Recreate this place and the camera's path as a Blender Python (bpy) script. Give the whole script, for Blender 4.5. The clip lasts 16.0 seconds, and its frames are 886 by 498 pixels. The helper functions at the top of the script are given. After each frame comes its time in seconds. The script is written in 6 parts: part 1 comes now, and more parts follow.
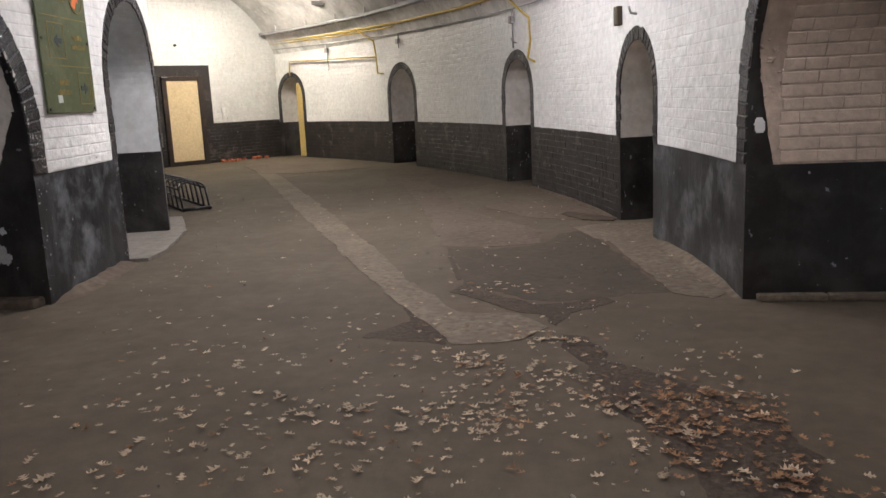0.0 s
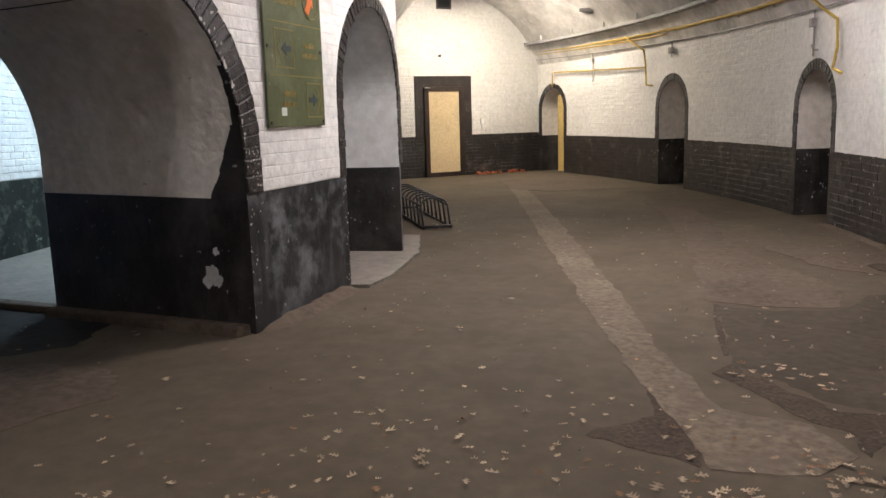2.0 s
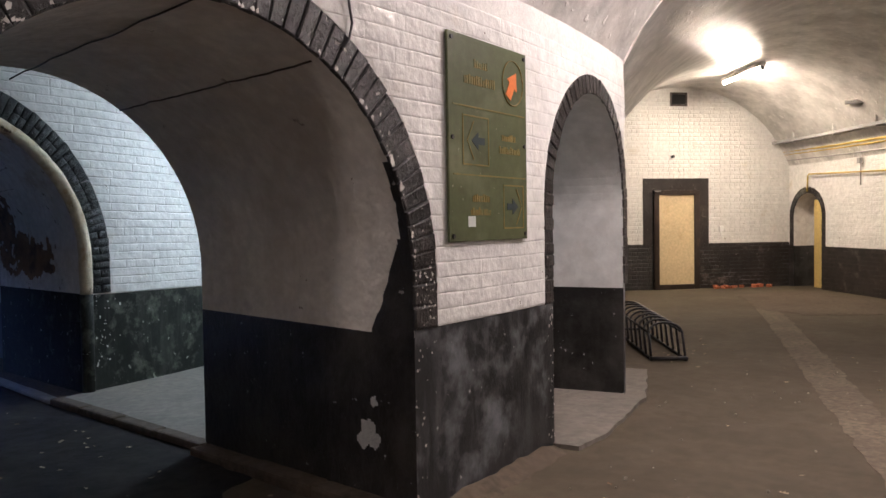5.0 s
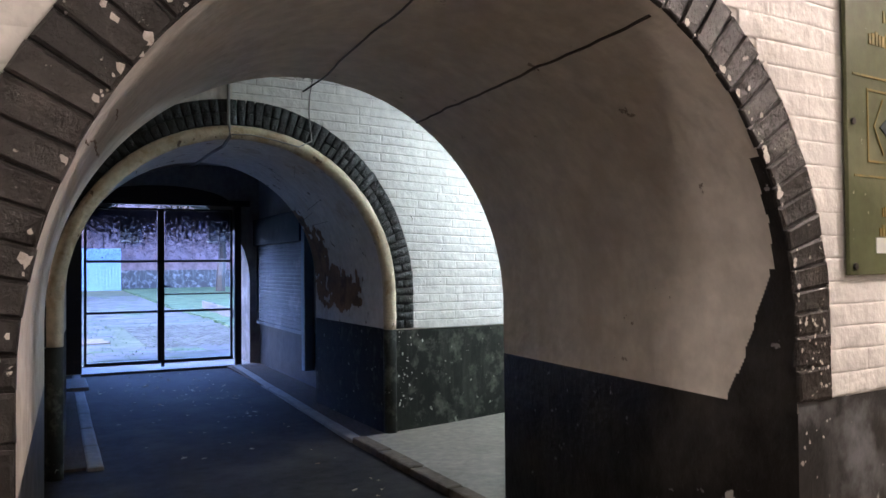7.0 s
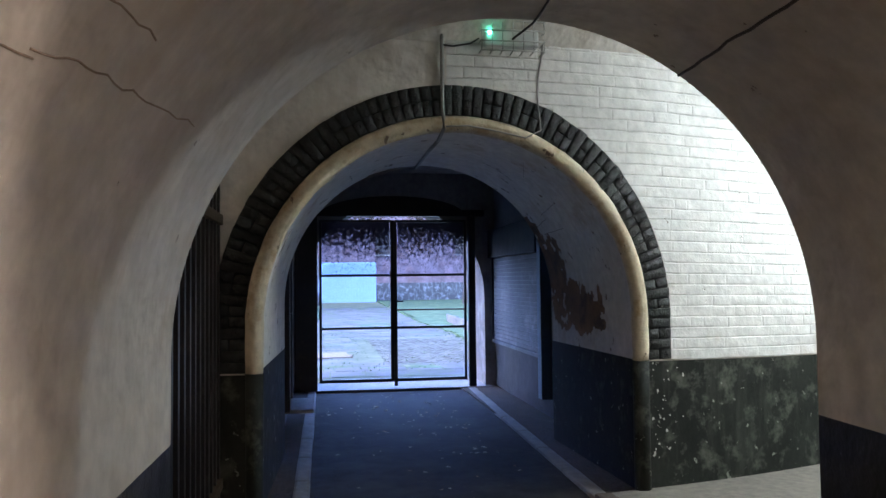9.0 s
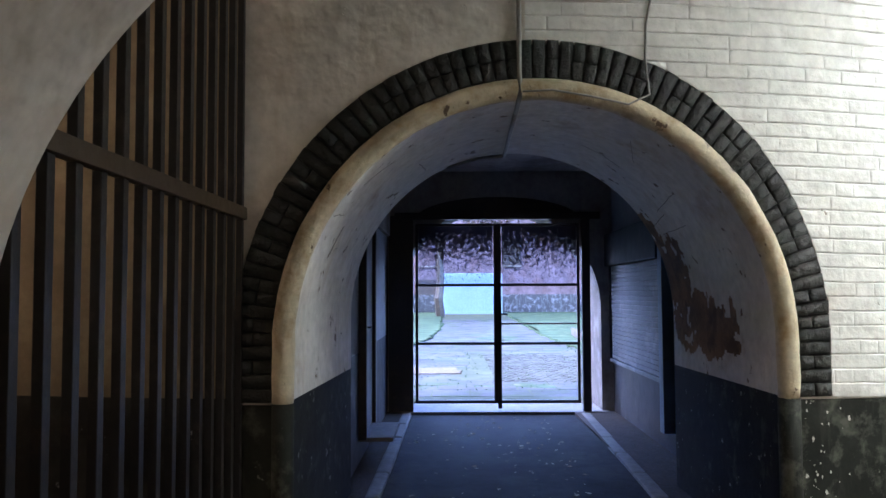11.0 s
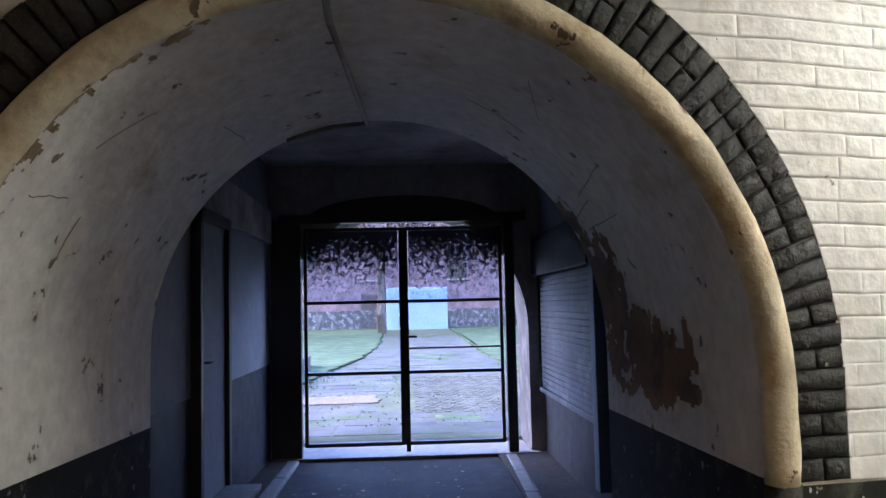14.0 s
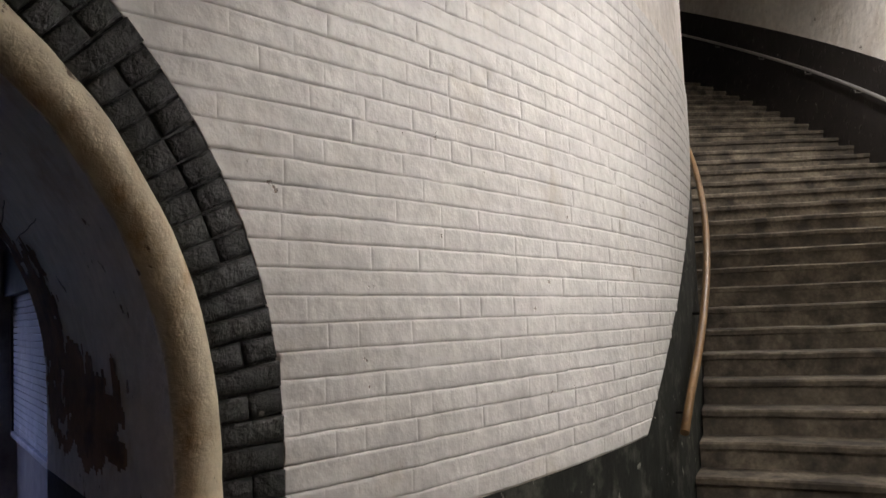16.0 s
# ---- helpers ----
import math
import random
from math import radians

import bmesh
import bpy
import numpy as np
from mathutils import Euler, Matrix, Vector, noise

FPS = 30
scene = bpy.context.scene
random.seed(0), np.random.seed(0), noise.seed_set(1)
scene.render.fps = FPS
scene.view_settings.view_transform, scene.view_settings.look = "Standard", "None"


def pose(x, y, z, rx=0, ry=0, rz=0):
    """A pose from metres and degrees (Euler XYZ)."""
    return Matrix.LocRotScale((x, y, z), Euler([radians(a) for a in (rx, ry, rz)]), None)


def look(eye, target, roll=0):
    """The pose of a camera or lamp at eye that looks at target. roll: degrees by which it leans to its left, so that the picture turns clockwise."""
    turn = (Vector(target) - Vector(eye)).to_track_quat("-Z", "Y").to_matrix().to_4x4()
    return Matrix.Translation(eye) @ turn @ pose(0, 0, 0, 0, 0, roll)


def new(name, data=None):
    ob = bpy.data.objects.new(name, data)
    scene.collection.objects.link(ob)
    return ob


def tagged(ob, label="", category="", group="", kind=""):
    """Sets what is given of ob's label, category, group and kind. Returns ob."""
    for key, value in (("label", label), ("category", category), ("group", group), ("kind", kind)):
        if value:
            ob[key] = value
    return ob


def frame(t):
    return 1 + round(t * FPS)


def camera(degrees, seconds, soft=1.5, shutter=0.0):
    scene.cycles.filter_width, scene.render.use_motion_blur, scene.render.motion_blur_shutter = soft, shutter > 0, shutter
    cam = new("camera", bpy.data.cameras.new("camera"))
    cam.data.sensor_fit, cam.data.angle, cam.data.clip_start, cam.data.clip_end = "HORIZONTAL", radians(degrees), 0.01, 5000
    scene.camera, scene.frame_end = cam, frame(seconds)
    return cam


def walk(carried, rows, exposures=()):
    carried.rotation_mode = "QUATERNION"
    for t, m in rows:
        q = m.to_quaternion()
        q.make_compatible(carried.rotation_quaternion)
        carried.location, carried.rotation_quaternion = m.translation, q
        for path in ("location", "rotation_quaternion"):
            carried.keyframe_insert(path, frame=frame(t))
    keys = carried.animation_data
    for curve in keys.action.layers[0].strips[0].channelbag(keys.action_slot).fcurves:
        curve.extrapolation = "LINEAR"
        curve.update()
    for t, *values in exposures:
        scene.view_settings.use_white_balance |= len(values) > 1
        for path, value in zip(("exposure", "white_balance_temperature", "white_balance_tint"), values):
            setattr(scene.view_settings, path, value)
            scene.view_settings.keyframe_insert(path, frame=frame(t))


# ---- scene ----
cam = camera(57.6, 16.0)
PATH = [
    (0, (0.62, 0.34, 1.344), (0.331, 2.284, 0.968), -2.6),
    (0.5, (0.624, 0.589, 1.352), (0.135, 2.494, 0.99), -2.3),
    (1, (0.574, 0.887, 1.368), (-0.095, 2.739, 1.02), -2.2),
    (1.5, (0.536, 1.173, 1.363), (-0.255, 2.978, 1.023), -2.0),
    (2, (0.451, 1.439, 1.383), (-0.441, 3.199, 1.056), -1.6),
    (2.5, (0.325, 1.654, 1.413), (-0.612, 3.395, 1.109), -1.0),
    (3, (0.235, 1.811, 1.429), (-0.742, 3.539, 1.18), -0.9),
    (3.2, (0.194, 1.892, 1.435), (-0.808, 3.609, 1.215), -0.9),
    (5.5, (-0.453, 2.849, 1.436), (-1.904, 4.226, 1.417), -1.0),
    (6, (-0.643, 2.961, 1.424), (-2.201, 4.215, 1.433), -1.1),
    (6.2, (-0.72, 3.067, 1.423), (-2.326, 4.259, 1.433), -0.8),
    (6.5, (-0.857, 3.169, 1.412), (-2.527, 4.269, 1.433), -1.2),
    (7, (-1.115, 3.262, 1.38), (-2.91, 4.143, 1.421), -0.5),
    (7.5, (-1.375, 3.351, 1.407), (-3.251, 4.042, 1.459), -0.4),
    (8, (-1.618, 3.487, 1.394), (-3.541, 4.033, 1.459), -0.2),
    (8.5, (-1.939, 3.616, 1.392), (-3.896, 4.021, 1.46), -0.5),
    (9, (-2.257, 3.723, 1.404), (-4.233, 4.027, 1.481), -0.6),
    (9.5, (-2.556, 3.923, 1.389), (-4.542, 4.14, 1.476), -0.5),
    (10, (-2.805, 4.043, 1.382), (-4.8, 4.161, 1.478), -0.6),
    (10.2, (-2.918, 4.078, 1.381), (-4.913, 4.161, 1.478), -0.4),
    (12.3, (-4.185, 4.406, 1.398), (-6.179, 4.319, 1.521), -0.8),
    (12.5, (-4.32, 4.462, 1.377), (-6.314, 4.385, 1.503), -0.9),
    (13, (-4.624, 4.567, 1.396), (-6.62, 4.524, 1.523), -1.0),
    (13.5, (-4.923, 4.653, 1.409), (-6.918, 4.667, 1.542), -1.0),
    (14, (-5.127, 4.763, 1.422), (-7.12, 4.862, 1.563), -1.3),
    (14.5, (-5.315, 4.948, 1.414), (-7.292, 5.212, 1.561), -1.5),
    (15, (-5.469, 5.101, 1.41), (-7.407, 5.57, 1.567), -1.7),
    (15.5, (-5.613, 5.231, 1.432), (-7.417, 6.08, 1.59), -2.7),
    (16, (-5.673, 5.348, 1.462), (-7.322, 6.471, 1.606), -2.4),
]
EXPOSURES = [(0, 3.70, 5000, 10), (3, 3.65, 5400, 14), (5.5, 3.38, 5600, 18), (6.5, 3.85, 5800, 17), (9, 4.05, 6200, 16), (12.5, 4.3, 6850, 20), (13.5, 4.25, 7050, 21), (14.5, 3.62, 7350, 22), (15.2, 3.2, 7350, 27), (16, 2.82, 7250, 31)]
walk(cam, [(t, look(eye, target, roll)) for t, eye, target, roll in PATH], EXPOSURES)
SKY, SUN = 0.165, 0.6
HALL_A, HALL_B, HALL_FILL, HALL_D, CORR_A, CORR_B, CORR_FILL = 9, 10, 1.4, 9, 3.5, 13, 0.45

# ---------- light ----------
world = bpy.data.worlds.new("sky")
scene.world = world
world.use_nodes = True
wn = world.node_tree.nodes
sky = wn.new("ShaderNodeTexSky")
sky.sky_type = "NISHITA"
sky.sun_disc = False
sky.sun_elevation = radians(35)
sky.sun_rotation = radians(200)
tint = wn.new("ShaderNodeMix")          # a heavy blue-grey winter sky
tint.data_type, tint.blend_type = "RGBA", "MULTIPLY"
tint.inputs["Factor"].default_value = 1.0
tint.inputs["B"].default_value = (0.74, 0.90, 1.38, 1)
world.node_tree.links.new(sky.outputs[0], tint.inputs["A"])
world.node_tree.links.new(tint.outputs["Result"], wn["Background"].inputs[0])
wn["Background"].inputs[1].default_value = SKY

sun = new("sun", bpy.data.lights.new("sun", "SUN"))
sun.data.energy, sun.data.angle, sun.data.color = SUN, radians(20), (1, 0.96, 0.9)
sun.matrix_world = look((0, 0, 30), (0 + 10 * math.sin(radians(200)), -10 * math.cos(radians(200)), 23))


def area_lamp(name, m, sx, sy, watts, color):
    ob = new(name, bpy.data.lights.new(name, "AREA"))
    ob.data.shape, ob.data.size, ob.data.size_y = "RECTANGLE", sx, sy
    ob.data.energy, ob.data.color = watts, color
    ob.matrix_world = m
    return ob


CX, CY = -18.4, 3.93          # centre of the round building


def polar(r, deg, z=0.0):
    a = radians(deg)
    return Vector((CX + r * math.cos(a), CY + r * math.sin(a), z))


def ang_at(r, y):
    return math.degrees(math.asin((y - CY) / r))


def lamp_under_vault(r, deg, z, length, watts, color):
    p = polar(r, deg, z)
    return area_lamp("tube_light", pose(p.x, p.y, p.z, 0, 0, deg), 0.14, length, watts, color)


WARM = (1.0, 0.80, 0.63)
COOL = (0.84, 0.97, 0.97)
lamp_under_vault(18.0, 46.8, 3.93, 1.4, HALL_A, (1.0, 0.77, 0.50))
# Unseen tube, assumed from the bright outer wall.
lamp_under_vault(17.5, 14.0, 3.93, 1.4, HALL_B, WARM)
# Added fill: an unseen wall tube that brightens the passage jambs.
p = polar(19.40, 0.5, 2.93)
area_lamp("tube_light", pose(p.x, p.y, p.z, 0, 32, 0.5), 0.14, 1.4, HALL_FILL, WARM)
# Unseen tube, added at the others' spacing to light the passage's north jamb.
lamp_under_vault(17.9, -17.0, 3.93, 1.4, HALL_D, WARM)
lamp_under_vault(12.7, 21.0, 3.14, 1.4, CORR_A, COOL)
lamp_under_vault(12.3, 44.0, 5.42, 1.4, CORR_B, COOL)
# Added fill for the corridor past the barred gate; no tube is known there.
lamp_under_vault(12.2, -16.0, 3.25, 1.0, CORR_FILL, (1.0, 0.80, 0.55))


# ---------- materials ----------
def material(name, color, rough=0.6, var=0.25, scale=3.0, stain=None, stain_scale=1.2, stain_cut=(0.55, 0.75), bump=0.25, bump_scale=60.0,
             fine=0.12, spec=0.4, metallic=0.0, chips=None, chip_scale=14.0, chip_cut=(0.70, 0.74), brick=None, brick_bump=0.6, island=0.0,
             detail_dist=0.004, streak=None, chip_color=None, brick_dark=0.75, grain=6.0):
    """A painted or mineral surface: two scales of variation, stains, chips down to another colour, fine relief."""
    m = bpy.data.materials.new(name)
    m.use_nodes = True
    nt = m.node_tree
    n, l = nt.nodes, nt.links
    bsdf = n["Principled BSDF"]
    bsdf.inputs["Roughness"].default_value = rough
    bsdf.inputs["Metallic"].default_value = metallic
    bsdf.inputs["Specular IOR Level"].default_value = spec
    geo = n.new("ShaderNodeNewGeometry")
    pos = geo.outputs["Position"]

    def noise_tex(s, detail=5.0, rough_=0.6, vec=None):
        t = n.new("ShaderNodeTexNoise")
        t.inputs["Scale"].default_value, t.inputs["Detail"].default_value, t.inputs["Roughness"].default_value = s, detail, rough_
        l.new(vec or pos, t.inputs["Vector"])
        return t.outputs["Fac"]

    def ramp(fac, lo, hi):
        r = n.new("ShaderNodeMapRange")
        r.inputs["From Min"].default_value, r.inputs["From Max"].default_value = lo, hi
        l.new(fac, r.inputs["Value"])
        return r.outputs["Result"]

    def mix(fac, a, b, mode="MIX"):
        x = n.new("ShaderNodeMix")
        x.data_type, x.blend_type = "RGBA", mode
        for sock, v in ((x.inputs["Factor"], fac), (x.inputs["A"], a), (x.inputs["B"], b)):
            if isinstance(v, (int, float)):
                sock.default_value = v
            elif isinstance(v, tuple):
                sock.default_value = (*v, 1)
            else:
                l.new(v, sock)
        return x.outputs["Result"]

    dark = tuple(c * (1 - var) for c in color)
    light = tuple(min(1, c * (1 + var * 0.6)) for c in color)
    col = mix(ramp(noise_tex(scale), 0.3, 0.7), dark, light)
    col = mix(ramp(noise_tex(scale * 14), 0.35, 0.65), col, mix(1.0, col, tuple([1 - fine * 1.6] * 3), "MULTIPLY"))
    if island:
        rnd = n.new("ShaderNodeObjectInfo").outputs["Random"]
        isl = geo.outputs["Random Per Island"]
        add = n.new("ShaderNodeMath")
        add.operation = "ADD"
        l.new(rnd, add.inputs[0])
        l.new(isl, add.inputs[1])
        fr = n.new("ShaderNodeMath")
        fr.operation = "FRACT"
        l.new(add.outputs[0], fr.inputs[0])
        col = mix(fr.outputs[0], mix(1.0, col, tuple([1 - island] * 3), "MULTIPLY"), col)
    if stain:
        col = mix(ramp(noise_tex(stain_scale, 6, 0.65), *stain_cut), col, stain)
    if streak:
        mp = n.new("ShaderNodeMapping")
        mp.inputs["Scale"].default_value = (5, 5, 0.7)
        l.new(pos, mp.inputs["Vector"])
        col = mix(ramp(noise_tex(1.0, 6, 0.7, mp.outputs[0]), 0.52, 0.78), col, streak)
    heights = [(noise_tex(bump_scale, grain, 0.65 if grain > 4 else 0.5), bump), (noise_tex(bump_scale / 9, 4, 0.6), bump * 1.5)]
    chip = None
    if chips:
        chip = ramp(noise_tex(chip_scale, 5, 0.6), *chip_cut)
        col = mix(chip, col, chips)
    if brick:
        uv = n.new("ShaderNodeUVMap")
        uv.uv_map = "UVMap"
        # a little wander so that the joints are not ruled
        wob = n.new("ShaderNodeTexNoise")
        wob.inputs["Scale"].default_value, wob.inputs["Detail"].default_value = 9, 3
        l.new(pos, wob.inputs["Vector"])
        sc = n.new("ShaderNodeVectorMath")
        sc.operation = "MULTIPLY_ADD"
        sc.inputs[1].default_value, sc.inputs[2].default_value = (0.02, 0.02, 0), (-0.01, -0.01, 0)
        l.new(wob.outputs["Color"], sc.inputs[0])
        ad = n.new("ShaderNodeVectorMath")
        l.new(uv.outputs[0], ad.inputs[0])
        l.new(sc.outputs[0], ad.inputs[1])
        b = n.new("ShaderNodeTexBrick")
        b.inputs["Scale"].default_value, b.inputs["Mortar Size"].default_value, b.inputs["Mortar Smooth"].default_value = 1.0, 0.005, 0.6
        b.inputs["Brick Width"].default_value, b.inputs["Row Height"].default_value = brick
        b.inputs["Color1"].default_value, b.inputs["Color2"].default_value, b.inputs["Mortar"].default_value = (1, 1, 1, 1), (0.88, 0.88, 0.88, 1), (0, 0, 0, 1)
        l.new(ad.outputs[0], b.inputs["Vector"])
        heights.append((b.outputs["Color"], brick_bump))
        gap = ramp(noise_tex(2.2, 4), 0.35, 0.75)
        inv = n.new("ShaderNodeMath")
        inv.operation = "MULTIPLY"
        l.new(b.outputs["Fac"], inv.inputs[0])
        l.new(gap, inv.inputs[1])
        col = mix(inv.outputs[0], col, mix(1.0, col, tuple([brick_dark * 0.6] * 3), "MULTIPLY"))
    l.new(col, bsdf.inputs["Base Color"])
    total = None
    for h, k in heights:
        mu = n.new("ShaderNodeMath")
        mu.operation = "MULTIPLY_ADD"
        mu.inputs[1].default_value = k
        l.new(h, mu.inputs[0])
        if total is None:
            mu.inputs[2].default_value = 0
        else:
            l.new(total, mu.inputs[2])
        total = mu.outputs[0]
    if chip is not None:
        mu = n.new("ShaderNodeMath")
        mu.operation = "MULTIPLY_ADD"
        mu.inputs[1].default_value = -0.5
        l.new(chip, mu.inputs[0])
        l.new(total, mu.inputs[2])
        total = mu.outputs[0]
    bp = n.new("ShaderNodeBump")
    bp.inputs["Strength"].default_value, bp.inputs["Distance"].default_value = 0.9, detail_dist
    l.new(total, bp.inputs["Height"])
    l.new(bp.outputs[0], bsdf.inputs["Normal"])
    rr = n.new("ShaderNodeMapRange")
    rr.inputs["To Min"].default_value, rr.inputs["To Max"].default_value = max(0.05, rough - 0.12), min(1, rough + 0.12)
    l.new(noise_tex(scale * 5), rr.inputs["Value"])
    l.new(rr.outputs[0], bsdf.inputs["Roughness"])
    return m


def plain(name, color, rough=0.5, metallic=0.0, emit=0.0, emit_color=None):
    m = bpy.data.materials.new(name)
    m.use_nodes = True
    b = m.node_tree.nodes["Principled BSDF"]
    b.inputs["Base Color"].default_value = (*color, 1)
    b.inputs["Roughness"].default_value, b.inputs["Metallic"].default_value = rough, metallic
    if emit:
        b.inputs["Emission Color"].default_value = (*(emit_color or color), 1)
        b.inputs["Emission Strength"].default_value = emit
    return m


WHITE_WALL = material("white_painted_brick", (0.76, 0.75, 0.72), 0.55, 0.08, 0.9, stain=(0.55, 0.52, 0.46), stain_scale=1.6, stain_cut=(0.58, 0.85), brick=(0.23, 0.078), brick_bump=1.6, bump=0.3, chips=(0.25, 0.22, 0.19), chip_scale=9, chip_cut=(0.69, 0.71), detail_dist=0.006)
WHITE_BRICK = material("white_paint_on_brick", (0.77, 0.76, 0.73), 0.5, 0.08, 1.0, stain=(0.52, 0.47, 0.38), stain_scale=2.3, stain_cut=(0.60, 0.85), bump=0.6, bump_scale=17, grain=4.0, island=0.03, chips=(0.30, 0.25, 0.2), chip_scale=12, chip_cut=(0.705, 0.72), detail_dist=0.013)
MORTAR = material("white_painted_joint", (0.75, 0.74, 0.71), 0.65, 0.10, 3.0, stain=(0.50, 0.45, 0.38), stain_scale=4, stain_cut=(0.60, 0.80), bump=0.5)
PLASTER = material("white_lime_plaster", (0.78, 0.74, 0.68), 0.6, 0.12, 0.8, stain=(0.48, 0.42, 0.35), stain_scale=1.5, stain_cut=(0.5, 0.78), bump=0.6, bump_scale=9, grain=2.5, streak=(0.58, 0.52, 0.45), chips=(0.32, 0.28, 0.24), chip_scale=9, chip_cut=(0.70, 0.715), detail_dist=0.035)
# Beige copy of the corridor plaster, darkened for the dimness past the barred gate.
DIM_BEIGE = material("dim_beige_plaster", (0.34, 0.27, 0.18), 0.75, 0.2, 1.2, stain=(0.20, 0.15, 0.10), stain_scale=2.0, stain_cut=(0.45, 0.7), bump=0.5, bump_scale=26)
BLACK_BRICK = material("black_painted_brick", (0.035, 0.030, 0.028), 0.42, 0.4, 1.8, stain=(0.10, 0.085, 0.075), stain_scale=2.2, brick=(0.23, 0.078), brick_bump=1.6, chips=(0.42, 0.39, 0.36), chip_scale=17, chip_cut=(0.69, 0.71), bump=0.35, spec=0.5, detail_dist=0.006)
BLACK_BRICK_PIECE = material("black_paint_on_brick", (0.036, 0.031, 0.028), 0.40, 0.4, 1.8, stain=(0.15, 0.13, 0.115), stain_scale=3.2, chips=(0.42, 0.39, 0.36), chip_scale=17, chip_cut=(0.69, 0.71), bump=0.6, bump_scale=35, island=0.35, spec=0.5, detail_dist=0.006)
REVEAL = material("dirty_painted_reveal_brick", (0.64, 0.52, 0.41), 0.6, 0.2, 1.2, stain=(0.40, 0.31, 0.23), stain_scale=1.4, stain_cut=(0.48, 0.8), bump=0.6, bump_scale=20, grain=3.0, brick=(0.23, 0.078), brick_bump=2.2, brick_dark=0.9, detail_dist=0.014)
REVEAL_PIECE = material("dirty_paint_on_reveal_brick", (0.64, 0.53, 0.42), 0.6, 0.2, 1.2, stain=(0.42, 0.33, 0.25), stain_scale=1.8, stain_cut=(0.5, 0.8), bump=0.6, bump_scale=22, grain=3.0, island=0.08, detail_dist=0.010)
BLACK_RENDER = material("black_painted_render", (0.024, 0.025, 0.026), 0.42, 0.5, 1.4, stain=(0.150, 0.155, 0.165), stain_scale=3.0, stain_cut=(0.50, 0.68), streak=(0.10, 0.104, 0.11), chips=(0.36, 0.36, 0.35), chip_scale=15, chip_cut=(0.68, 0.71), bump=0.7, bump_scale=30, spec=0.5)
BLACK_JAMB = material("black_gloss_dado", (0.020, 0.018, 0.016), 0.34, 0.5, 1.8, stain=(0.060, 0.056, 0.050), stain_scale=3.2, stain_cut=(0.44, 0.70), streak=(0.050, 0.047, 0.043), chips=(0.30, 0.29, 0.28), chip_scale=16, chip_cut=(0.68, 0.70), bump=0.8, bump_scale=22, spec=0.5, detail_dist=0.007)
GREEN_RENDER = material("dark_worn_green_dado", (0.020, 0.023, 0.019), 0.72, 0.5, 2.0, stain=(0.10, 0.105, 0.085), stain_scale=5.5, stain_cut=(0.52, 0.68), spec=0.25, streak=(0.06, 0.064, 0.052), chips=(0.24, 0.25, 0.21), chip_scale=13, chip_cut=(0.66, 0.68), bump=0.6, bump_scale=28)
# Copy of the green dado made darker for the passage's shade.
DARK_JAMB = material("shaded_passage_dado", (0.012, 0.013, 0.011), 0.75, 0.5, 2.0, stain=(0.060, 0.062, 0.050), stain_scale=6, stain_cut=(0.56, 0.70), chips=(0.20, 0.20, 0.17), chip_scale=15, chip_cut=(0.66, 0.68), bump=0.7, bump_scale=28, spec=0.2)
BLACK_VOUSSOIR = material("black_painted_arch_brick", (0.030, 0.026, 0.024), 0.36, 0.4, 2.5, stain=(0.085, 0.075, 0.07), stain_scale=5, bump=1.2, bump_scale=30, island=0.4, chips=(0.5, 0.47, 0.44), chip_scale=16, chip_cut=(0.665, 0.685), spec=0.5, detail_dist=0.011)
GREEN_VOUSSOIR = material("dark_green_arch_brick", (0.013, 0.017, 0.015), 0.32, 0.45, 2.5, stain=(0.040, 0.048, 0.043), stain_scale=7, stain_cut=(0.5, 0.72), bump=1.3, bump_scale=22, island=0.45, chips=(0.30, 0.30, 0.26), chip_scale=18, chip_cut=(0.71, 0.73), spec=0.5, detail_dist=0.018)
CREAM_ROLL = material("cream_painted_moulding", (0.70, 0.61, 0.44), 0.5, 0.12, 1.5, stain=(0.42, 0.30, 0.17), stain_scale=5.5, stain_cut=(0.50, 0.66), bump=1.0, bump_scale=24, chips=(0.13, 0.085, 0.055), chip_scale=10, chip_cut=(0.635, 0.66), detail_dist=0.010)
VAULT = material("white_painted_vault_brick", (0.76, 0.74, 0.70), 0.36, 0.08, 0.8, stain=(0.55, 0.5, 0.44), stain_scale=0.9, stain_cut=(0.55, 0.9), brick=(0.23, 0.075), brick_bump=1.5, bump=0.6, bump_scale=22, spec=0.5, detail_dist=0.007)
# White room plaster, with the room's gloom put into a darker grey-blue.
ROOM_DIM_WHITE = material("dim_white_room_plaster", (0.28, 0.29, 0.32), 0.6, 0.15, 0.9, stain=(0.30, 0.29, 0.28), stain_scale=1.4, stain_cut=(0.5, 0.8), bump=0.4)
ROOM_BLUE = material("dark_blue_room_dado", (0.016, 0.021, 0.034), 0.5, 0.25, 1.2, stain=(0.035, 0.042, 0.056), stain_scale=2, bump=0.3, spec=0.2)
CEILING_GREY = material("dirty_room_ceiling", (0.50, 0.47, 0.45), 0.8, 0.3, 1.0, stain=(0.13, 0.11, 0.09), stain_scale=1.3, stain_cut=(0.45, 0.7), bump=0.5)
GATE_WALL = material("grimy_pale_plaster", (0.46, 0.44, 0.42), 0.75, 0.25, 1.1, stain=(0.20, 0.17, 0.15), stain_scale=2.2, stain_cut=(0.48, 0.72), bump=0.6, streak=(0.26, 0.23, 0.20))
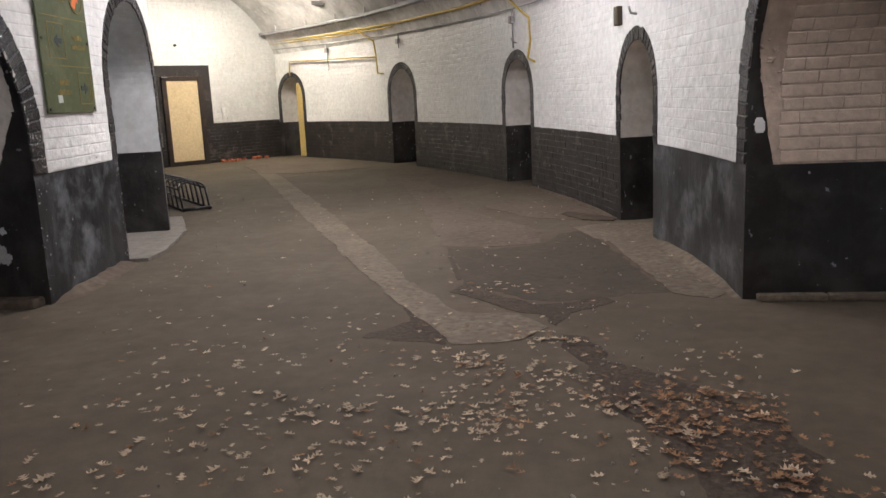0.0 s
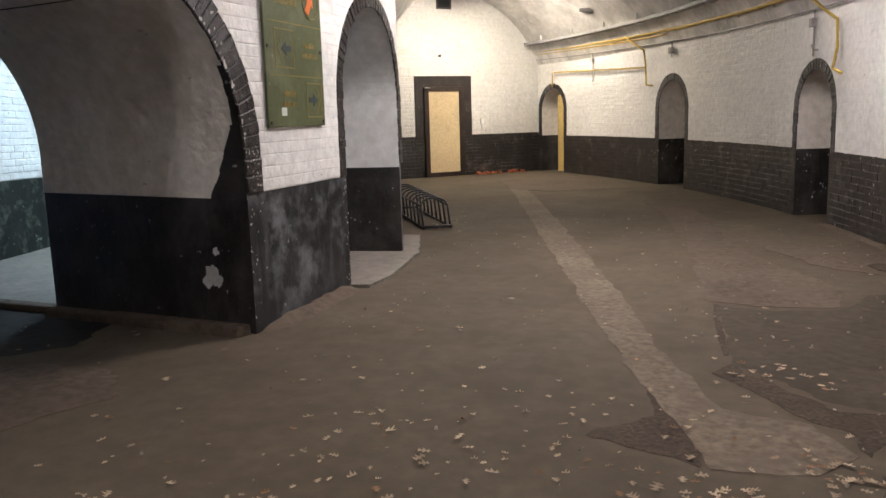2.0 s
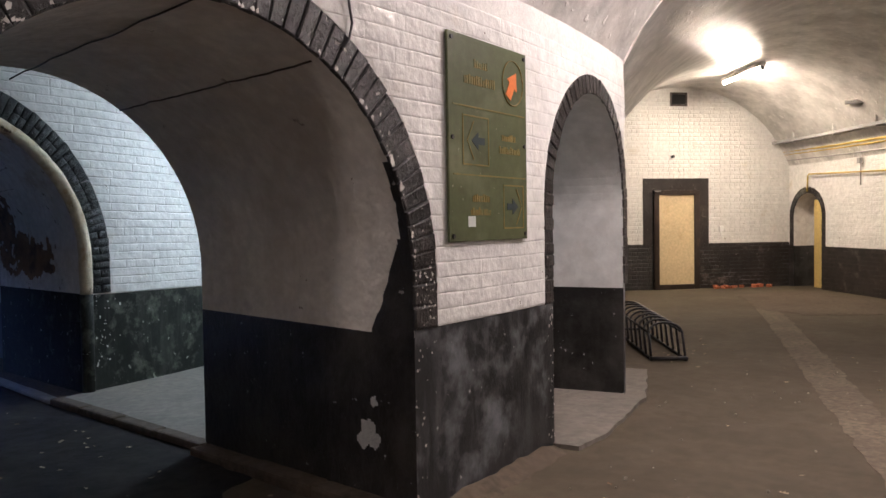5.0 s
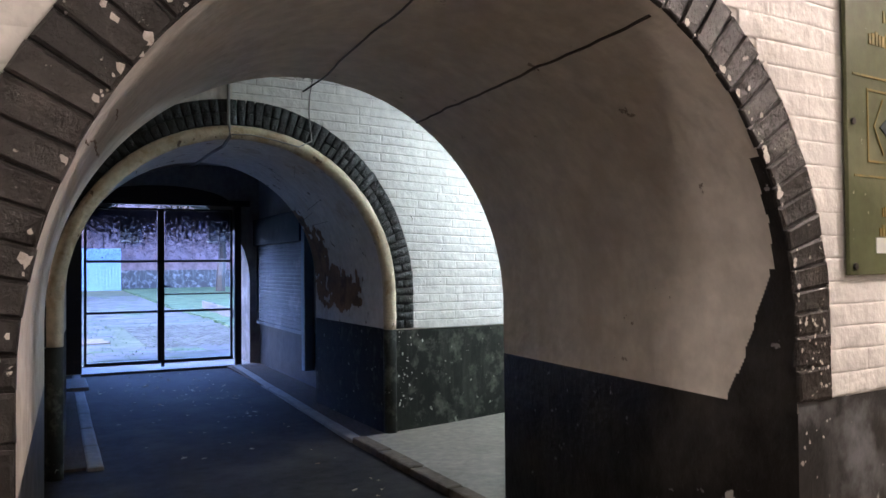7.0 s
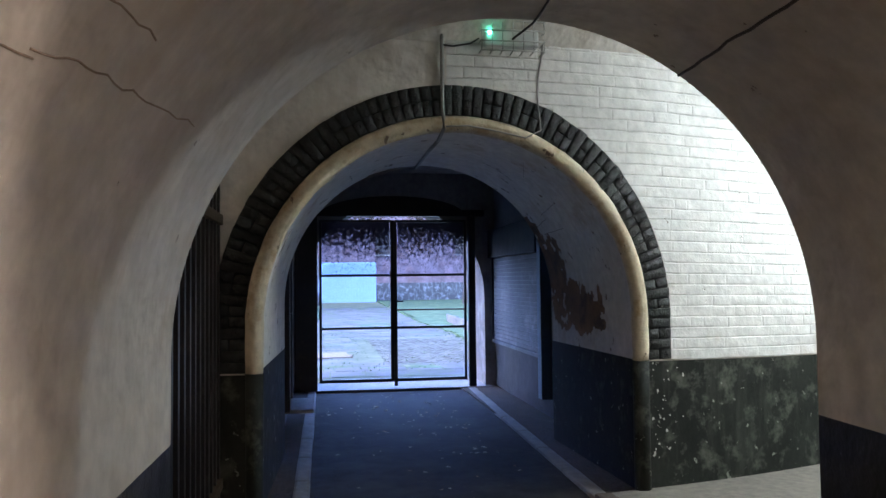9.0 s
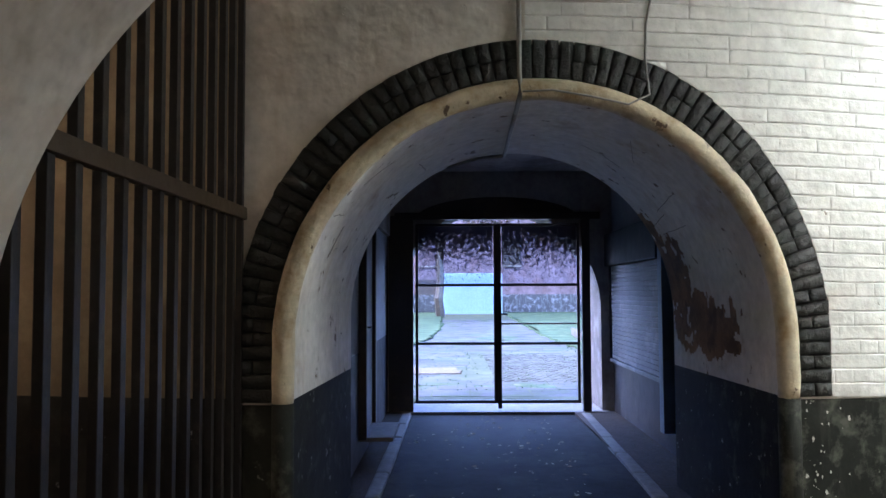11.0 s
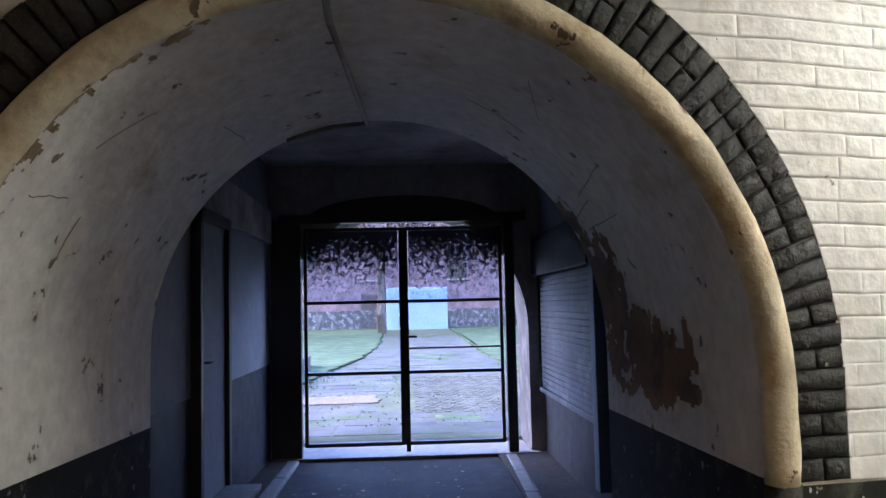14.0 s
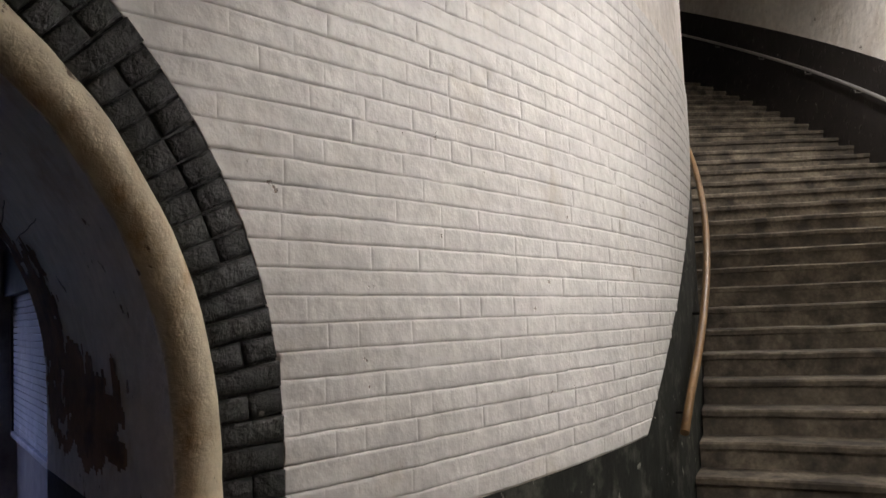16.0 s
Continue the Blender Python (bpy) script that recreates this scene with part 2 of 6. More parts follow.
# Arch reveal, darker than the plaster round it.
REVEAL_DARK = material("dark_brick_reveal", (0.07, 0.06, 0.055), 0.9, 0.35, 2.0, stain=(0.16, 0.15, 0.145), stain_scale=3.5, stain_cut=(0.5, 0.72), bump=1.0, bump_scale=30, detail_dist=0.01)
SMOOTH_WHITE = material("smooth_white_plaster", (0.74, 0.74, 0.73), 0.55, 0.08, 0.7, stain=(0.56, 0.54, 0.50), stain_scale=1.6, stain_cut=(0.55, 0.85), bump=0.35, bump_scale=14, chips=(0.35, 0.31, 0.27), chip_scale=16, chip_cut=(0.70, 0.715), detail_dist=0.007)
GATE_PLASTER = material("stained_white_plaster", (0.84, 0.81, 0.77), 0.6, 0.14, 1.0, stain=(0.40, 0.29, 0.18), stain_scale=2.4, stain_cut=(0.60, 0.78), bump=0.6, bump_scale=12, grain=3.0, streak=(0.58, 0.50, 0.42), chips=(0.16, 0.11, 0.075), chip_scale=7, chip_cut=(0.655, 0.675), detail_dist=0.022)
FLOOR = material("worn_asphalt_floor", (0.104, 0.084, 0.057), 0.85, 0.22, 0.6, stain=(0.066, 0.053, 0.036), stain_scale=1.1, stain_cut=(0.46, 0.74), bump=0.5, bump_scale=70, fine=0.14, chips=(0.13, 0.10, 0.075), chip_scale=22, chip_cut=(0.68, 0.76), detail_dist=0.005, spec=0.22)
# Floor of the corridor and gate passage, darker than the hall's.
DARK_FLOOR = material("dark_passage_floor", (0.026, 0.023, 0.021), 0.82, 0.35, 0.7, stain=(0.045, 0.040, 0.034), stain_scale=1.6, stain_cut=(0.48, 0.72), bump=0.6, bump_scale=45, fine=0.3, chips=(0.10, 0.09, 0.08), chip_scale=24, chip_cut=(0.69, 0.72), detail_dist=0.006, spec=0.1)
CONCRETE = material("pale_worn_concrete", (0.225, 0.20, 0.168), 0.75, 0.2, 1.1, stain=(0.16, 0.14, 0.115), stain_scale=2.2, stain_cut=(0.5, 0.72), bump=0.5, bump_scale=70, fine=0.2)
STRIP = material("trodden_concrete_strip", (0.180, 0.145, 0.104), 0.85, 0.25, 1.3, stain=(0.115, 0.09, 0.066), stain_scale=3.0, stain_cut=(0.46, 0.72), bump=0.6, bump_scale=60, fine=0.3, chips=(0.20, 0.165, 0.12), chip_scale=26, chip_cut=(0.66, 0.74), spec=0.22, detail_dist=0.002)
CONCRETE_DIM = material("brownish_screed_patch", (0.132, 0.102, 0.073), 0.85, 0.25, 1.1, stain=(0.098, 0.076, 0.056), stain_scale=2.2, stain_cut=(0.44, 0.7), bump=0.6, bump_scale=60, fine=0.3, spec=0.22, detail_dist=0.005)
DARK_PATCH = material("dark_broken_asphalt_and_paving", (0.092, 0.068, 0.048), 0.9, 0.3, 3.0, stain=(0.058, 0.043, 0.031), stain_scale=7, stain_cut=(0.46, 0.66), bump=1.2, bump_scale=26, fine=0.35, detail_dist=0.012, spec=0.2)
DARK_PATCH_SMOOTH = material("darker_worn_asphalt", (0.076, 0.062, 0.044), 0.88, 0.25, 1.0, stain=(0.055, 0.044, 0.031), stain_scale=2.4, stain_cut=(0.46, 0.7), bump=0.5, bump_scale=60, fine=0.2, detail_dist=0.004, spec=0.2)
STEP = material("worn_concrete_step", (0.22, 0.18, 0.13), 0.85, 0.5, 2.2, stain=(0.045, 0.036, 0.027), stain_scale=3.8, stain_cut=(0.40, 0.62), bump=0.5, bump_scale=60, fine=0.25)
BARE_BRICK = material("bare_brick_patch", (0.36, 0.22, 0.135), 0.85, 0.4, 4, stain=(0.13, 0.085, 0.06), stain_scale=6, stain_cut=(0.45, 0.65), bump=1.0, bump_scale=30)
STEEL_BLACK = material("black_painted_steel", (0.018, 0.017, 0.018), 0.4, 0.3, 4, stain=(0.05, 0.035, 0.03), stain_scale=9, bump=0.3, spec=0.5)
STEEL_BROWN = material("rust_brown_painted_steel", (0.072, 0.048, 0.028), 0.5, 0.3, 4, stain=(0.05, 0.03, 0.02), stain_scale=8, bump=0.3)
STEEL_GREY = material("grey_painted_steel", (0.34, 0.33, 0.32), 0.5, 0.2, 3, stain=(0.2, 0.17, 0.14), stain_scale=6, bump=0.2)
YELLOW_PAINT = material("yellow_gas_pipe_paint", (0.52, 0.37, 0.05), 0.45, 0.15, 3, stain=(0.28, 0.2, 0.06), stain_scale=8, bump=0.2)
CREAM_DOOR = material("pale_yellow_door_board", (0.70, 0.56, 0.33), 0.5, 0.08, 1.5, stain=(0.5, 0.36, 0.18), stain_scale=4, stain_cut=(0.58, 0.8), bump=0.2)
DARK_FRAME = material("dark_brown_door_frame", (0.035, 0.024, 0.018), 0.4, 0.3, 3, stain=(0.10, 0.06, 0.04), stain_scale=8, bump=0.3, spec=0.5)
WOOD_RAIL = material("varnished_wooden_handrail", (0.30, 0.17, 0.075), 0.4, 0.3, 5, stain=(0.14, 0.07, 0.03), stain_scale=9, bump=0.2)
SHUTTER = material("pale_blue_grey_shutter", (0.085, 0.105, 0.14), 0.45, 0.12, 1.5, stain=(0.24, 0.26, 0.3), stain_scale=3, bump=0.15)
BLUE_POST = material("blue_painted_post", (0.11, 0.20, 0.30), 0.45, 0.25, 3, stain=(0.05, 0.09, 0.13), stain_scale=6, bump=0.2)
BOARD_GREEN = material("faded_olive_green_signboard", (0.085, 0.098, 0.040), 0.5, 0.15, 1.6, stain=(0.135, 0.14, 0.075), stain_scale=2.6, bump=0.12, chips=(0.3, 0.31, 0.22), chip_scale=30, chip_cut=(0.705, 0.72))
LINE_YELLOW = material("faded_yellow_sign_paint", (0.27, 0.20, 0.055), 0.6, 0.3, 8, stain=(0.13, 0.13, 0.05), stain_scale=16, stain_cut=(0.45, 0.65), bump=0.05)
ARROW_ORANGE = material("orange_sign_paint", (0.78, 0.21, 0.04), 0.5, 0.1, 6, bump=0.05)
ARROW_DARK = material("dark_blue_sign_paint", (0.025, 0.04, 0.05), 0.5, 0.2, 6, bump=0.05)
LEAF_BROWN = material("russet_oak_leaf", (0.30, 0.16, 0.065), 0.75, 0.35, 6, stain=(0.17, 0.085, 0.035), stain_scale=18, bump=0.3, island=0.55)
LEAF = material("dry_oak_leaf", (0.54, 0.42, 0.28), 0.8, 0.3, 4, stain=(0.26, 0.16, 0.08), stain_scale=14, bump=0.2, island=0.5)


# ---------- mesh helpers ----------
def link(name, bm, mats, parent=None, label="", uv=True):
    me = bpy.data.meshes.new(name)
    bm.to_mesh(me)
    bm.free()
    for m in (mats if isinstance(mats, (list, tuple)) else [mats]):
        me.materials.append(m)
    ob = new(name, me)
    if parent:
        ob.parent = parent
    if label:
        ob["label"] = label
    return ob


def part(name, bm, mat, parent, label=""):
    return link(name, bm, mat, parent, label)


def empty(name, m=None):
    ob = new(name)
    if m is not None:
        ob.matrix_basis = m
    return ob


def quad(bm, pts, mat=0, uvs=None, smooth=False):
    f = bm.faces.new([bm.verts.new(p) for p in pts])
    f.material_index, f.smooth = mat, smooth
    if uvs:
        lay = bm.loops.layers.uv.verify()
        for lp, c in zip(f.loops, uvs):
            lp[lay].uv = c
    return f


def box(bm, lo, hi, m=None, bevel=0.0, mat=0):
    b2 = bmesh.new()
    lo, hi = Vector(lo), Vector(hi)
    bmesh.ops.create_cube(b2, size=1, matrix=Matrix.Translation((lo + hi) / 2) @ Matrix.Diagonal((*(hi - lo), 1)))
    if bevel:
        bmesh.ops.bevel(b2, geom=b2.edges[:], offset=bevel, segments=2, affect="EDGES", profile=0.6)
    merge(bm, b2, m, mat)
    return bm


def merge(bm, b2, m=None, mat=0):
    vs = {}
    for v in b2.verts:
        vs[v] = bm.verts.new(m @ v.co if m is not None else v.co)
    for f in b2.faces:
        g = bm.faces.new([vs[v] for v in f.verts])
        g.material_index, g.smooth = mat, f.smooth
    b2.free()


def tube(bm, pts, radius, seg=10, closed=False, cap=True, side=None):
    """A round bar swept along a line of points."""
    pts = [Vector(p) for p in pts]
    rings = []
    n = len(pts)
    up = Vector((0, 0, 1))
    for i, p in enumerate(pts):
        a = pts[(i - 1) % n] if closed or i else pts[0]
        b = pts[(i + 1) % n] if closed or i < n - 1 else pts[-1]
        d = (b - a).normalized()
        ref = Vector(side) if side else (up if abs(d.z) < 0.95 else Vector((1, 0, 0)))
        u = d.cross(ref).normalized()
        v = u.cross(d).normalized()
        rings.append([bm.verts.new(p + radius * (math.cos(k * math.tau / seg) * u + math.sin(k * math.tau / seg) * v)) for k in range(seg)])
    for i in range(n if closed else n - 1):
        for k in range(seg):
            f = bm.faces.new((rings[i][k], rings[i][(k + 1) % seg], rings[(i + 1) % n][(k + 1) % seg], rings[(i + 1) % n][k]))
            f.smooth = True
    if cap and not closed:
        bm.faces.new(rings[0][::-1])
        bm.faces.new(rings[-1])
    return bm


# ---------- walls with arched openings ----------
def floor_z(r):
    """The floor falls gently from the hall towards the court gate."""
    if r >= 15.5:
        return 0.0
    if r >= 13.45:
        return -0.05 * (15.5 - r) / 2.05
    return -0.05 - 0.08 * min(1.0, (13.45 - r) / 2.59)


BASE = -0.25      # walls stand below the lowest floor


def arch_cols(front, back, n=72):
    """Columns across one opening: front and back are (centre y, half width, spring, r)."""
    out = []
    for k in range(n + 1):
        t = math.pi * (1 - k / n)
        c, s = math.cos(t), math.sin(t)
        out.append((ang_at(front[3], front[0] + front[1] * c), ang_at(back[3], back[0] + back[1] * c), front[2] + front[1] * s, back[2] + back[1] * s))
    return out


def arch_cols_ang(deg, half, spring, rf, rb, n=40):
    """Columns across a radial opening centred on an angle."""
    out = []
    for k in range(n + 1):
        t = math.pi * (1 - k / n)
        d = math.degrees(half * math.cos(t) / rf)
        z = spring + half * math.sin(t)
        out.append((deg + d, deg + d, z, z))
    return out


def ring_wall(name, rf, rb, a0, a1, openings, top_f, top_b, dado_f, dado_b, mats, sign, dado_jamb=None, back_faces=True):
    """A curved wall: face at rf, back at rb. mats: face, dado, soffit, jamb dado, back, back dado."""
    cols = []
    ends = [(a0, a0)]
    for cs in sorted(openings, key=lambda c: c[0][0]):
        ends += [cs[0][:2], cs[-1][:2]]
    ends.append((a1, a1))
    cuts = sorted(openings, key=lambda c: c[0][0])
    for k in range(0, len(ends), 2):
        (f0, b0), (f1, b1) = ends[k], ends[k + 1]
        n = max(1, int(f1 - f0))
        cols += [(f0 + (f1 - f0) * i / n, b0 + (b1 - b0) * i / n, 0, 0) for i in range(n + 1)]
        if k // 2 < len(cuts):
            cols += cuts[k // 2]
    bm = bmesh.new()
    dj = dado_jamb if dado_jamb is not None else dado_f
    for c0, c1 in zip(cols, cols[1:]):
        solid = c0[2] == 0 and c1[2] == 0
        jamb = (c0[2] == 0) != (c1[2] == 0)
        for r, ia, iz, top, dado, m_up, m_dn in ((rf, 0, 2, top_f, dado_f, 0, 1), (rb, 1, 3, top_b, dado_b, 4, 5)):
            if jamb or (r == rb and not back_faces):
                continue
            t0, t1 = (top(c0[ia]), top(c1[ia])) if callable(top) else (top, top)
            d0, d1 = (dado(c0[ia]), dado(c1[ia])) if callable(dado) else (dado, dado)
            u0, u1 = radians(c0[ia]) * r, radians(c1[ia]) * r
            spans = [(BASE, d0, BASE, d1, m_dn), (d0, t0, d1, t1, m_up)] if solid else [(c0[iz], t0, c1[iz], t1, m_up)]
            for z0, y0, z1, y1, mi in spans:
                quad(bm, [polar(r, c0[ia], z0), polar(r, c1[ia], z1), polar(r, c1[ia], y1), polar(r, c0[ia], y0)], mi, [(u0, z0), (u1, z1), (u1, y1), (u0, y0)])
        if jamb:
            c = c0 if c0[2] else c1
            dpt = abs(rf - rb)
            for z0, z1, y0, y1, mi in ((BASE, dj, BASE, dj, 3), (dj, c[2], dj, c[3], 2)):
                quad(bm, [polar(rf, c[0], z0), polar(rb, c[1], y0), polar(rb, c[1], y1), polar(rf, c[0], z1)], mi, [(0, z0), (dpt, y0), (dpt, y1), (0, z1)])
        elif not solid:
            quad(bm, [polar(rf, c0[0], c0[2]), polar(rf, c1[0], c1[2]), polar(rb, c1[1], c1[3]), polar(rb, c0[1], c0[3])], 2, [(0, c0[0]), (0, c1[0]), (1, c1[0]), (1, c0[0])])
    bmesh.ops.remove_doubles(bm, verts=bm.verts, dist=1e-5)
    return tagged(link(name, bm, mats), kind="structure")


def vault_sheet(name, r0, r1, a0, a1, profile, mat, lift=lambda a: 0.0, step=1.5, n=28):
    """A barrel vault round the building, with some thickness above it."""
    bm = bmesh.new()
    k = int((a1 - a0) / step)
    arc = [0.0]
    rs = [r0 + (r1 - r0) * (1 - math.cos(math.pi * j / n)) / 2 for j in range(n + 1)]
    for j in range(n):
        arc.append(arc[-1] + math.hypot(rs[j + 1] - rs[j], profile(rs[j + 1]) - profile(rs[j])))
    for shell in (0.0, 0.25):
        for i in range(k):
            b0, b1 = a0 + (a1 - a0) * i / k, a0 + (a1 - a0) * (i + 1) / k
            for j in range(n):
                p = [polar(rs[j], b0, profile(rs[j]) + lift(b0) + shell), polar(rs[j + 1], b0, profile(rs[j + 1]) + lift(b0) + shell),
                     polar(rs[j + 1], b1, profile(rs[j + 1]) + lift(b1) + shell), polar(rs[j], b1, profile(rs[j]) + lift(b1) + shell)]
                um = 0.5 * (r0 + r1)
                quad(bm, p, 0, [(radians(b0) * um, arc[j]), (radians(b0) * um, arc[j + 1]), (radians(b1) * um, arc[j + 1]), (radians(b1) * um, arc[j])], True)
    bmesh.ops.remove_doubles(bm, verts=bm.verts, dist=1e-4)
    return tagged(link(name, bm, mat), kind="structure")


R_IN, R_OUT = 15.50, 20.20      # hall
R_B, R_C = 13.45, 10.86         # corridor outer and inner wall


def hall_z(r):
    return 1.5 + math.sqrt(max(0.01, 2.6 ** 2 - (r - 17.8) ** 2))


def corr_z(r):
    return 2.75 + 0.75 * math.sqrt(max(0.0, 1 - ((r - 12.125) / 1.345) ** 2))


def stair_lift(a):
    return max(0.0, a - 24.0) * 0.1145


# hall outer wall with four door niches and the wide arch
DOORS = [(12.15, 0.50, 1.26), (24.05, 0.50, 1.30), (37.75, 0.50, 1.38), (51.55, 0.47, 1.45)]
outer_open = [arch_cols_ang(d, h, s, R_OUT, 21.3) for d, h, s in DOORS]
outer_open.append(arch_cols((4.30, 1.15, 1.14, R_OUT), (4.30, 1.15, 1.14, 21.3)))
wall_outer = ring_wall("wall_outer", R_OUT, 21.3, -32, 58, outer_open, lambda a: hall_z(R_OUT) + 0.15, 3.2, 0.84, 0.84, [MORTAR, BLACK_RENDER, PLASTER, BLACK_JAMB, PLASTER, BLACK_JAMB], -1)
# the wide arch has a dirtier, unplastered reveal
wall_outer.data.materials.append(REVEAL)
for f in wall_outer.data.polygons:
    if f.material_index == 2 and 2.9 < f.center.y < 5.6:
        f.material_index = 6
# inner hall wall with the passage and the side arch
PASS_F, PASS_B = (4.33, 1.13, 1.14, R_IN), (4.41, 1.16, 1.15, R_B)
SIDE = (14.12, 0.80, 1.53)
R_FAR, STEP_AT = 15.0, 17.3   # the wall stands back past the side arch
INNER_MATS = [MORTAR, BLACK_RENDER, PLASTER, BLACK_JAMB, PLASTER, BLACK_BRICK]
wall_inner = ring_wall("wall_inner", R_IN, R_B, -32, STEP_AT, [arch_cols(PASS_F, PASS_B), arch_cols_ang(*SIDE, R_IN, R_B)], lambda a: hall_z(R_IN) + 0.15, 3.3, 0.92, 0.85, INNER_MATS, 1, 0.885)
wall_inner.data.materials.append(SMOOTH_WHITE)
for f in wall_inner.data.polygons:
    if f.material_index == 2 and f.center.y > 6.3:
        f.material_index = 6
wall_inner_far = ring_wall("wall_inner_far", R_FAR, R_B, STEP_AT, 80, [], lambda a: 2.75, lambda a: 3.3 + stair_lift(a), 0.92, lambda a: max(0.85, 1.80 + (a - 33) * 0.1145), [WHITE_WALL, BLACK_BRICK, PLASTER, BLACK_JAMB, PLASTER, BLACK_BRICK], 1)
bm = bmesh.new()
quad(bm, [polar(R_IN, STEP_AT, 0), polar(R_FAR - 0.1, STEP_AT, 0), polar(R_FAR - 0.1, STEP_AT, 0.92), polar(R_IN, STEP_AT, 0.92)], 1, [(0, 0), (0.5, 0), (0.5, 1), (0, 1)])
quad(bm, [polar(R_IN, STEP_AT, 0.92), polar(R_FAR - 0.1, STEP_AT, 0.92), polar(R_FAR - 0.1, STEP_AT, 2.8), polar(R_IN, STEP_AT, 2.8)], 0, [(0, 1), (0.5, 1), (0.5, 3), (0, 3)])
wall_return = tagged(link("wall_return", bm, [WHITE_WALL, BLACK_RENDER]), kind="structure")
def far_z(r):
    return hall_z(r) if r > 17.8 else 0.85 + math.sqrt(3.25 ** 2 - (r - 17.8) ** 2)


bm = bmesh.new()
for k in range(12):
    ra, rb_ = R_FAR - 0.05 + 2.85 * k / 12, R_FAR - 0.05 + 2.85 * (k + 1) / 12
    quad(bm, [polar(ra, STEP_AT, min(far_z(ra), hall_z(ra)) - 0.01), polar(rb_, STEP_AT, min(far_z(rb_), hall_z(rb_)) - 0.01), polar(rb_, STEP_AT, far_z(rb_) + 0.2), polar(ra, STEP_AT, far_z(ra) + 0.2)], 0, [(0, 0), (1, 0), (1, 1), (0, 1)])
ceiling_edge = tagged(link("ceiling_edge", bm, PLASTER), kind="structure")
def court_dado(a):
    """The dark base of the corridor's inner wall, which climbs beside the stair."""
    if a < 24.8:
        return 0.81 - 0.0034 * max(0.0, a - 11.0)
    return 0.763 + 0.147 * (min(a, 33.0) - 24.8) + 0.1145 * max(0.0, a - 33.0)


# corridor inner wall with the gate passage
GATE_F, GATE_B = (4.645, 1.315, 1.14, R_C), (4.665, 1.245, 1.20, 8.93)
wall_court_south = ring_wall("wall_court_south", R_C - 0.004, 10.5, -32, -4.55, [], 3.2, 3.2, 0.84, 0.84, [DIM_BEIGE, BLACK_JAMB, DIM_BEIGE, BLACK_JAMB, DIM_BEIGE, BLACK_JAMB], 1)
wall_court = ring_wall("wall_court", R_C, 8.93, -4.55, 80, [arch_cols(GATE_F, GATE_B)], lambda a: 3.2 + stair_lift(a), 3.0, court_dado, 0.84, [PLASTER, GREEN_RENDER, GATE_PLASTER, DARK_JAMB, ROOM_DIM_WHITE, ROOM_BLUE], 1, 0.82)
ceiling_hall = vault_sheet("ceiling_hall", R_IN, R_OUT, -32, STEP_AT, hall_z, VAULT)
ceiling_hall_far = vault_sheet("ceiling_hall_far", R_FAR, R_OUT, STEP_AT, 58, far_z, VAULT)
ceiling_corridor = vault_sheet("ceiling_corridor", R_C, R_B, -32, 80, corr_z, PLASTER, stair_lift)


def radial_wall(name, deg, r0, r1, top, dado, mats, thick=0.3):
    bm = bmesh.new()
    n = 24
    for k in range(n):
        ra, rb = r0 + (r1 - r0) * k / n, r0 + (r1 - r0) * (k + 1) / n
        for z0a, z0b, z1a, z1b, mi in ((BASE, BASE, dado, dado, 1), (dado, dado, top(ra), top(rb), 0)):
            quad(bm, [polar(ra, deg, z0a), polar(rb, deg, z0b), polar(rb, deg, z1b), polar(ra, deg, z1a)], mi, [(ra, z0a), (rb, z0b), (rb, z1b), (ra, z1a)])
    off = polar(1, deg + 90) - Vector((CX, CY, 0))
    quad(bm, [polar(r0, deg, 0) + off * thick, polar(r1, deg, 0) + off * thick, polar(r1, deg, 4.3) + off * thick, polar(r0, deg, 4.3) + off * thick], 0, [(0, 0), (1, 0), (1, 1), (0, 1)])
    return tagged(link(name, bm, mats), kind="structure")


BACK = 53.3
wall_back = radial_wall("wall_back", BACK, R_FAR - 0.1, R_OUT + 0.1, lambda r: far_z(min(max(r, R_FAR), R_OUT)) + 0.1, 0.91, [MORTAR, BLACK_RENDER])
wall_south = radial_wall("wall_south", -31.0, R_IN - 0.1, R_OUT + 0.1, lambda r: hall_z(min(max(r, R_IN), R_OUT)) + 0.1, 0.9, [WHITE_WALL, BLACK_BRICK], -0.3)
wall_corridor_south = radial_wall("wall_corridor_south", -31.0, R_C - 0.1, R_B + 0.1, lambda r: 3.6, 0.84, [PLASTER, BLACK_BRICK], -0.3)
wall_stair_top = radial_wall("wall_stair_top", 79.0, R_C - 0.1, R_B + 0.1, lambda r: 10.2, 6.5, [PLASTER, BLACK_BRICK])
# plain closing walls behind the niches and the wide arch
bm = bmesh.new()
for a in range(-32, 58):
    quad(bm, [polar(22.6, a, 0), polar(22.6, a + 1, 0), polar(22.6, a + 1, 3.3), polar(22.6, a, 3.3)], 0, [(a, 0), (a + 1, 0), (a + 1, 3), (a, 3)])
    quad(bm, [polar(21.2, a, 3.0), polar(21.2, a + 1, 3.0), polar(22.7, a + 1, 3.0), polar(22.7, a, 3.0)], 0, [(a, 0), (a + 1, 0), (a + 1, 3), (a, 3)])
wall_far_outer = tagged(link("wall_far_outer", bm, PLASTER), kind="structure")

# floor
bm = bmesh.new()
for a in range(-33, 82):
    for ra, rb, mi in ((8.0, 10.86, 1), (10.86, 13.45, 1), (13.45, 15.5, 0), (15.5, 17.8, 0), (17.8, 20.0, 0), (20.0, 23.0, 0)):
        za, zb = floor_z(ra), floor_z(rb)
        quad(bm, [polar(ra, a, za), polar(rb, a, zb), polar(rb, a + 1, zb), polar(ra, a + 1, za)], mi)
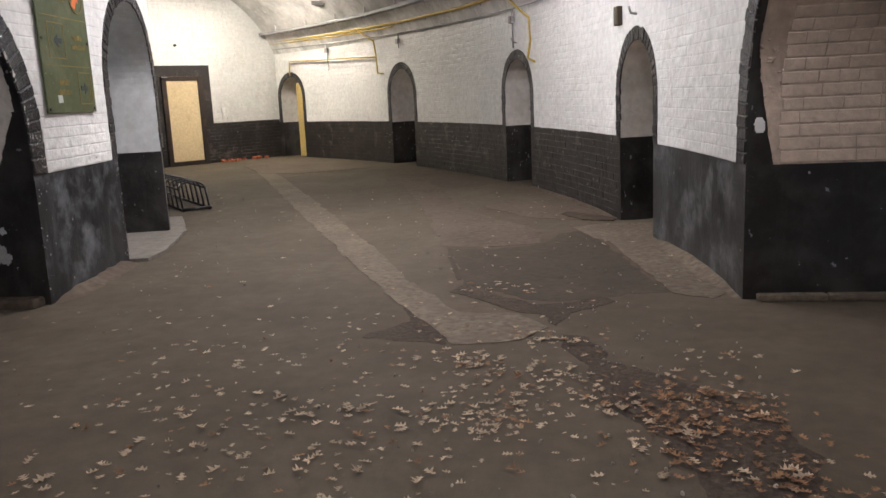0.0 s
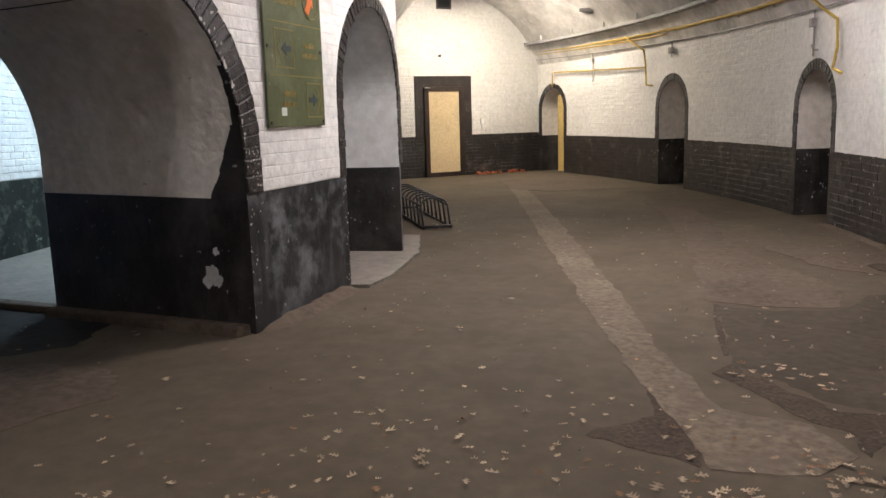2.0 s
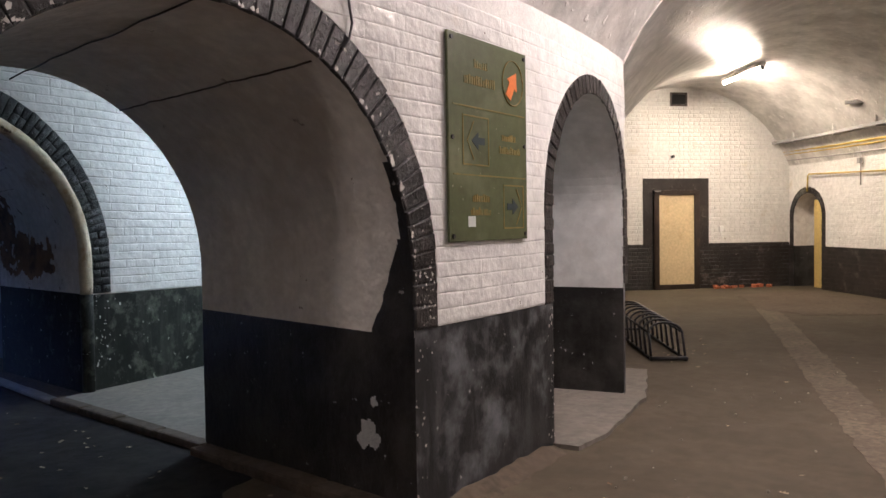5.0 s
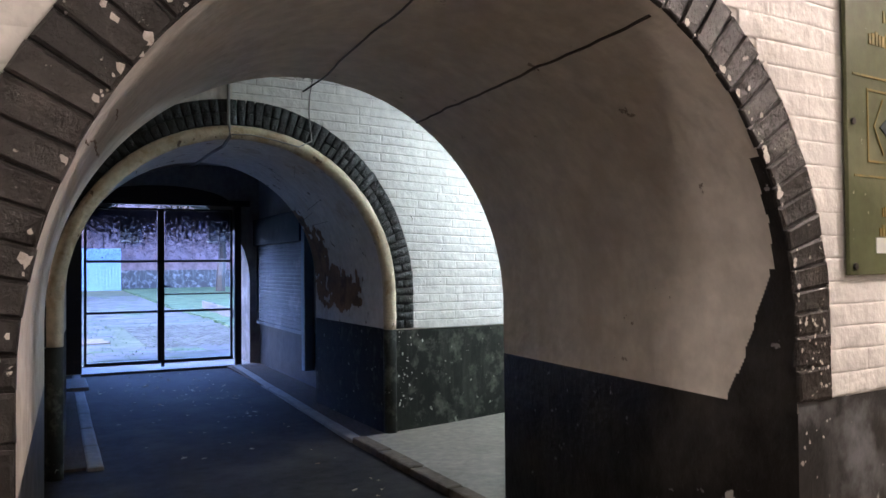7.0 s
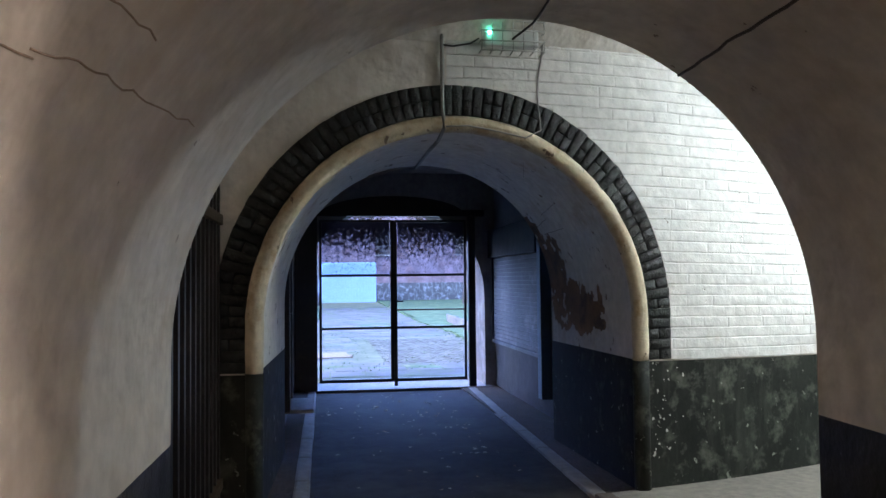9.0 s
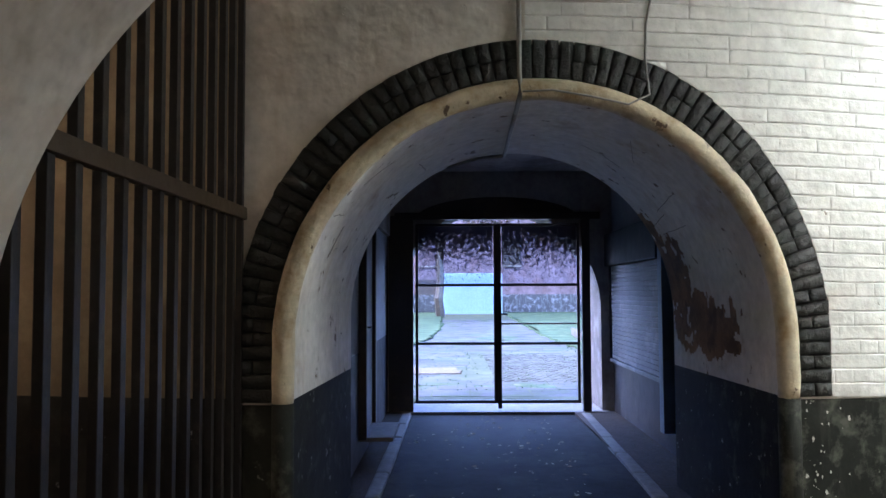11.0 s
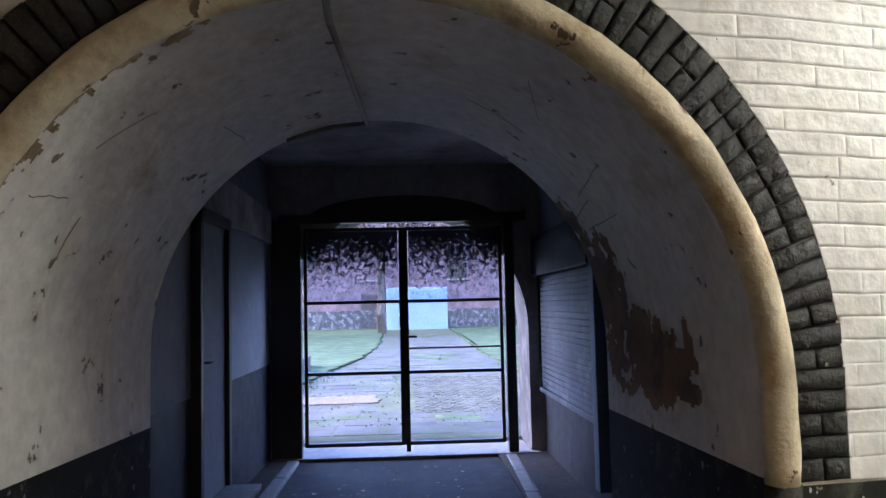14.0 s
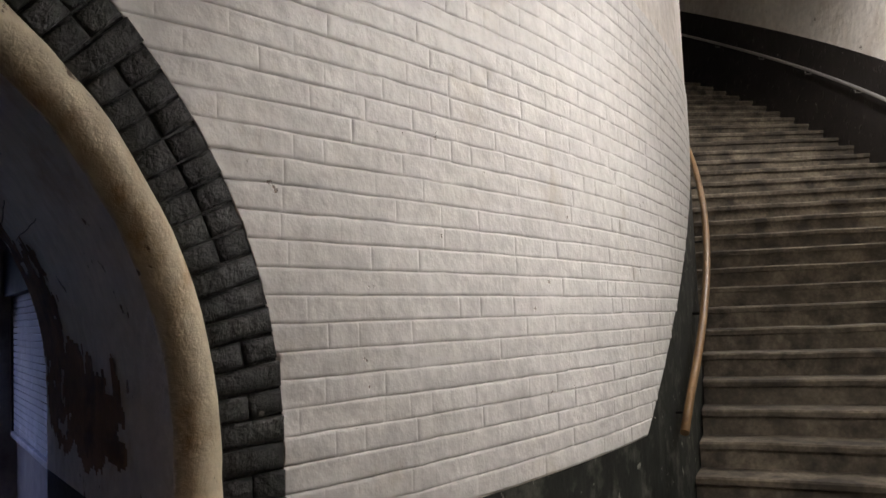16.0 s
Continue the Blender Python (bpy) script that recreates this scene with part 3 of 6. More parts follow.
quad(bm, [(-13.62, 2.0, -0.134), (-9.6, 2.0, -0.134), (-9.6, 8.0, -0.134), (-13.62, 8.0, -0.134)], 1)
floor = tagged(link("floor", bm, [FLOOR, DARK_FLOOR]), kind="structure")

# ---------- gate room ----------
YL, YR, XG = 3.36, 6.22, -13.6
bm = bmesh.new()


def flat_wall(bm, p0, p1, z0, z1, mat, thick=0.0):
    p0, p1 = Vector((*p0, 0)), Vector((*p1, 0))
    L = (p1 - p0).length
    quad(bm, [p0 + Vector((0, 0, z0)), p1 + Vector((0, 0, z0)), p1 + Vector((0, 0, z1)), p0 + Vector((0, 0, z1))], mat, [(0, z0), (L, z0), (L, z1), (0, z1)])


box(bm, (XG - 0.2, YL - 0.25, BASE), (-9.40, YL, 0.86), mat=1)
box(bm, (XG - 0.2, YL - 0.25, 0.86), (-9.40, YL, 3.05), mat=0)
wall_room_left = tagged(link("wall_room_left", bm, [ROOM_DIM_WHITE, ROOM_BLUE]), kind="structure")
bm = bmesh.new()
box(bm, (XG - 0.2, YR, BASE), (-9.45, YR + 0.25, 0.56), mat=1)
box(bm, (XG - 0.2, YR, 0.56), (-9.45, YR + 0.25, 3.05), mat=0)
wall_room_right = tagged(link("wall_room_right", bm, [ROOM_DIM_WHITE, ROOM_BLUE]), kind="structure")
bm = bmesh.new()
box(bm, (XG - 0.3, YL - 0.3, 2.93), (-8.85, YR + 0.3, 3.2))
ceiling_room = tagged(link("ceiling_room", bm, CEILING_GREY), kind="structure")

# end wall of the gate room: a round arch, narrower towards the court
bm = bmesh.new()
GY = 4.76
X0, X1 = XG - 0.03, XG - 0.85
N = 36
arc = [(math.cos(math.pi * (1 - k / N)), math.sin(math.pi * k / N)) for k in range(N + 1)]


def gate_arch(k, h):
    return GY + h * arc[k][0], 1.17 + h * arc[k][1]


for x, h in ((X0, 1.31), (X1, 1.31)):
    for ya, yb in ((YL - 1.2, GY - h), (GY + h, YR + 1.2)):
        quad(bm, [(x, ya, BASE), (x, yb, BASE), (x, yb, 3.4), (x, ya, 3.4)], 0, [(ya, 0), (yb, 0), (yb, 3), (ya, 3)])
    for k in range(N):
        (ya, za), (yb, zb) = gate_arch(k, h), gate_arch(k + 1, h)
        quad(bm, [(x, ya, za), (x, yb, zb), (x, yb, 3.4), (x, ya, 3.4)], 0, [(ya, za), (yb, zb), (yb, 3), (ya, 3)])
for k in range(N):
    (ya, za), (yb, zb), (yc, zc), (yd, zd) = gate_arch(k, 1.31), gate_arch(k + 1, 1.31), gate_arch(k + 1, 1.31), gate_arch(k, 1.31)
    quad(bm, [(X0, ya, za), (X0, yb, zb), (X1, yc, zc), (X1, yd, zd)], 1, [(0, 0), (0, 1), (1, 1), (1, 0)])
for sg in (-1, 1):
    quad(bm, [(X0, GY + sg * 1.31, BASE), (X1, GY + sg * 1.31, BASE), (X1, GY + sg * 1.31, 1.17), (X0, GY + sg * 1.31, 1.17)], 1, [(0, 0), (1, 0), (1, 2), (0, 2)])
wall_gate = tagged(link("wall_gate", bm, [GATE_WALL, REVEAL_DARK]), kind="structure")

# ---------- paint patches and floor repairs ----------
rng = random.Random(7)


def rough_polygon(points, step=0.2, jitter=0.025, seed=1):
    """A closed outline with broken edges."""
    r = random.Random(seed)
    out = []
    for i, p in enumerate(points):
        a, b = Vector(p), Vector(points[(i + 1) % len(points)])
        n = max(1, int((b - a).length / step))
        for k in range(n):
            q = a.lerp(b, k / n)
            out.append((q.x + r.uniform(-jitter, jitter), q.y + r.uniform(-jitter, jitter)))
    return out


def floor_patch(name, points, z, mat, label, jitter=0.025, seed=1, thick=0.0):
    bm = bmesh.new()
    outline = rough_polygon(points, 0.045, jitter * 0.22, seed)
    # the edge wanders at a hand's breadth as well
    outline = [(x + jitter * 1.3 * noise.noise(Vector((x * 5, y * 5, seed))), y + jitter * 1.3 * noise.noise(Vector((x * 5, y * 5, seed + 40)))) for x, y in outline]
    lie = [floor_z(math.hypot(x - CX, y - CY)) if x > -8.2 and not thick else 0.0 for x, y in outline]
    vs = [bm.verts.new((x, y, z + q)) for (x, y), q in zip(outline, lie)]
    f = bm.faces.new(vs)
    low = [bm.verts.new((x, y, 0.0005 + q if not thick else z - thick)) for (x, y), q in zip(outline, lie)]
    for i in range(len(vs)):
        j = (i + 1) % len(vs)
        bm.faces.new((vs[j], vs[i], low[i], low[j]))
    bmesh.ops.triangulate(bm, faces=[f])
    bmesh.ops.recalc_face_normals(bm, faces=bm.faces)
    return tagged(link(name, bm, mat), label=label, kind="structure")


floor_patch("concrete_strip", [(-5.3, 15.6), (-4.57, 14.12), (-2.9, 10.55), (-1.42, 7.42), (-1.30, 7.15), (-0.62, 5.75), (0.04, 4.51), (0.40, 4.62), (0.53, 4.86), (0.36, 5.15), (-0.02, 5.20), (-0.55, 6.2), (-1.02, 7.30), (-2.45, 10.4), (-4.16, 14.01), (-4.9, 15.5)], 0.0032, STRIP, "pale concrete trench repair across the floor", 0.03, 3)
floor_patch("screed_patch", [(-2.3, 13.6), (-1.75, 12.4), (-0.95, 9.6), (-0.42, 7.38), (-0.07, 7.32), (0.42, 7.48), (0.50, 8.0), (0.28, 8.45), (-0.05, 8.9), (-0.55, 9.9), (-1.15, 12.1), (-1.6, 13.5)], 0.0028, CONCRETE_DIM, "brownish screed repair patch on the floor", 0.04, 4)
floor_patch("screed_apron", [(-6.4, 17.6), (-5.1, 15.3), (-4.3, 15.0), (-2.9, 16.0), (-4.0, 17.7), (-5.5, 19.0)], 0.004, CONCRETE_DIM, "sandy worn patch of floor before the back wall", 0.08, 9)
floor_patch("concrete_apron", [(0.72, 8.28), (1.05, 8.5), (1.62, 8.44), (1.70, 7.0), (1.78, 5.75), (1.55, 5.45), (1.34, 5.62), (1.20, 6.5), (1.05, 7.4)], 0.0045, STRIP, "pale concrete footing along the wall", 0.03, 5)
floor_patch("asphalt_patch", [(-0.51, 4.66), (-0.30, 5.02), (-0.38, 5.30), (-0.20, 5.28), (0.0, 4.75), (0.02, 4.50)], 0.0022, DARK_PATCH, "dark broken asphalt hole beside the concrete strip", 0.03, 6)
floor_patch("broken_asphalt", [(0.58, 4.85), (0.66, 5.15), (0.95, 5.42), (0.90, 5.52), (0.50, 5.33), (0.18, 5.62), (-0.08, 5.88), (-0.14, 5.74), (0.20, 5.36), (0.46, 5.10)], 0.0026, DARK_PATCH, "dark broken asphalt with loose crumbs", 0.05, 8)
floor_patch("broken_asphalt", [(0.60, 4.68), (0.72, 4.2), (0.80, 3.7), (1.02, 3.35), (1.10, 2.9), (1.42, 2.7), (1.55, 3.2), (1.40, 3.7), (1.12, 4.0), (0.86, 4.3), (0.75, 4.7)], 0.0022, DARK_PATCH, "dark broken asphalt under the drifted leaves", 0.05, 18)
floor_patch("broken_asphalt", [(-0.37, 7.3), (-0.25, 6.6), (-0.14, 6.05), (-0.11, 6.06), (-0.215, 6.62), (-0.34, 7.31)], 0.0026, DARK_PATCH, "dark crack in the asphalt floor", 0.02, 28)
floor_patch("darker_asphalt", [(-0.05, 5.9), (-0.2, 6.65), (-0.36, 7.28), (0.02, 7.26), (0.46, 7.42), (0.6, 7.9), (0.85, 8.1), (1.02, 7.4), (1.17, 6.5), (1.3, 5.65), (1.0, 5.56), (0.5, 5.42)], 0.0015, DARK_PATCH_SMOOTH, "darker worn asphalt between the repairs", 0.05, 33)
floor_patch("worn_patch", [(0.35, 8.9), (0.95, 8.75), (1.0, 9.5), (0.45, 10.2), (-0.2, 10.4), (-0.3, 9.9)], 0.0038, CONCRETE_DIM, "scuffed light patch on the asphalt floor", 0.06, 38)
floor_patch("dark_mat", [(0.70, 9.30), (1.22, 8.80), (1.16, 8.62), (0.86, 8.72), (0.62, 9.15)], 0.012, DARK_PATCH, "dark wet hollow before the door niche", 0.03, 48)
floor_patch("screed_patch", [(-3.3, 4.55), (-2.9, 4.25), (-3.0, 3.6), (-3.9, 3.3), (-4.6, 3.9), (-3.9, 4.5)], 0.005, CONCRETE_DIM, "pale worn screed patch in the passage", 0.05, 58)
floor_patch("passage_asphalt", [(-4.1, 3.25), (-3.75, 3.7), (-4.35, 4.3), (-4.0, 4.9), (-4.25, 5.38), (-5.1, 5.50), (-5.1, 3.2)], 0.003, DARK_FLOOR, "dark floor running into the passage", 0.06, 78)
floor_patch("concrete_slab", [(-3.02, 6.94), (-3.06, 7.35), (-3.22, 7.9), (-3.40, 8.5), (-3.95, 9.56), (-4.55, 9.4), (-5.4, 9.1), (-5.6, 8.2), (-5.25, 6.6)], 0.03, CONCRETE, "pale concrete slab in the side arch", 0.015, 68, 0.13)

# raised pavement in the corridor and its kerb
a_end = 30.0
outline = [polar(R_B, 7.15 + (a_end - 7.15) * k / 24) for k in range(25)]
outline += [polar(R_C, a_end - (a_end - 9.4) * k / 24) for k in range(25)]
bm = bmesh.new()
top = [bm.verts.new((p.x, p.y, 0.002 if k < 25 else -0.088)) for k, p in enumerate(outline)]
low = [bm.verts.new((p.x, p.y, -0.16)) for p in outline]
for k in range(24):
    bm.faces.new((top[k], top[k + 1], top[48 - k], top[49 - k]))
for i in range(len(top)):
    j = (i + 1) % len(top)
    bm.faces.new((top[j], top[i], low[i], low[j]))
bmesh.ops.recalc_face_normals(bm, faces=bm.faces)
tagged(link("pavement_corridor", bm, CONCRETE), kind="structure")


def kerb_run(name, p0, p1, w, h, n, label, mat=CONCRETE, z=0.0, z_end=None):
    """A kerb in separate stones, level or falling from z to z_end."""
    p0, p1 = Vector((*p0, 0)), Vector((*p1, 0))
    d = (p1 - p0)
    a = math.atan2(d.y, d.x)
    L = d.length / n
    root = tagged(empty(name, pose(p0.x, p0.y, z, 0, -math.degrees(math.atan2((z if z_end is None else z_end) - z, d.length)), math.degrees(a))), label=label, category="kerb", kind="structure")
    for k in range(n):
        b = bmesh.new()
        box(b, (k * L + 0.003, -w / 2 + rng.uniform(-0.006, 0.006), 0), ((k + 1) * L - 0.003, w / 2 + rng.uniform(-0.006, 0.006), h + rng.uniform(-0.006, 0.006)), bevel=min(0.022, h * 0.32))
        part("kerb_stone", b, mat, root)
    return root


kerb_run("kerb", (-7.66, 5.66), (-5.02, 5.57), 0.13, 0.115, 4, "worn dark concrete kerb along the raised corridor pavement", CONCRETE_DIM, -0.19, -0.108)
kerb_run("kerb", (-5.0, 5.49), (-3.02, 5.40), 0.14, 0.085, 3, "worn concrete kerb at the foot of the arch pier", CONCRETE_DIM, -0.075, -0.025)
kerb_run("kerb", (1.82, 5.43), (2.65, 5.43), 0.10, 0.045, 2, "worn concrete kerb at the foot of the outer pier", STRIP)


def dirt_fillet(name, line_, width, height, mat, label, seed):
    """Dirt and mortar swept into the corner between a wall's foot and the floor."""
    bm_ = bmesh.new()
    rows_ = []
    for i, (x, y, nx, ny) in enumerate(line_):
        w_ = width * (1 + 0.5 * noise.noise(Vector((i * 0.31, seed, 0))))
        h_ = height * (1 + 0.6 * noise.noise(Vector((i * 0.23, seed, 3))))
        end_ = min(1.0, (i + 0.4) / 7, (len(line_) - i - 0.6) / 7)
        w_, h_ = w_ * (0.3 + 0.7 * end_), h_ * end_
        rows_.append([bm_.verts.new((x + nx * w_ * q, y + ny * w_ * q, z_ * h_ + (0.0006 if q == 1 else 0))) for q, z_ in ((-0.1, 1.0), (0.25, 0.85), (0.6, 0.3), (1.0, 0.0))])
    for r0_, r1_ in zip(rows_, rows_[1:]):
        for k_ in range(3):
            f_ = bm_.faces.new((r0_[k_], r0_[k_ + 1], r1_[k_ + 1], r1_[k_]))
            f_.smooth = True
    bmesh.ops.recalc_face_normals(bm_, faces=bm_.faces)
    return tagged(link(name, bm_, mat), label=label, kind="structure")


foot = []
for i in range(46):
    p = polar(R_IN, 5.9 + i * 0.12, 0)
    n_ = (p - Vector((CX, CY, 0))).normalized()
    foot.append((p.x, p.y, n_.x, n_.y))
dirt_fillet("dirt_edge", foot, 0.13, 0.05, CONCRETE_DIM, "dirt swept against the foot of the pier", 2)
foot = []
for i in range(90):
    p = polar(R_OUT, 4.4 + i * 0.22, 0)
    if abs(4.4 + i * 0.22 - 12.15) < 1.7:
        continue
    n_ = (Vector((CX, CY, 0)) - p).normalized()
    foot.append((p.x, p.y, n_.x, n_.y))
cut_ = max(i for i, q in enumerate(foot) if q[1] < 8.1) + 1
dirt_fillet("dirt_edge", foot[:cut_], 0.12, 0.045, STRIP, "pale mortar and dirt along the foot of the outer wall", 4)
dirt_fillet("dirt_edge", foot[cut_:], 0.08, 0.03, CONCRETE_DIM, "pale mortar and dirt along the foot of the outer wall", 5)
kerb_run("kerb", (-13.45, 5.83), (-7.68, 5.65), 0.12, 0.09, 7, "pale concrete kerb along the gate passage", CONCRETE, -0.19)
kerb_run("kerb", (-13.45, 3.62), (-7.68, 3.58), 0.12, 0.09, 7, "pale concrete kerb along the gate passage", CONCRETE, -0.19)
# The gate passage's dimness is put into its pavement's darker colour.
for name, y0, y1 in (("pavement_gate_right", 5.70, 6.25), ("pavement_gate_left", 3.05, 3.58)):
    bm = bmesh.new()
    box(bm, (-13.6, y0, -0.2), (-7.74, y1, -0.108))
    tagged(link(name, bm, DARK_PATCH), kind="structure")


def arch_surface(front, back, s, q):
    """A point on a passage's jamb and soffit: s from front to back, q metres along the section from the floor on the north side."""
    x, y, z = [], [], []
    for cy, h, sp, r in (front, back):
        if q <= sp:
            yy, zz = cy + h, q
        else:
            t = min(math.pi, (q - sp) / h)
            yy, zz = cy + h * math.cos(t), sp + h * math.sin(t)
        p = polar(r, ang_at(r, yy), zz)
        x.append(p)
    return x[0].lerp(x[1], s)


def surface_patch(name, front, back, s0, s1, q0, q1, inside, mat, parent, label, ns=40, nq=60, lift=0.004):
    """A painted or bare patch that lies on a passage's inner surface, cut to a ragged shape."""
    bm = bmesh.new()
    axis = Vector((0, (front[0] + back[0]) / 2, front[2]))

    def at(i, j):
        p = arch_surface(front, back, s0 + (s1 - s0) * i / ns, q0 + (q1 - q0) * j / nq)
        n = Vector((0, axis.y - p.y, axis.z - p.z if p.z > axis.z else 0)).normalized()
        return p + n * lift

    grid = {}
    for i in range(ns):
        for j in range(nq):
            if inside((i + 0.5) / ns, (j + 0.5) / nq):
                vs = []
                for a, b in ((i, j), (i + 1, j), (i + 1, j + 1), (i, j + 1)):
                    if (a, b) not in grid:
                        grid[a, b] = bm.verts.new(at(a, b))
                    vs.append(grid[a, b])
                bm.faces.new(vs)
    return part(name, bm, mat, parent, label)


# the black arris of the first arch, widest at the dado
surface_patch("black_arris", PASS_F, PASS_B, 0.0, 0.16, 0.885, 1.75, lambda u, v: u < (0.95 - 1.25 * v if v < 0.55 else 0.26 - 0.12 * v) + 0.06 * noise.noise(Vector((v * 9, 0, 0))), BLACK_JAMB, wall_inner, "black paint carried round the arch edge")
# bare brick where the plaster has come off in the gate passage
def bare(u, v):
    sx, q = 0.28 + 0.72 * u, 0.90 + 1.25 * v
    low = 1 - ((sx - 0.64) / 0.34) ** 2 - ((q - 1.14) / 0.24) ** 2
    high = 1 - ((sx - 0.93) / 0.20) ** 2 - ((q - 1.60) / 0.42) ** 2
    grain = noise.noise(Vector((u * 5, v * 6, 3.3))) + 0.6 * noise.noise(Vector((u * 13, v * 15, 1.0))) + 0.4 * noise.noise(Vector((u * 30, v * 22, 7.0)))
    return max(low, high) + 0.9 * grain > 0.12


surface_patch("bare_brick_patch", GATE_F, GATE_B, 0.28, 1.0, 0.90, 2.15, bare, BARE_BRICK, wall_court, "bare brick where plaster has fallen off", 70, 90)
RAW_EDGE = material("broken_tan_plaster", (0.46, 0.35, 0.22), 0.9, 0.4, 7, stain=(0.22, 0.15, 0.09), stain_scale=16, stain_cut=(0.45, 0.62), bump=1.4, bump_scale=30, detail_dist=0.014)
for q0, q1, wide, k in ((1.75, 2.75, 0.75, 1.0), (0.62, 1.25, 0.6, 5.0), (2.75, 3.14, 0.35, 9.0), (1.3, 1.7, 0.3, 13.0)):
    surface_patch("broken_edge", GATE_F, GATE_B, 0.03, 0.13, GATE_F[2] + GATE_F[1] * q0, GATE_F[2] + GATE_F[1] * q1, lambda u, v: u < wide * (0.55 + 0.9 * noise.noise(Vector((v * 9, k, 0))) + 0.5 * noise.noise(Vector((v * 31, k, u * 4)))) * min(1, 6 * v, 6 * (1 - v)), RAW_EDGE, wall_court, "broken tan plaster behind the moulding", 16, 110, 0.005)
CHIP = material("bare_grey_render", (0.42, 0.42, 0.41), 0.8, 0.2, 9, stain=(0.25, 0.25, 0.24), stain_scale=12, bump=0.7)


def blob(u, v, k=0.0):
    return 0.75 - (2.2 * (u - 0.5)) ** 2 - (2.1 * (v - 0.5)) ** 2 + 0.7 * noise.noise(Vector((u * 3, v * 3, k))) > 0.2


surface_patch("bare_patch", PASS_F, PASS_B, 0.12, 0.23, 0.24, 0.46, blob, CHIP, wall_inner, "chipped patch of bare grey render", 18, 20)
surface_patch("bare_patch", PASS_F, PASS_B, 0.13, 0.17, 0.50, 0.57, lambda u, v: blob(u, v, 4.0), CHIP, wall_inner, "chipped patch of bare grey render", 10, 10)
WIDE_F, WIDE_B = (4.30, 1.15, 1.14, R_OUT), (4.30, 1.15, 1.14, 21.3)
surface_patch("black_arris", WIDE_F, WIDE_B, 0.0, 0.15, 0.84, 1.9, lambda u, v: u < (0.95 - 1.1 * v if v < 0.6 else 0.24) + 0.06 * noise.noise(Vector((v * 9, 4, 0))), BLACK_JAMB, wall_outer, "black paint carried round the arch edge")
surface_patch("bare_patch", WIDE_F, WIDE_B, 0.02, 0.10, 1.00, 1.16, lambda u, v: blob(u, v, 8.0), plain("bare_white", (0.7, 0.68, 0.65), 0.8), wall_outer, "chip of white under the black paint", 12, 14, 0.007)
# painted brick courses on the wide arch's reveal
rv, rvf = [], []
rr_ = random.Random(77)
q_ = 0.846
while q_ < 3.2:
    s_ = 0.165 + 0.02 * rr_.random()
    while s_ < 0.99:
        ds = (0.2 if rr_.random() < 0.55 else 0.105) * rr_.uniform(0.92, 1.06)
        jt = rr_.uniform(-0.001, 0.001)
        base = len(rv)
        for e_, lift_ in ((0.0, 0.0), (0.006, 0.0045)):
            for sa, qa in ((s_ + e_ * 0.3, q_ + 0.003 + e_), (s_ + ds - 0.003 - e_ * 0.3, q_ + 0.003 + e_), (s_ + ds - 0.003 - e_ * 0.3, q_ + 0.075 - e_ + jt), (s_ + e_ * 0.3, q_ + 0.075 - e_ + jt)):
                p = arch_surface(WIDE_F, WIDE_B, min(sa, 1.0), qa)
                c_ = Vector((p.x, WIDE_F[0], max(WIDE_F[2], 1e-3) if p.z > WIDE_F[2] else p.z))
                rv.append(p + (c_ - p).normalized() * (lift_ + jt * (lift_ > 0) + 0.0005))
        for k in range(4):
            rvf.append((base + k, base + (k + 1) % 4, base + 4 + (k + 1) % 4, base + 4 + k))
        rvf.append((base + 4, base + 5, base + 6, base + 7))
        s_ += ds
    q_ += 0.078
me = bpy.data.meshes.new("reveal_brickwork")
me.from_pydata([tuple(p) for p in rv], [], rvf)
me.materials.append(REVEAL_PIECE)
ob = new("reveal_brickwork", me)
ob.parent = wall_outer
tagged(ob, "dirty cream painted brick courses of the arch reveal", kind="stuff")
# crack and old cable under the first passage's vault
for q, w, nm in ((PASS_F[2] + PASS_F[1] * 1.056, 0.006, "crack"),):
    b = bmesh.new()
    tube(b, [arch_surface(PASS_F, PASS_B, s / 30, q + 0.012 * noise.noise(Vector((s * 0.4, 5, 0)))) for s in range(1, 31)], w, 6)
    part(nm, b, DARK_FRAME, wall_inner, "dark crack along the vault")
cable = tagged(empty("ceiling_cable"), label="old dark cable sagging along the crown of the arch", category="cable")
b = bmesh.new()
tube(b, [arch_surface(PASS_F, PASS_B, s / 24, PASS_F[2] + PASS_F[1] * (1.595 - 0.02 * s / 24 + 0.006 * math.sin(s * 0.5))) + Vector((0, 0, -0.006 - 0.008 * abs(math.sin(s * 0.5)))) for s in range(0, 25)] + [(-5.0, 4.40, 2.25)], 0.0045, 8)
part("cable_run", b, STEEL_BLACK, cable)

# folds and cracks in the plaster on the other side of that vault
FOLD = material("brown_plaster_crack", (0.40, 0.32, 0.25), 0.9, 0.3, 8)
FOLDS = [[(0.21, 2.637), (0.32, 2.624), (0.46, 2.618), (0.70, 2.604)], [(0.12, 2.66), (0.24, 2.644)], [(0.26, 2.534), (0.41, 2.527)]]
for line_ in FOLDS:
    b = bmesh.new()
    pts = []
    for (s0, t0), (s1, t1) in zip(line_, line_[1:]):
        pts += [(s0 + (s1 - s0) * k / 6, t0 + (t1 - t0) * k / 6) for k in range(6)]
    tube(b, [arch_surface(PASS_F, PASS_B, s_, PASS_F[2] + PASS_F[1] * (t_ + 0.012 * noise.noise(Vector((s_ * 30, t_ * 9, 2))))) for s_, t_ in pts], 0.0020, 5)
    part("crack", b, FOLD, wall_inner, "brown crack in the plaster")

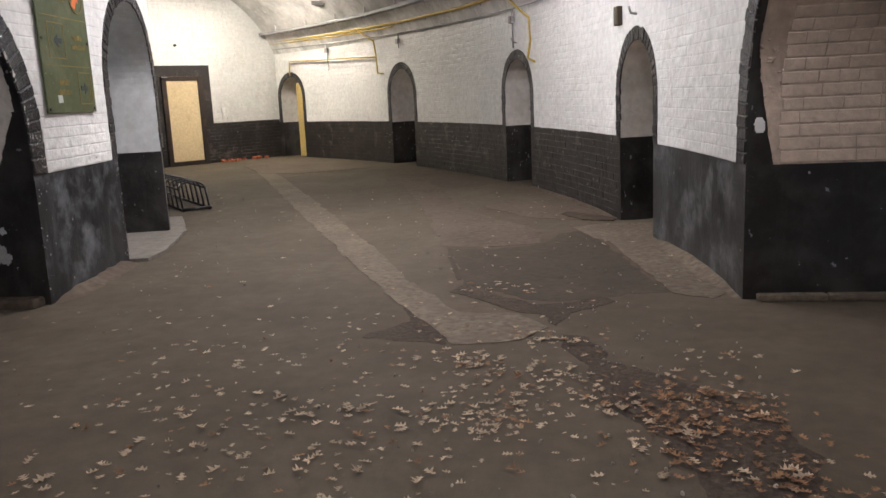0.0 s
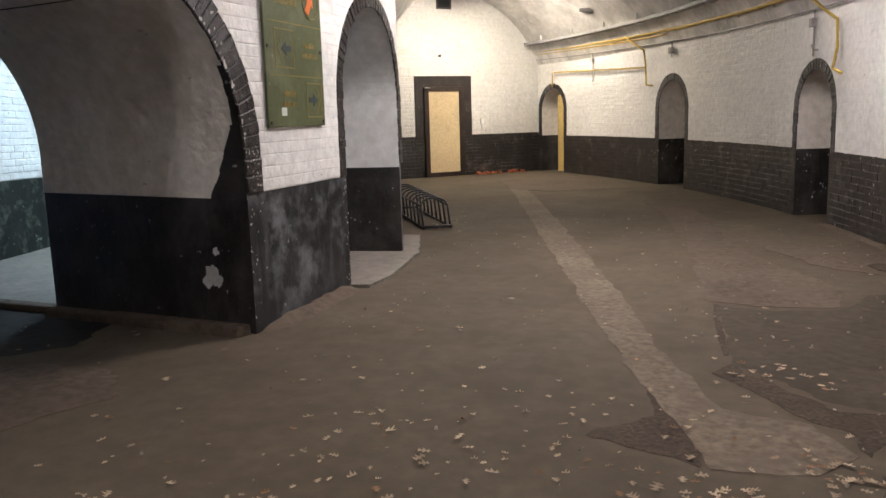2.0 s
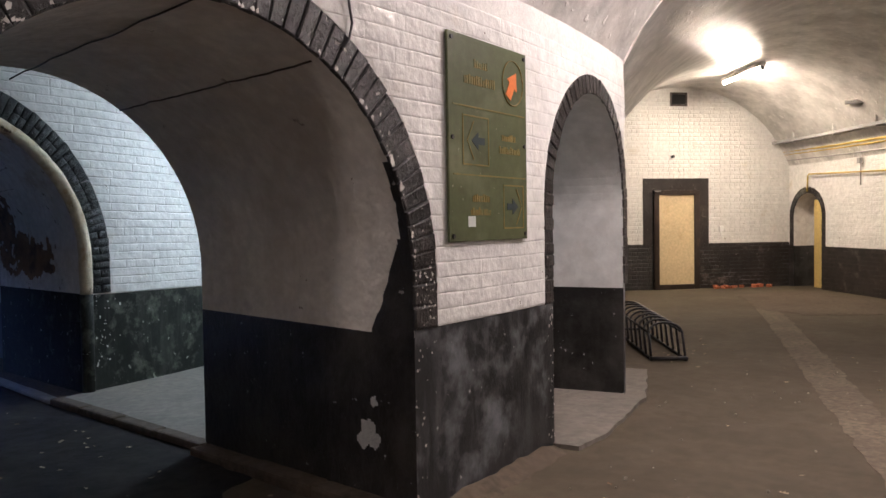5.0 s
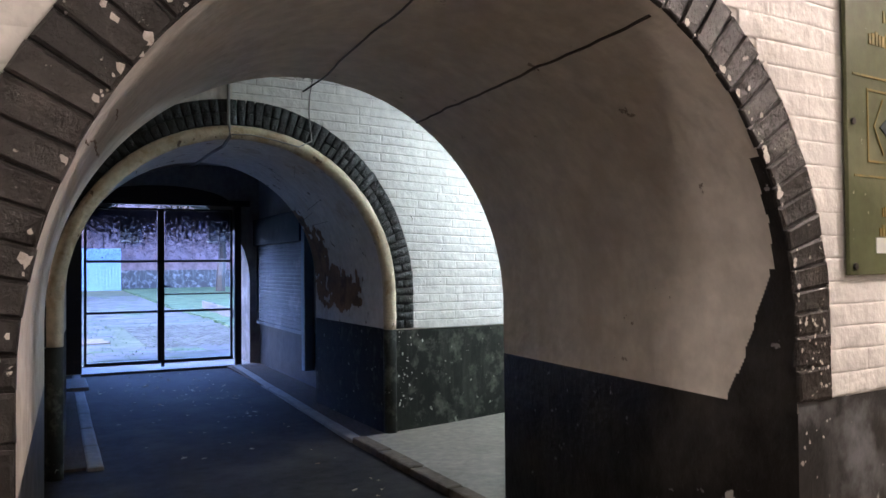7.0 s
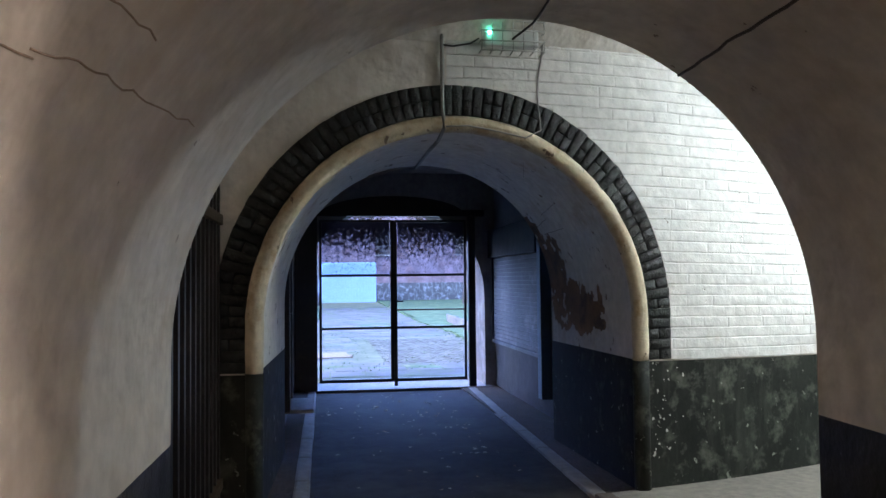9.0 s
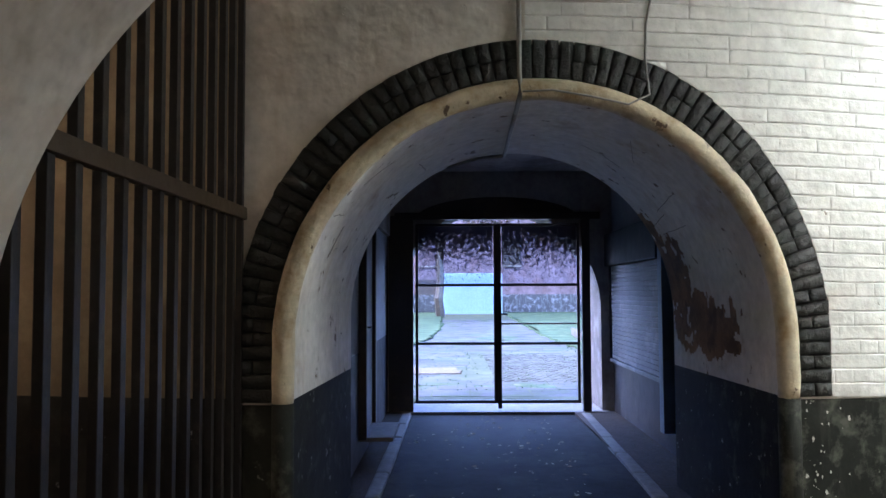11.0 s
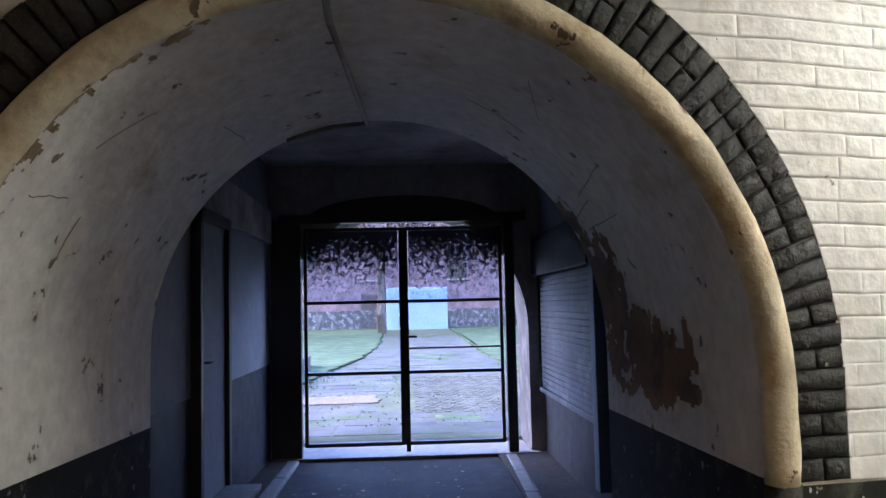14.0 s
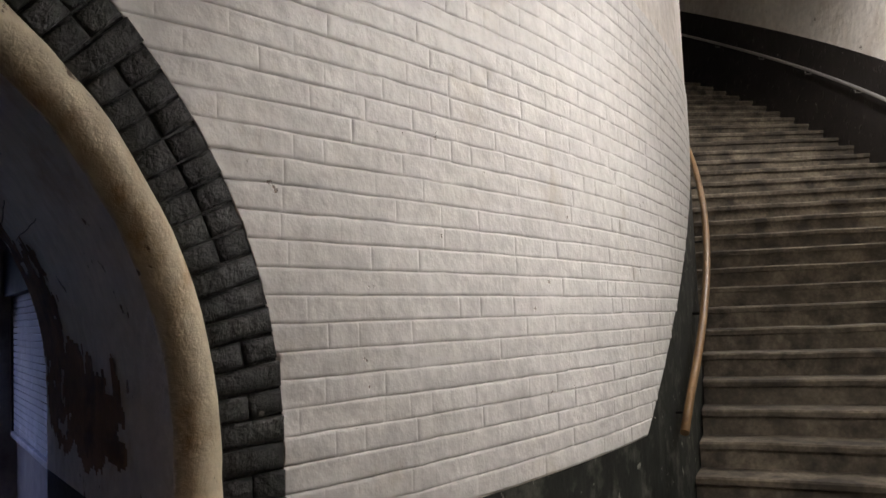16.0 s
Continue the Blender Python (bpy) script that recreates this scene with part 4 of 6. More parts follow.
# scratches and a plaster seam in the gate passage
SCRATCH = material("dark_scratch", (0.36, 0.32, 0.29), 0.9, 0.3, 8)
for s0, s1, q0, q1, w in ((0.45, 0.75, 2.10, 2.02, 0.006), (0.30, 0.50, 2.55, 2.42, 0.005), (0.62, 0.66, 2.75, 2.45, 0.006), (0.70, 0.98, 1.98, 1.90, 0.007), (0.55, 0.85, 1.86, 1.84, 0.006), (0.25, 0.32, 4.30, 4.05, 0.005), (0.62, 0.80, 3.9, 3.86, 0.007), (0.15, 0.28, 4.55, 4.50, 0.005), (0.35, 0.37, 4.75, 4.55, 0.006)):
    b = bmesh.new()
    tube(b, [arch_surface(GATE_F, GATE_B, s0 + (s1 - s0) * k / 8, q0 + (q1 - q0) * k / 8 + 0.01 * noise.noise(Vector((k * 0.7, q0, 0)))) for k in range(9)], w * 0.45, 5)
    part("scratch", b, SCRATCH, wall_court, "dark scrape in the plaster")

# ---------- stair ----------
STAIR0, STEP_DEG, RISER = 29.3, 1.49, 0.1706
stair = tagged(empty("stair", Matrix.Translation(polar(12.1, STAIR0, 0))), label="curved worn concrete stair rising between brick walls", category="stairs", kind="structure")
inv = stair.matrix_basis.inverted()
for k in range(30):
    b = bmesh.new()
    a0, a1 = STAIR0 + STEP_DEG * k, STAIR0 + STEP_DEG * (k + 1) + 0.12
    zt, zb = RISER * (k + 1), max(-0.12, RISER * (k + 1) - 0.5)
    rs = [R_C + 0.01 + (R_B - R_C - 0.02) * j / 8 for j in range(9)]
    wob = [0.010 * noise.noise(Vector((j * 0.9, k * 2.3, 0))) for j in range(9)]
    prof = [(a0 + 0.07, zb), (a0 + 0.07, zt - 0.05), (a0 - 0.02, zt - 0.045), (a0 - 0.03, zt - 0.012), (a0 + 0.02, zt), (a1, zt), (a1, zb)]
    vs = [[b.verts.new(inv @ polar(r, a, z + (wob[j] if 2 <= i <= 5 else 0))) for i, (a, z) in enumerate(prof)] for j, r in enumerate(rs)]
    for j in range(8):
        for i in range(len(prof) - 1):
            b.faces.new((vs[j][i], vs[j + 1][i], vs[j + 1][i + 1], vs[j][i + 1]))
    part("step", b, STEP, stair)
rail = tagged(empty("stair_handrail", Matrix.Translation(polar(R_C + 0.09, 27.2, 0.72))), label="brown varnished wooden handrail on black brackets", category="handrail")
inv = rail.matrix_basis.inverted()
b = bmesh.new()
tube(b, [inv @ polar(R_C + 0.09, 27.2 + k * 1.2, 0.72 + k * 1.2 * 0.1145 + (0.05 if k else 0)) for k in range(36)], 0.026, 10)
part("rail", b, WOOD_RAIL, rail)
for k in range(8):
    b = bmesh.new()
    a, z = 28.4 + k * 4.8, 0.72 + (28.4 + k * 4.8 - 27.2) * 0.1145
    tube(b, [inv @ polar(R_C + 0.09, a, z + 0.03), inv @ polar(R_C + 0.09, a, z - 0.06), inv @ polar(R_C, a, z - 0.06)], 0.010, 8)
    part("bracket", b, STEEL_BLACK, rail)
rail = tagged(empty("outer_handrail", Matrix.Translation(polar(R_B - 0.08, 33, 1.38))), label="pale steel handrail fixed to the outer stair wall", category="handrail")
inv = rail.matrix_basis.inverted()
b = bmesh.new()
tube(b, [inv @ polar(R_B - 0.08, 33 + k * 1.5, 1.38 + k * 1.5 * 0.1145) for k in range(31)], 0.022, 10)
part("rail", b, plain("pale_steel", (0.62, 0.60, 0.57), 0.35, 0.6), rail)
for k in range(9):
    b = bmesh.new()
    a, z = 35 + k * 5.0, 1.38 + (2 + k * 5.0) * 0.1145
    tube(b, [inv @ polar(R_B - 0.08, a, z - 0.02), inv @ polar(R_B - 0.08, a, z - 0.07), inv @ polar(R_B, a, z - 0.07)], 0.009, 8)
    part("bracket", b, STEEL_GREY, rail)

# ---------- barred gate across the corridor ----------
bg = tagged(empty("barred_gate", pose(-7.62, 3.08, 0)), label="tall brown painted iron gate of square bars", category="gate")
for k in range(16):
    b = bmesh.new()
    x = 0.06 + k * 0.168
    box(b, (x - 0.022, -0.016, -0.02), (x + 0.022, 0.016, 3.05), bevel=0.003)
    part("bar", b, STEEL_BLACK, bg)
for z in (0.10, 1.77, 3.0):
    b = bmesh.new()
    box(b, (0.0, -0.012, z), (2.62, 0.034, z + 0.065), bevel=0.004)
    part("rail", b, STEEL_BROWN, bg)
for x in (-0.01, 2.60):
    b = bmesh.new()
    box(b, (x - 0.02, -0.03, -0.14), (x + 0.025, 0.03, 3.1), bevel=0.004)
    part("post", b, STEEL_BROWN, bg)

# ---------- moulding of the gate arch ----------
roll = tagged(empty("arch_moulding"), label="cream painted rounded moulding round the arch", category="moulding", kind="structure")


RING_Z = 1.115


def roll_path(z0, h):
    n = 60
    pts = [(GATE_F[0] - h, z0 + (RING_Z - z0) * k / 5) for k in range(5)]
    pts += [(GATE_F[0] + h * math.cos(math.pi * (1 - k / n)), RING_Z + h * math.sin(math.pi * k / n)) for k in range(n + 1)]
    pts += [(GATE_F[0] + h, RING_Z + (z0 - RING_Z) * (k + 1) / 5) for k in range(5)]
    return [polar(R_C + 0.006 * noise.noise(Vector((y * 6, z * 6, 0))), ang_at(R_C, y), z) for y, z in pts]


b = bmesh.new()
tube(b, roll_path(0.82, 1.335), 0.058, 16, side=(1, 0, 0))
for v in b.verts:
    v.co += 0.004 * Vector(noise.noise_vector(v.co * 9)) + 0.004 * Vector(noise.noise_vector(v.co * 31))
part("roll", b, CREAM_ROLL, roll)
for sg in (-1, 1):
    b = bmesh.new()
    tube(b, [polar(R_C, ang_at(R_C, GATE_F[0] + sg * 1.335), BASE), polar(R_C, ang_at(R_C, GATE_F[0] + sg * 1.335), 0.45), polar(R_C, ang_at(R_C, GATE_F[0] + sg * 1.335), 0.82)], 0.058, 16)
    part("roll_foot", b, GREEN_RENDER, roll, "black painted foot of the moulding")

# ---------- emergency light, conduits ----------
em = tagged(empty("emergency_light", pose(-7.57, 5.02, 3.04)), label="white emergency light behind a wire guard, green lamp lit", category="lamp")
b = bmesh.new()
box(b, (-0.03, -0.19, -0.06), (0.05, 0.19, 0.06), bevel=0.015)
part("housing", b, plain("light_plastic", (0.72, 0.74, 0.72), 0.35), em)
b = bmesh.new()
bmesh.ops.create_uvsphere(b, u_segments=12, v_segments=8, radius=0.013, matrix=Matrix.Translation((0.055, -0.155, 0.03)))
part("indicator_lamp", b, plain("green_indicator", (0.1, 0.9, 0.5), 0.3, 0, 2.2, (0.08, 1.0, 0.55)), em, "lit green indicator")
for k in range(7):
    b = bmesh.new()
    y = -0.215 + k * 0.0717
    tube(b, [(-0.04, y, 0.10), (0.085, y, 0.10), (0.085, y, -0.10), (-0.04, y, -0.10)], 0.004, 6)
    part("guard_wire", b, plain("guard_wire", (0.42, 0.42, 0.40), 0.4, 0.3), em)
for z in (-0.10, -0.035, 0.035, 0.10):
    b = bmesh.new()
    tube(b, [(-0.04, -0.22, z), (0.086, -0.22, z), (0.086, 0.22, z), (-0.04, 0.22, z)], 0.004, 6)
    part("guard_wire", b, plain("guard_wire", (0.42, 0.42, 0.40), 0.4, 0.3), em)
con = tagged(empty("conduit"), label="pale painted cable conduit down the arch wall", category="conduit")
b = bmesh.new()
tube(b, [polar(R_C + 0.02, ang_at(R_C, 4.54), z) for z in (3.4, 3.0, 2.72, 2.53)] + [polar(R_C + 0.075, ang_at(R_C, 4.535), z) for z in (2.48, 2.40)] + [(-7.72, 4.535, 2.36)], 0.013, 8)
part("vertical_pipe", b, STEEL_GREY, con)
b = bmesh.new()
tube(b, [(-7.72, 4.535, 2.36), (-8.3, 4.55, 2.385), (-9.0, 4.57, 2.40), (-9.42, 4.58, 2.41), (-9.44, 4.40, 2.40), (-9.44, 4.15, 2.33)], 0.013, 8)
part("ceiling_pipe", b, STEEL_GREY, con)
b = bmesh.new()
tube(b, [polar(R_C + 0.02, ang_at(R_C, y), z) for y, z in ((4.55, 2.98), (4.62, 2.975), (4.74, 3.0), (4.8, 3.04))], 0.006, 6)
part("lamp_cable", b, STEEL_BLACK, con)
con = tagged(empty("thin_cable"), label="thin pale cable hanging beside the emergency light", category="cable")
b = bmesh.new()
tube(b, [polar(R_C + 0.012, ang_at(R_C, y), z) for y, z in ((5.27, 3.35), (5.265, 3.1), (5.25, 2.95), (5.22, 2.8), (5.215, 2.66))] + [polar(R_C + 0.05, ang_at(R_C, y), z) for y, z in ((5.2, 2.6), (5.22, 2.42))] + [polar(R_C + 0.07, ang_at(R_C, y), z) for y, z in ((5.1, 2.36), (4.9, 2.40), (4.7, 2.43), (4.55, 2.42))], 0.006, 6)
part("cable_run", b, STEEL_GREY, con)

# ---------- gate room fittings ----------
sh = tagged(empty("roller_shutter", pose(-12.35, YR, 0.56)), label="closed pale roller shutter over a dark counter front", category="shutter")
for k in range(22):
    b = bmesh.new()
    z = k * 0.052
    box(b, (-1.22, -0.030, z + 0.002), (1.22, -0.008, z + 0.050), bevel=0.009)
    part("slat", b, SHUTTER, sh)
b = bmesh.new()
box(b, (-1.28, -0.10, 1.15), (1.28, 0.0, 1.55), bevel=0.01)
part("shutter_box", b, ROOM_BLUE, sh, "dark shutter box")
for x in (-1.26, 1.26):
    b = bmesh.new()
    box(b, (x - 0.035, -0.045, -0.02), (x + 0.035, 0.0, 1.15), bevel=0.006)
    part("guide_rail", b, ROOM_BLUE, sh)
b = bmesh.new()
box(b, (-1.3, -0.05, -0.05), (1.3, 0.0, -0.003), bevel=0.006)
part("sill", b, SHUTTER, sh)
po = tagged(empty("blue_post", pose(-10.85, YR, 0.095)), label="blue painted steel post beside the shutter", category="post")
b = bmesh.new()
box(b, (-0.07, -0.12, 0), (0.07, 0.0, 1.95), bevel=0.008)
part("post", b, BLUE_POST, po)
dr = tagged(empty("door_1", pose(-10.95, YL, 0.095)), label="closed grey-blue steel door in a dark frame", category="door", kind="structure")
b = bmesh.new()
box(b, (-0.42, 0.012, 0.0), (0.36, 0.035, 1.95), bevel=0.004)
leaf_ob = part("door_leaf", b, ROOM_DIM_WHITE, dr)
for lo, hi in (((-0.50, 0.0, 0), (-0.42, 0.07, 2.03)), ((0.36, 0.0, 0), (0.44, 0.07, 2.03)), ((-0.5, 0.0, 1.95), (0.44, 0.07, 2.03))):
    b = bmesh.new()
    box(b, lo, hi, bevel=0.006)
    part("door_frame", b, STEEL_BLACK, dr)
b = bmesh.new()
tube(b, [(0.28, 0.035, 0.98), (0.28, 0.08, 0.98), (0.18, 0.085, 0.98)], 0.009, 8)
part("door_handle", b, STEEL_BLACK, dr)
b = bmesh.new()
box(b, (-0.45, 0.0, -0.02), (0.40, 0.30, 0.018), bevel=0.006)
part("doorstep", b, CONCRETE, dr)
bd = tagged(empty("upper_panel", pose(-11.6, YL, 2.1)), label="dark boarded strip high on the room wall", category="panel")
b = bmesh.new()
box(b, (-1.9, 0.0, 0.0), (1.9, 0.05, 0.34), bevel=0.006)
part("board", b, CEILING_GREY, bd)

# double gate of steel bars with dirty upper panes
gate = tagged(empty("court_gate", pose(XG, GY, 0)), label="black steel double gate with dirty glazed upper panes", category="gate")


def bar(name, lo, hi, mat=STEEL_BLACK, parent=gate, label="", bevel=0.004):
    b = bmesh.new()
    box(b, lo, hi, bevel=bevel)
    return part(name, b, mat, parent, label)


for sg in (-1, 1):
    bar("gate_post", (-0.05, sg * 1.115 - (0.05 if sg > 0 else 0.26), -0.13), (0.05, sg * 1.115 + 0.05, 2.36))
    y0, y1 = (0.035, 1.02) if sg > 0 else (-1.02, -0.035)
    bar("stile", (-0.02, (y1 if sg > 0 else y0) - 0.018, 0.0), (0.02, (y1 if sg > 0 else y0) + 0.018, 2.255))
    bar("stile", (-0.02, sg * 0.024 - 0.024, -0.07 if sg > 0 else 0.0), (0.02, sg * 0.024 + 0.024, 2.255))
    for z, h in ((-0.005, 0.04), (0.725, 0.036), (1.462, 0.036), (2.225, 0.035)):
        bar("cross_rail", (-0.018, y0, z), (0.018, y1, z + h))
    if sg > 0:
        bar("thin_rail", (-0.012, y0, 0.98), (0.012, y1, 1.0), plain("red_brown_paint", (0.10, 0.03, 0.025), 0.5), gate, "dark red thin rail")
bar("lintel", (-0.06, -1.30, 2.31), (0.06, 1.30, 2.40))
# Added dark sheet that keeps the arch above the lintel dark.
b = bmesh.new()
fan = [(-0.004, 1.02 * math.cos(math.pi * k / 24), 2.33 + 0.27 * math.sin(math.pi * k / 24)) for k in range(25)]
f = b.faces.new([b.verts.new(p) for p in fan])
g = bmesh.ops.extrude_face_region(b, geom=[f])
for q in g["geom"]:
    if isinstance(q, bmesh.types.BMVert):
        q.co.x -= 0.022
part("fanlight_board", b, STEEL_BLACK, gate, "dark sheet added over the gate")
bar("latch", (0.02, 0.02, 1.10), (0.05, 0.13, 1.125))
gm = bpy.data.materials.new("dirty_glass")
gm.use_nodes = True
nt = gm.node_tree
b0 = nt.nodes["Principled BSDF"]
b0.inputs["Base Color"].default_value = (0.05, 0.045, 0.075, 1)
b0.inputs["Roughness"].default_value = 0.9
tr = nt.nodes.new("ShaderNodeBsdfTransparent")
tr.inputs[0].default_value = (0.86, 0.90, 0.97, 1)
mx = nt.nodes.new("ShaderNodeMixShader")
ge = nt.nodes.new("ShaderNodeNewGeometry")
sp = nt.nodes.new("ShaderNodeSeparateXYZ")
nt.links.new(ge.outputs["Position"], sp.inputs[0])
nz = nt.nodes.new("ShaderNodeTexNoise")
nz.inputs["Scale"].default_value, nz.inputs["Detail"].default_value, nz.inputs["Roughness"].default_value = 20, 9, 0.85
nt.links.new(ge.outputs["Position"], nz.inputs["Vector"])
mr = nt.nodes.new("ShaderNodeMapRange")
mr.inputs["From Min"].default_value, mr.inputs["From Max"].default_value, mr.inputs["To Min"].default_value, mr.inputs["To Max"].default_value = 1.45, 2.3, -0.15, 0.11
nt.links.new(sp.outputs["Z"], mr.inputs["Value"])
ad = nt.nodes.new("ShaderNodeMath")
nt.links.new(nz.outputs["Fac"], ad.inputs[0])
nt.links.new(mr.outputs[0], ad.inputs[1])
m2 = nt.nodes.new("ShaderNodeMapRange")
m2.inputs["From Min"].default_value, m2.inputs["From Max"].default_value = 0.44, 0.52
m2.inputs["To Max"].default_value = 0.93
nt.links.new(ad.outputs[0], m2.inputs["Value"])
nt.links.new(m2.outputs[0], mx.inputs[0])
nt.links.new(tr.outputs[0], mx.inputs[1])
nt.links.new(b0.outputs[0], mx.inputs[2])
nt.links.new(mx.outputs[0], nt.nodes["Material Output"].inputs[0])
for y0, y1 in ((-1.0, -0.055), (0.055, 1.0)):
    b = bmesh.new()
    box(b, (-0.003, y0, 1.50), (0.003, y1, 2.224))
    pane = part("pane", b, gm, gate, "dirt-speckled glass pane")
    pane.visible_shadow = False
b = bmesh.new()
hp = []
for k in range(30):
    t = k / 30 * math.tau
    hp.append((0.006, 0.42 + 0.0050 * 16 * math.sin(t) ** 3, 2.03 + 0.0050 * (13 * math.cos(t) - 5 * math.cos(2 * t) - 2 * math.cos(3 * t) - math.cos(4 * t))))
tube(b, hp, 0.006, 6, closed=True)
part("heart_mark", b, plain("pale_mark", (0.55, 0.55, 0.6), 0.8), gate, "heart drawn on the dirty glass")

# ---------- back wall door, vent, switch ----------


def on_back(r, z, depth=0.0):
    """A pose on the back wall: x along the radius outwards, y away from the wall into the hall."""
    p = polar(r, BACK, z)
    return pose(p.x, p.y, p.z, 0, 0, BACK + 180) @ pose(0, depth, 0)


door = tagged(empty("door_2", on_back(17.63, 0)), label="pale yellow boarded door in a dark brown frame", category="door", kind="structure")
bar("door_leaf", (-0.385, 0.0, 0.10), (0.385, 0.035, 1.92), CREAM_DOOR, door, "pale yellow board", 0.006)
for lo, hi in (((-0.50, 0, 0), (-0.385, 0.06, 2.02)), ((0.385, 0, 0), (0.50, 0.06, 2.02)), ((-0.50, 0, 1.92), (0.50, 0.06, 2.02)), ((-0.385, 0, 0.0), (0.385, 0.055, 0.10))):
    bar("door_frame", lo, hi, DARK_FRAME, door, "", 0.008)
for lo, hi in (((-0.72, 0, 0.915), (-0.502, 0.015, 2.03)), ((0.502, 0, 0.915), (0.72, 0.015, 2.03)), ((-0.72, 0, 2.022), (0.72, 0.015, 2.26))):
    bar("surround", lo, hi, BLACK_BRICK, door, "black painted brick surround", 0.004)
bar("hinge_hook", (0.36, 0.055, 1.99), (0.50, 0.075, 2.01), STEEL_GREY, door)
vent = tagged(empty("vent_hole", on_back(17.70, 3.86)), label="square sooty vent hole high in the wall", category="vent")
for lo, hi in (((-0.19, 0, -0.13), (-0.15, 0.012, 0.13)), ((0.15, 0, -0.13), (0.19, 0.012, 0.13)), ((-0.19, 0, 0.10), (0.19, 0.012, 0.14)), ((-0.19, 0, -0.14), (0.19, 0.012, -0.10))):
    bar("vent_edge", lo, hi, DARK_FRAME, vent)
bar("vent_back", (-0.15, 0.0, -0.10), (0.15, 0.006, 0.10), plain("soot", (0.006, 0.006, 0.006), 0.9), vent)
sw = tagged(empty("wall_box", on_back(18.62, 1.22)), label="small white box hanging on the wall", category="switch")
bar("box_body", (-0.045, 0, -0.06), (0.045, 0.05, 0.06), plain("white_plastic", (0.8, 0.8, 0.78), 0.4), sw, "", 0.012)
bar("box_plug", (-0.02, 0.01, -0.15), (0.02, 0.045, -0.06), plain("white_plastic", (0.8, 0.8, 0.78), 0.4), sw, "", 0.01)
bolt = tagged(empty("wall_bolt", on_back(17.55, 2.70)), label="black iron bolt stub in the white wall", category="bolt")
b = bmesh.new()
tube(b, [(0, 0, 0), (0, 0.07, 0)], 0.03, 10)
part("stub", b, STEEL_BLACK, bolt)
for k in range(26):
    b = bmesh.new()
    s = [rng.uniform(0.04, 0.16), rng.uniform(0.03, 0.09), rng.uniform(0.02, 0.07)]
    box(b, (-s[0] / 2, -s[1] / 2, 0), (s[0] / 2, s[1] / 2, s[2]), bevel=0.01)
    for v in b.verts:
        v.co += 0.008 * Vector(noise.noise_vector(v.co * 30 + Vector((k, 0, 0))))
    ob = link("brick_rubble", b, material("red_brick_rubble", (0.46, 0.15, 0.07), 0.85, 0.35, 8, stain=(0.3, 0.2, 0.15), stain_scale=10, bump=0.8) if k == 0 else bpy.data.materials["red_brick_rubble"])
    p = polar(rng.choice((18.55, 18.6, 18.9, 19.3, 19.5)) + rng.uniform(-0.15, 0.15), BACK, 0) + 1.0 * (polar(1, BACK - 90) - Vector((CX, CY, 0))) * rng.uniform(0.04, 0.2)
    ob.matrix_basis = pose(p.x, p.y, 0.0, 0, 0, rng.uniform(0, 360))
    tagged(ob, "broken red brick lump on the floor", "brick", "rubble at the back wall")

# ---------- door niches in the outer wall ----------
CREAM_YELLOW = material("yellow_door_paint", (0.62, 0.47, 0.16), 0.45, 0.12, 2, stain=(0.4, 0.28, 0.1), stain_scale=5, bump=0.2)
for i, (d, h, s) in enumerate(DOORS):
    nd = tagged(empty("door_%d" % (i + 3), Matrix.Translation(polar(20.95, d, 0)) @ pose(0, 0, 0, 0, 0, d + 90)), label="dark door closing the arched wall niche" if i < 3 else "yellow door standing open in the arched niche", category="door", kind="structure")
    if i < 3:
        bar("door_leaf", (-0.62, -0.02, 0.0), (0.62, 0.03, 0.92), BLACK_JAMB, nd, "black lower panel")
        bar("door_panel", (-0.62, -0.015, 0.925), (0.62, 0.03, 2.0), PLASTER, nd, "pale upper panel")
    else:
        bar("door_leaf", (-0.40, 0.66, 0.02), (-0.14, 0.70, 1.78), CREAM_YELLOW, nd, "yellow door leaf")
        bar("door_panel", (-0.62, 0.19, 0.0), (0.62, 0.23, 2.0), PLASTER, nd, "pale back panel")
    if i == 1:
        bar("meter_box", (-0.10, 0.03, 1.28), (0.14, 0.10, 1.40), plain("white_plastic", (0.8, 0.8, 0.78), 0.4), nd, "small white meter box")

# ---------- pipes and cable tray on the outer wall ----------


def arc_pts(r, z, a0, a1, n=60):
    zz = z if callable(z) else (lambda a: z)
    return [polar(r, a0 + (a1 - a0) * k / n, zz(a0 + (a1 - a0) * k / n)) for k in range(n + 1)]


tray = tagged(empty("cable_tray"), label="grey cable tray with cables along the vault springing", category="cable tray")
b = bmesh.new()
n = 70
for k in range(n):
    a0, a1 = -20 + (BACK + 20) * k / n, -20 + (BACK + 20) * (k + 1) / n
    for (ra, za), (rb, zb) in (((19.98, 3.02), (19.80, 3.02)), ((19.80, 3.02), (19.80, 3.07)), ((19.80, 3.07), (19.795, 3.07)), ((19.795, 3.07), (19.795, 3.015)), ((19.795, 3.015), (19.98, 3.015))):
        quad(b, [polar(ra, a0, za - 0.06), polar(ra, a1, za - 0.06), polar(rb, a1, zb - 0.06), polar(rb, a0, zb - 0.06)])
part("channel", b, STEEL_GREY, tray)
for dr_, dz in ((0.03, 0.02), (0.08, 0.022), (0.12, 0.018)):
    b = bmesh.new()
    tube(b, arc_pts(19.82 + dr_, lambda a: 2.97 + dz + 0.006 * math.sin(a * 3 + dr_ * 50), -20, BACK), 0.016, 8)
    part("cable", b, STEEL_BLACK, tray)
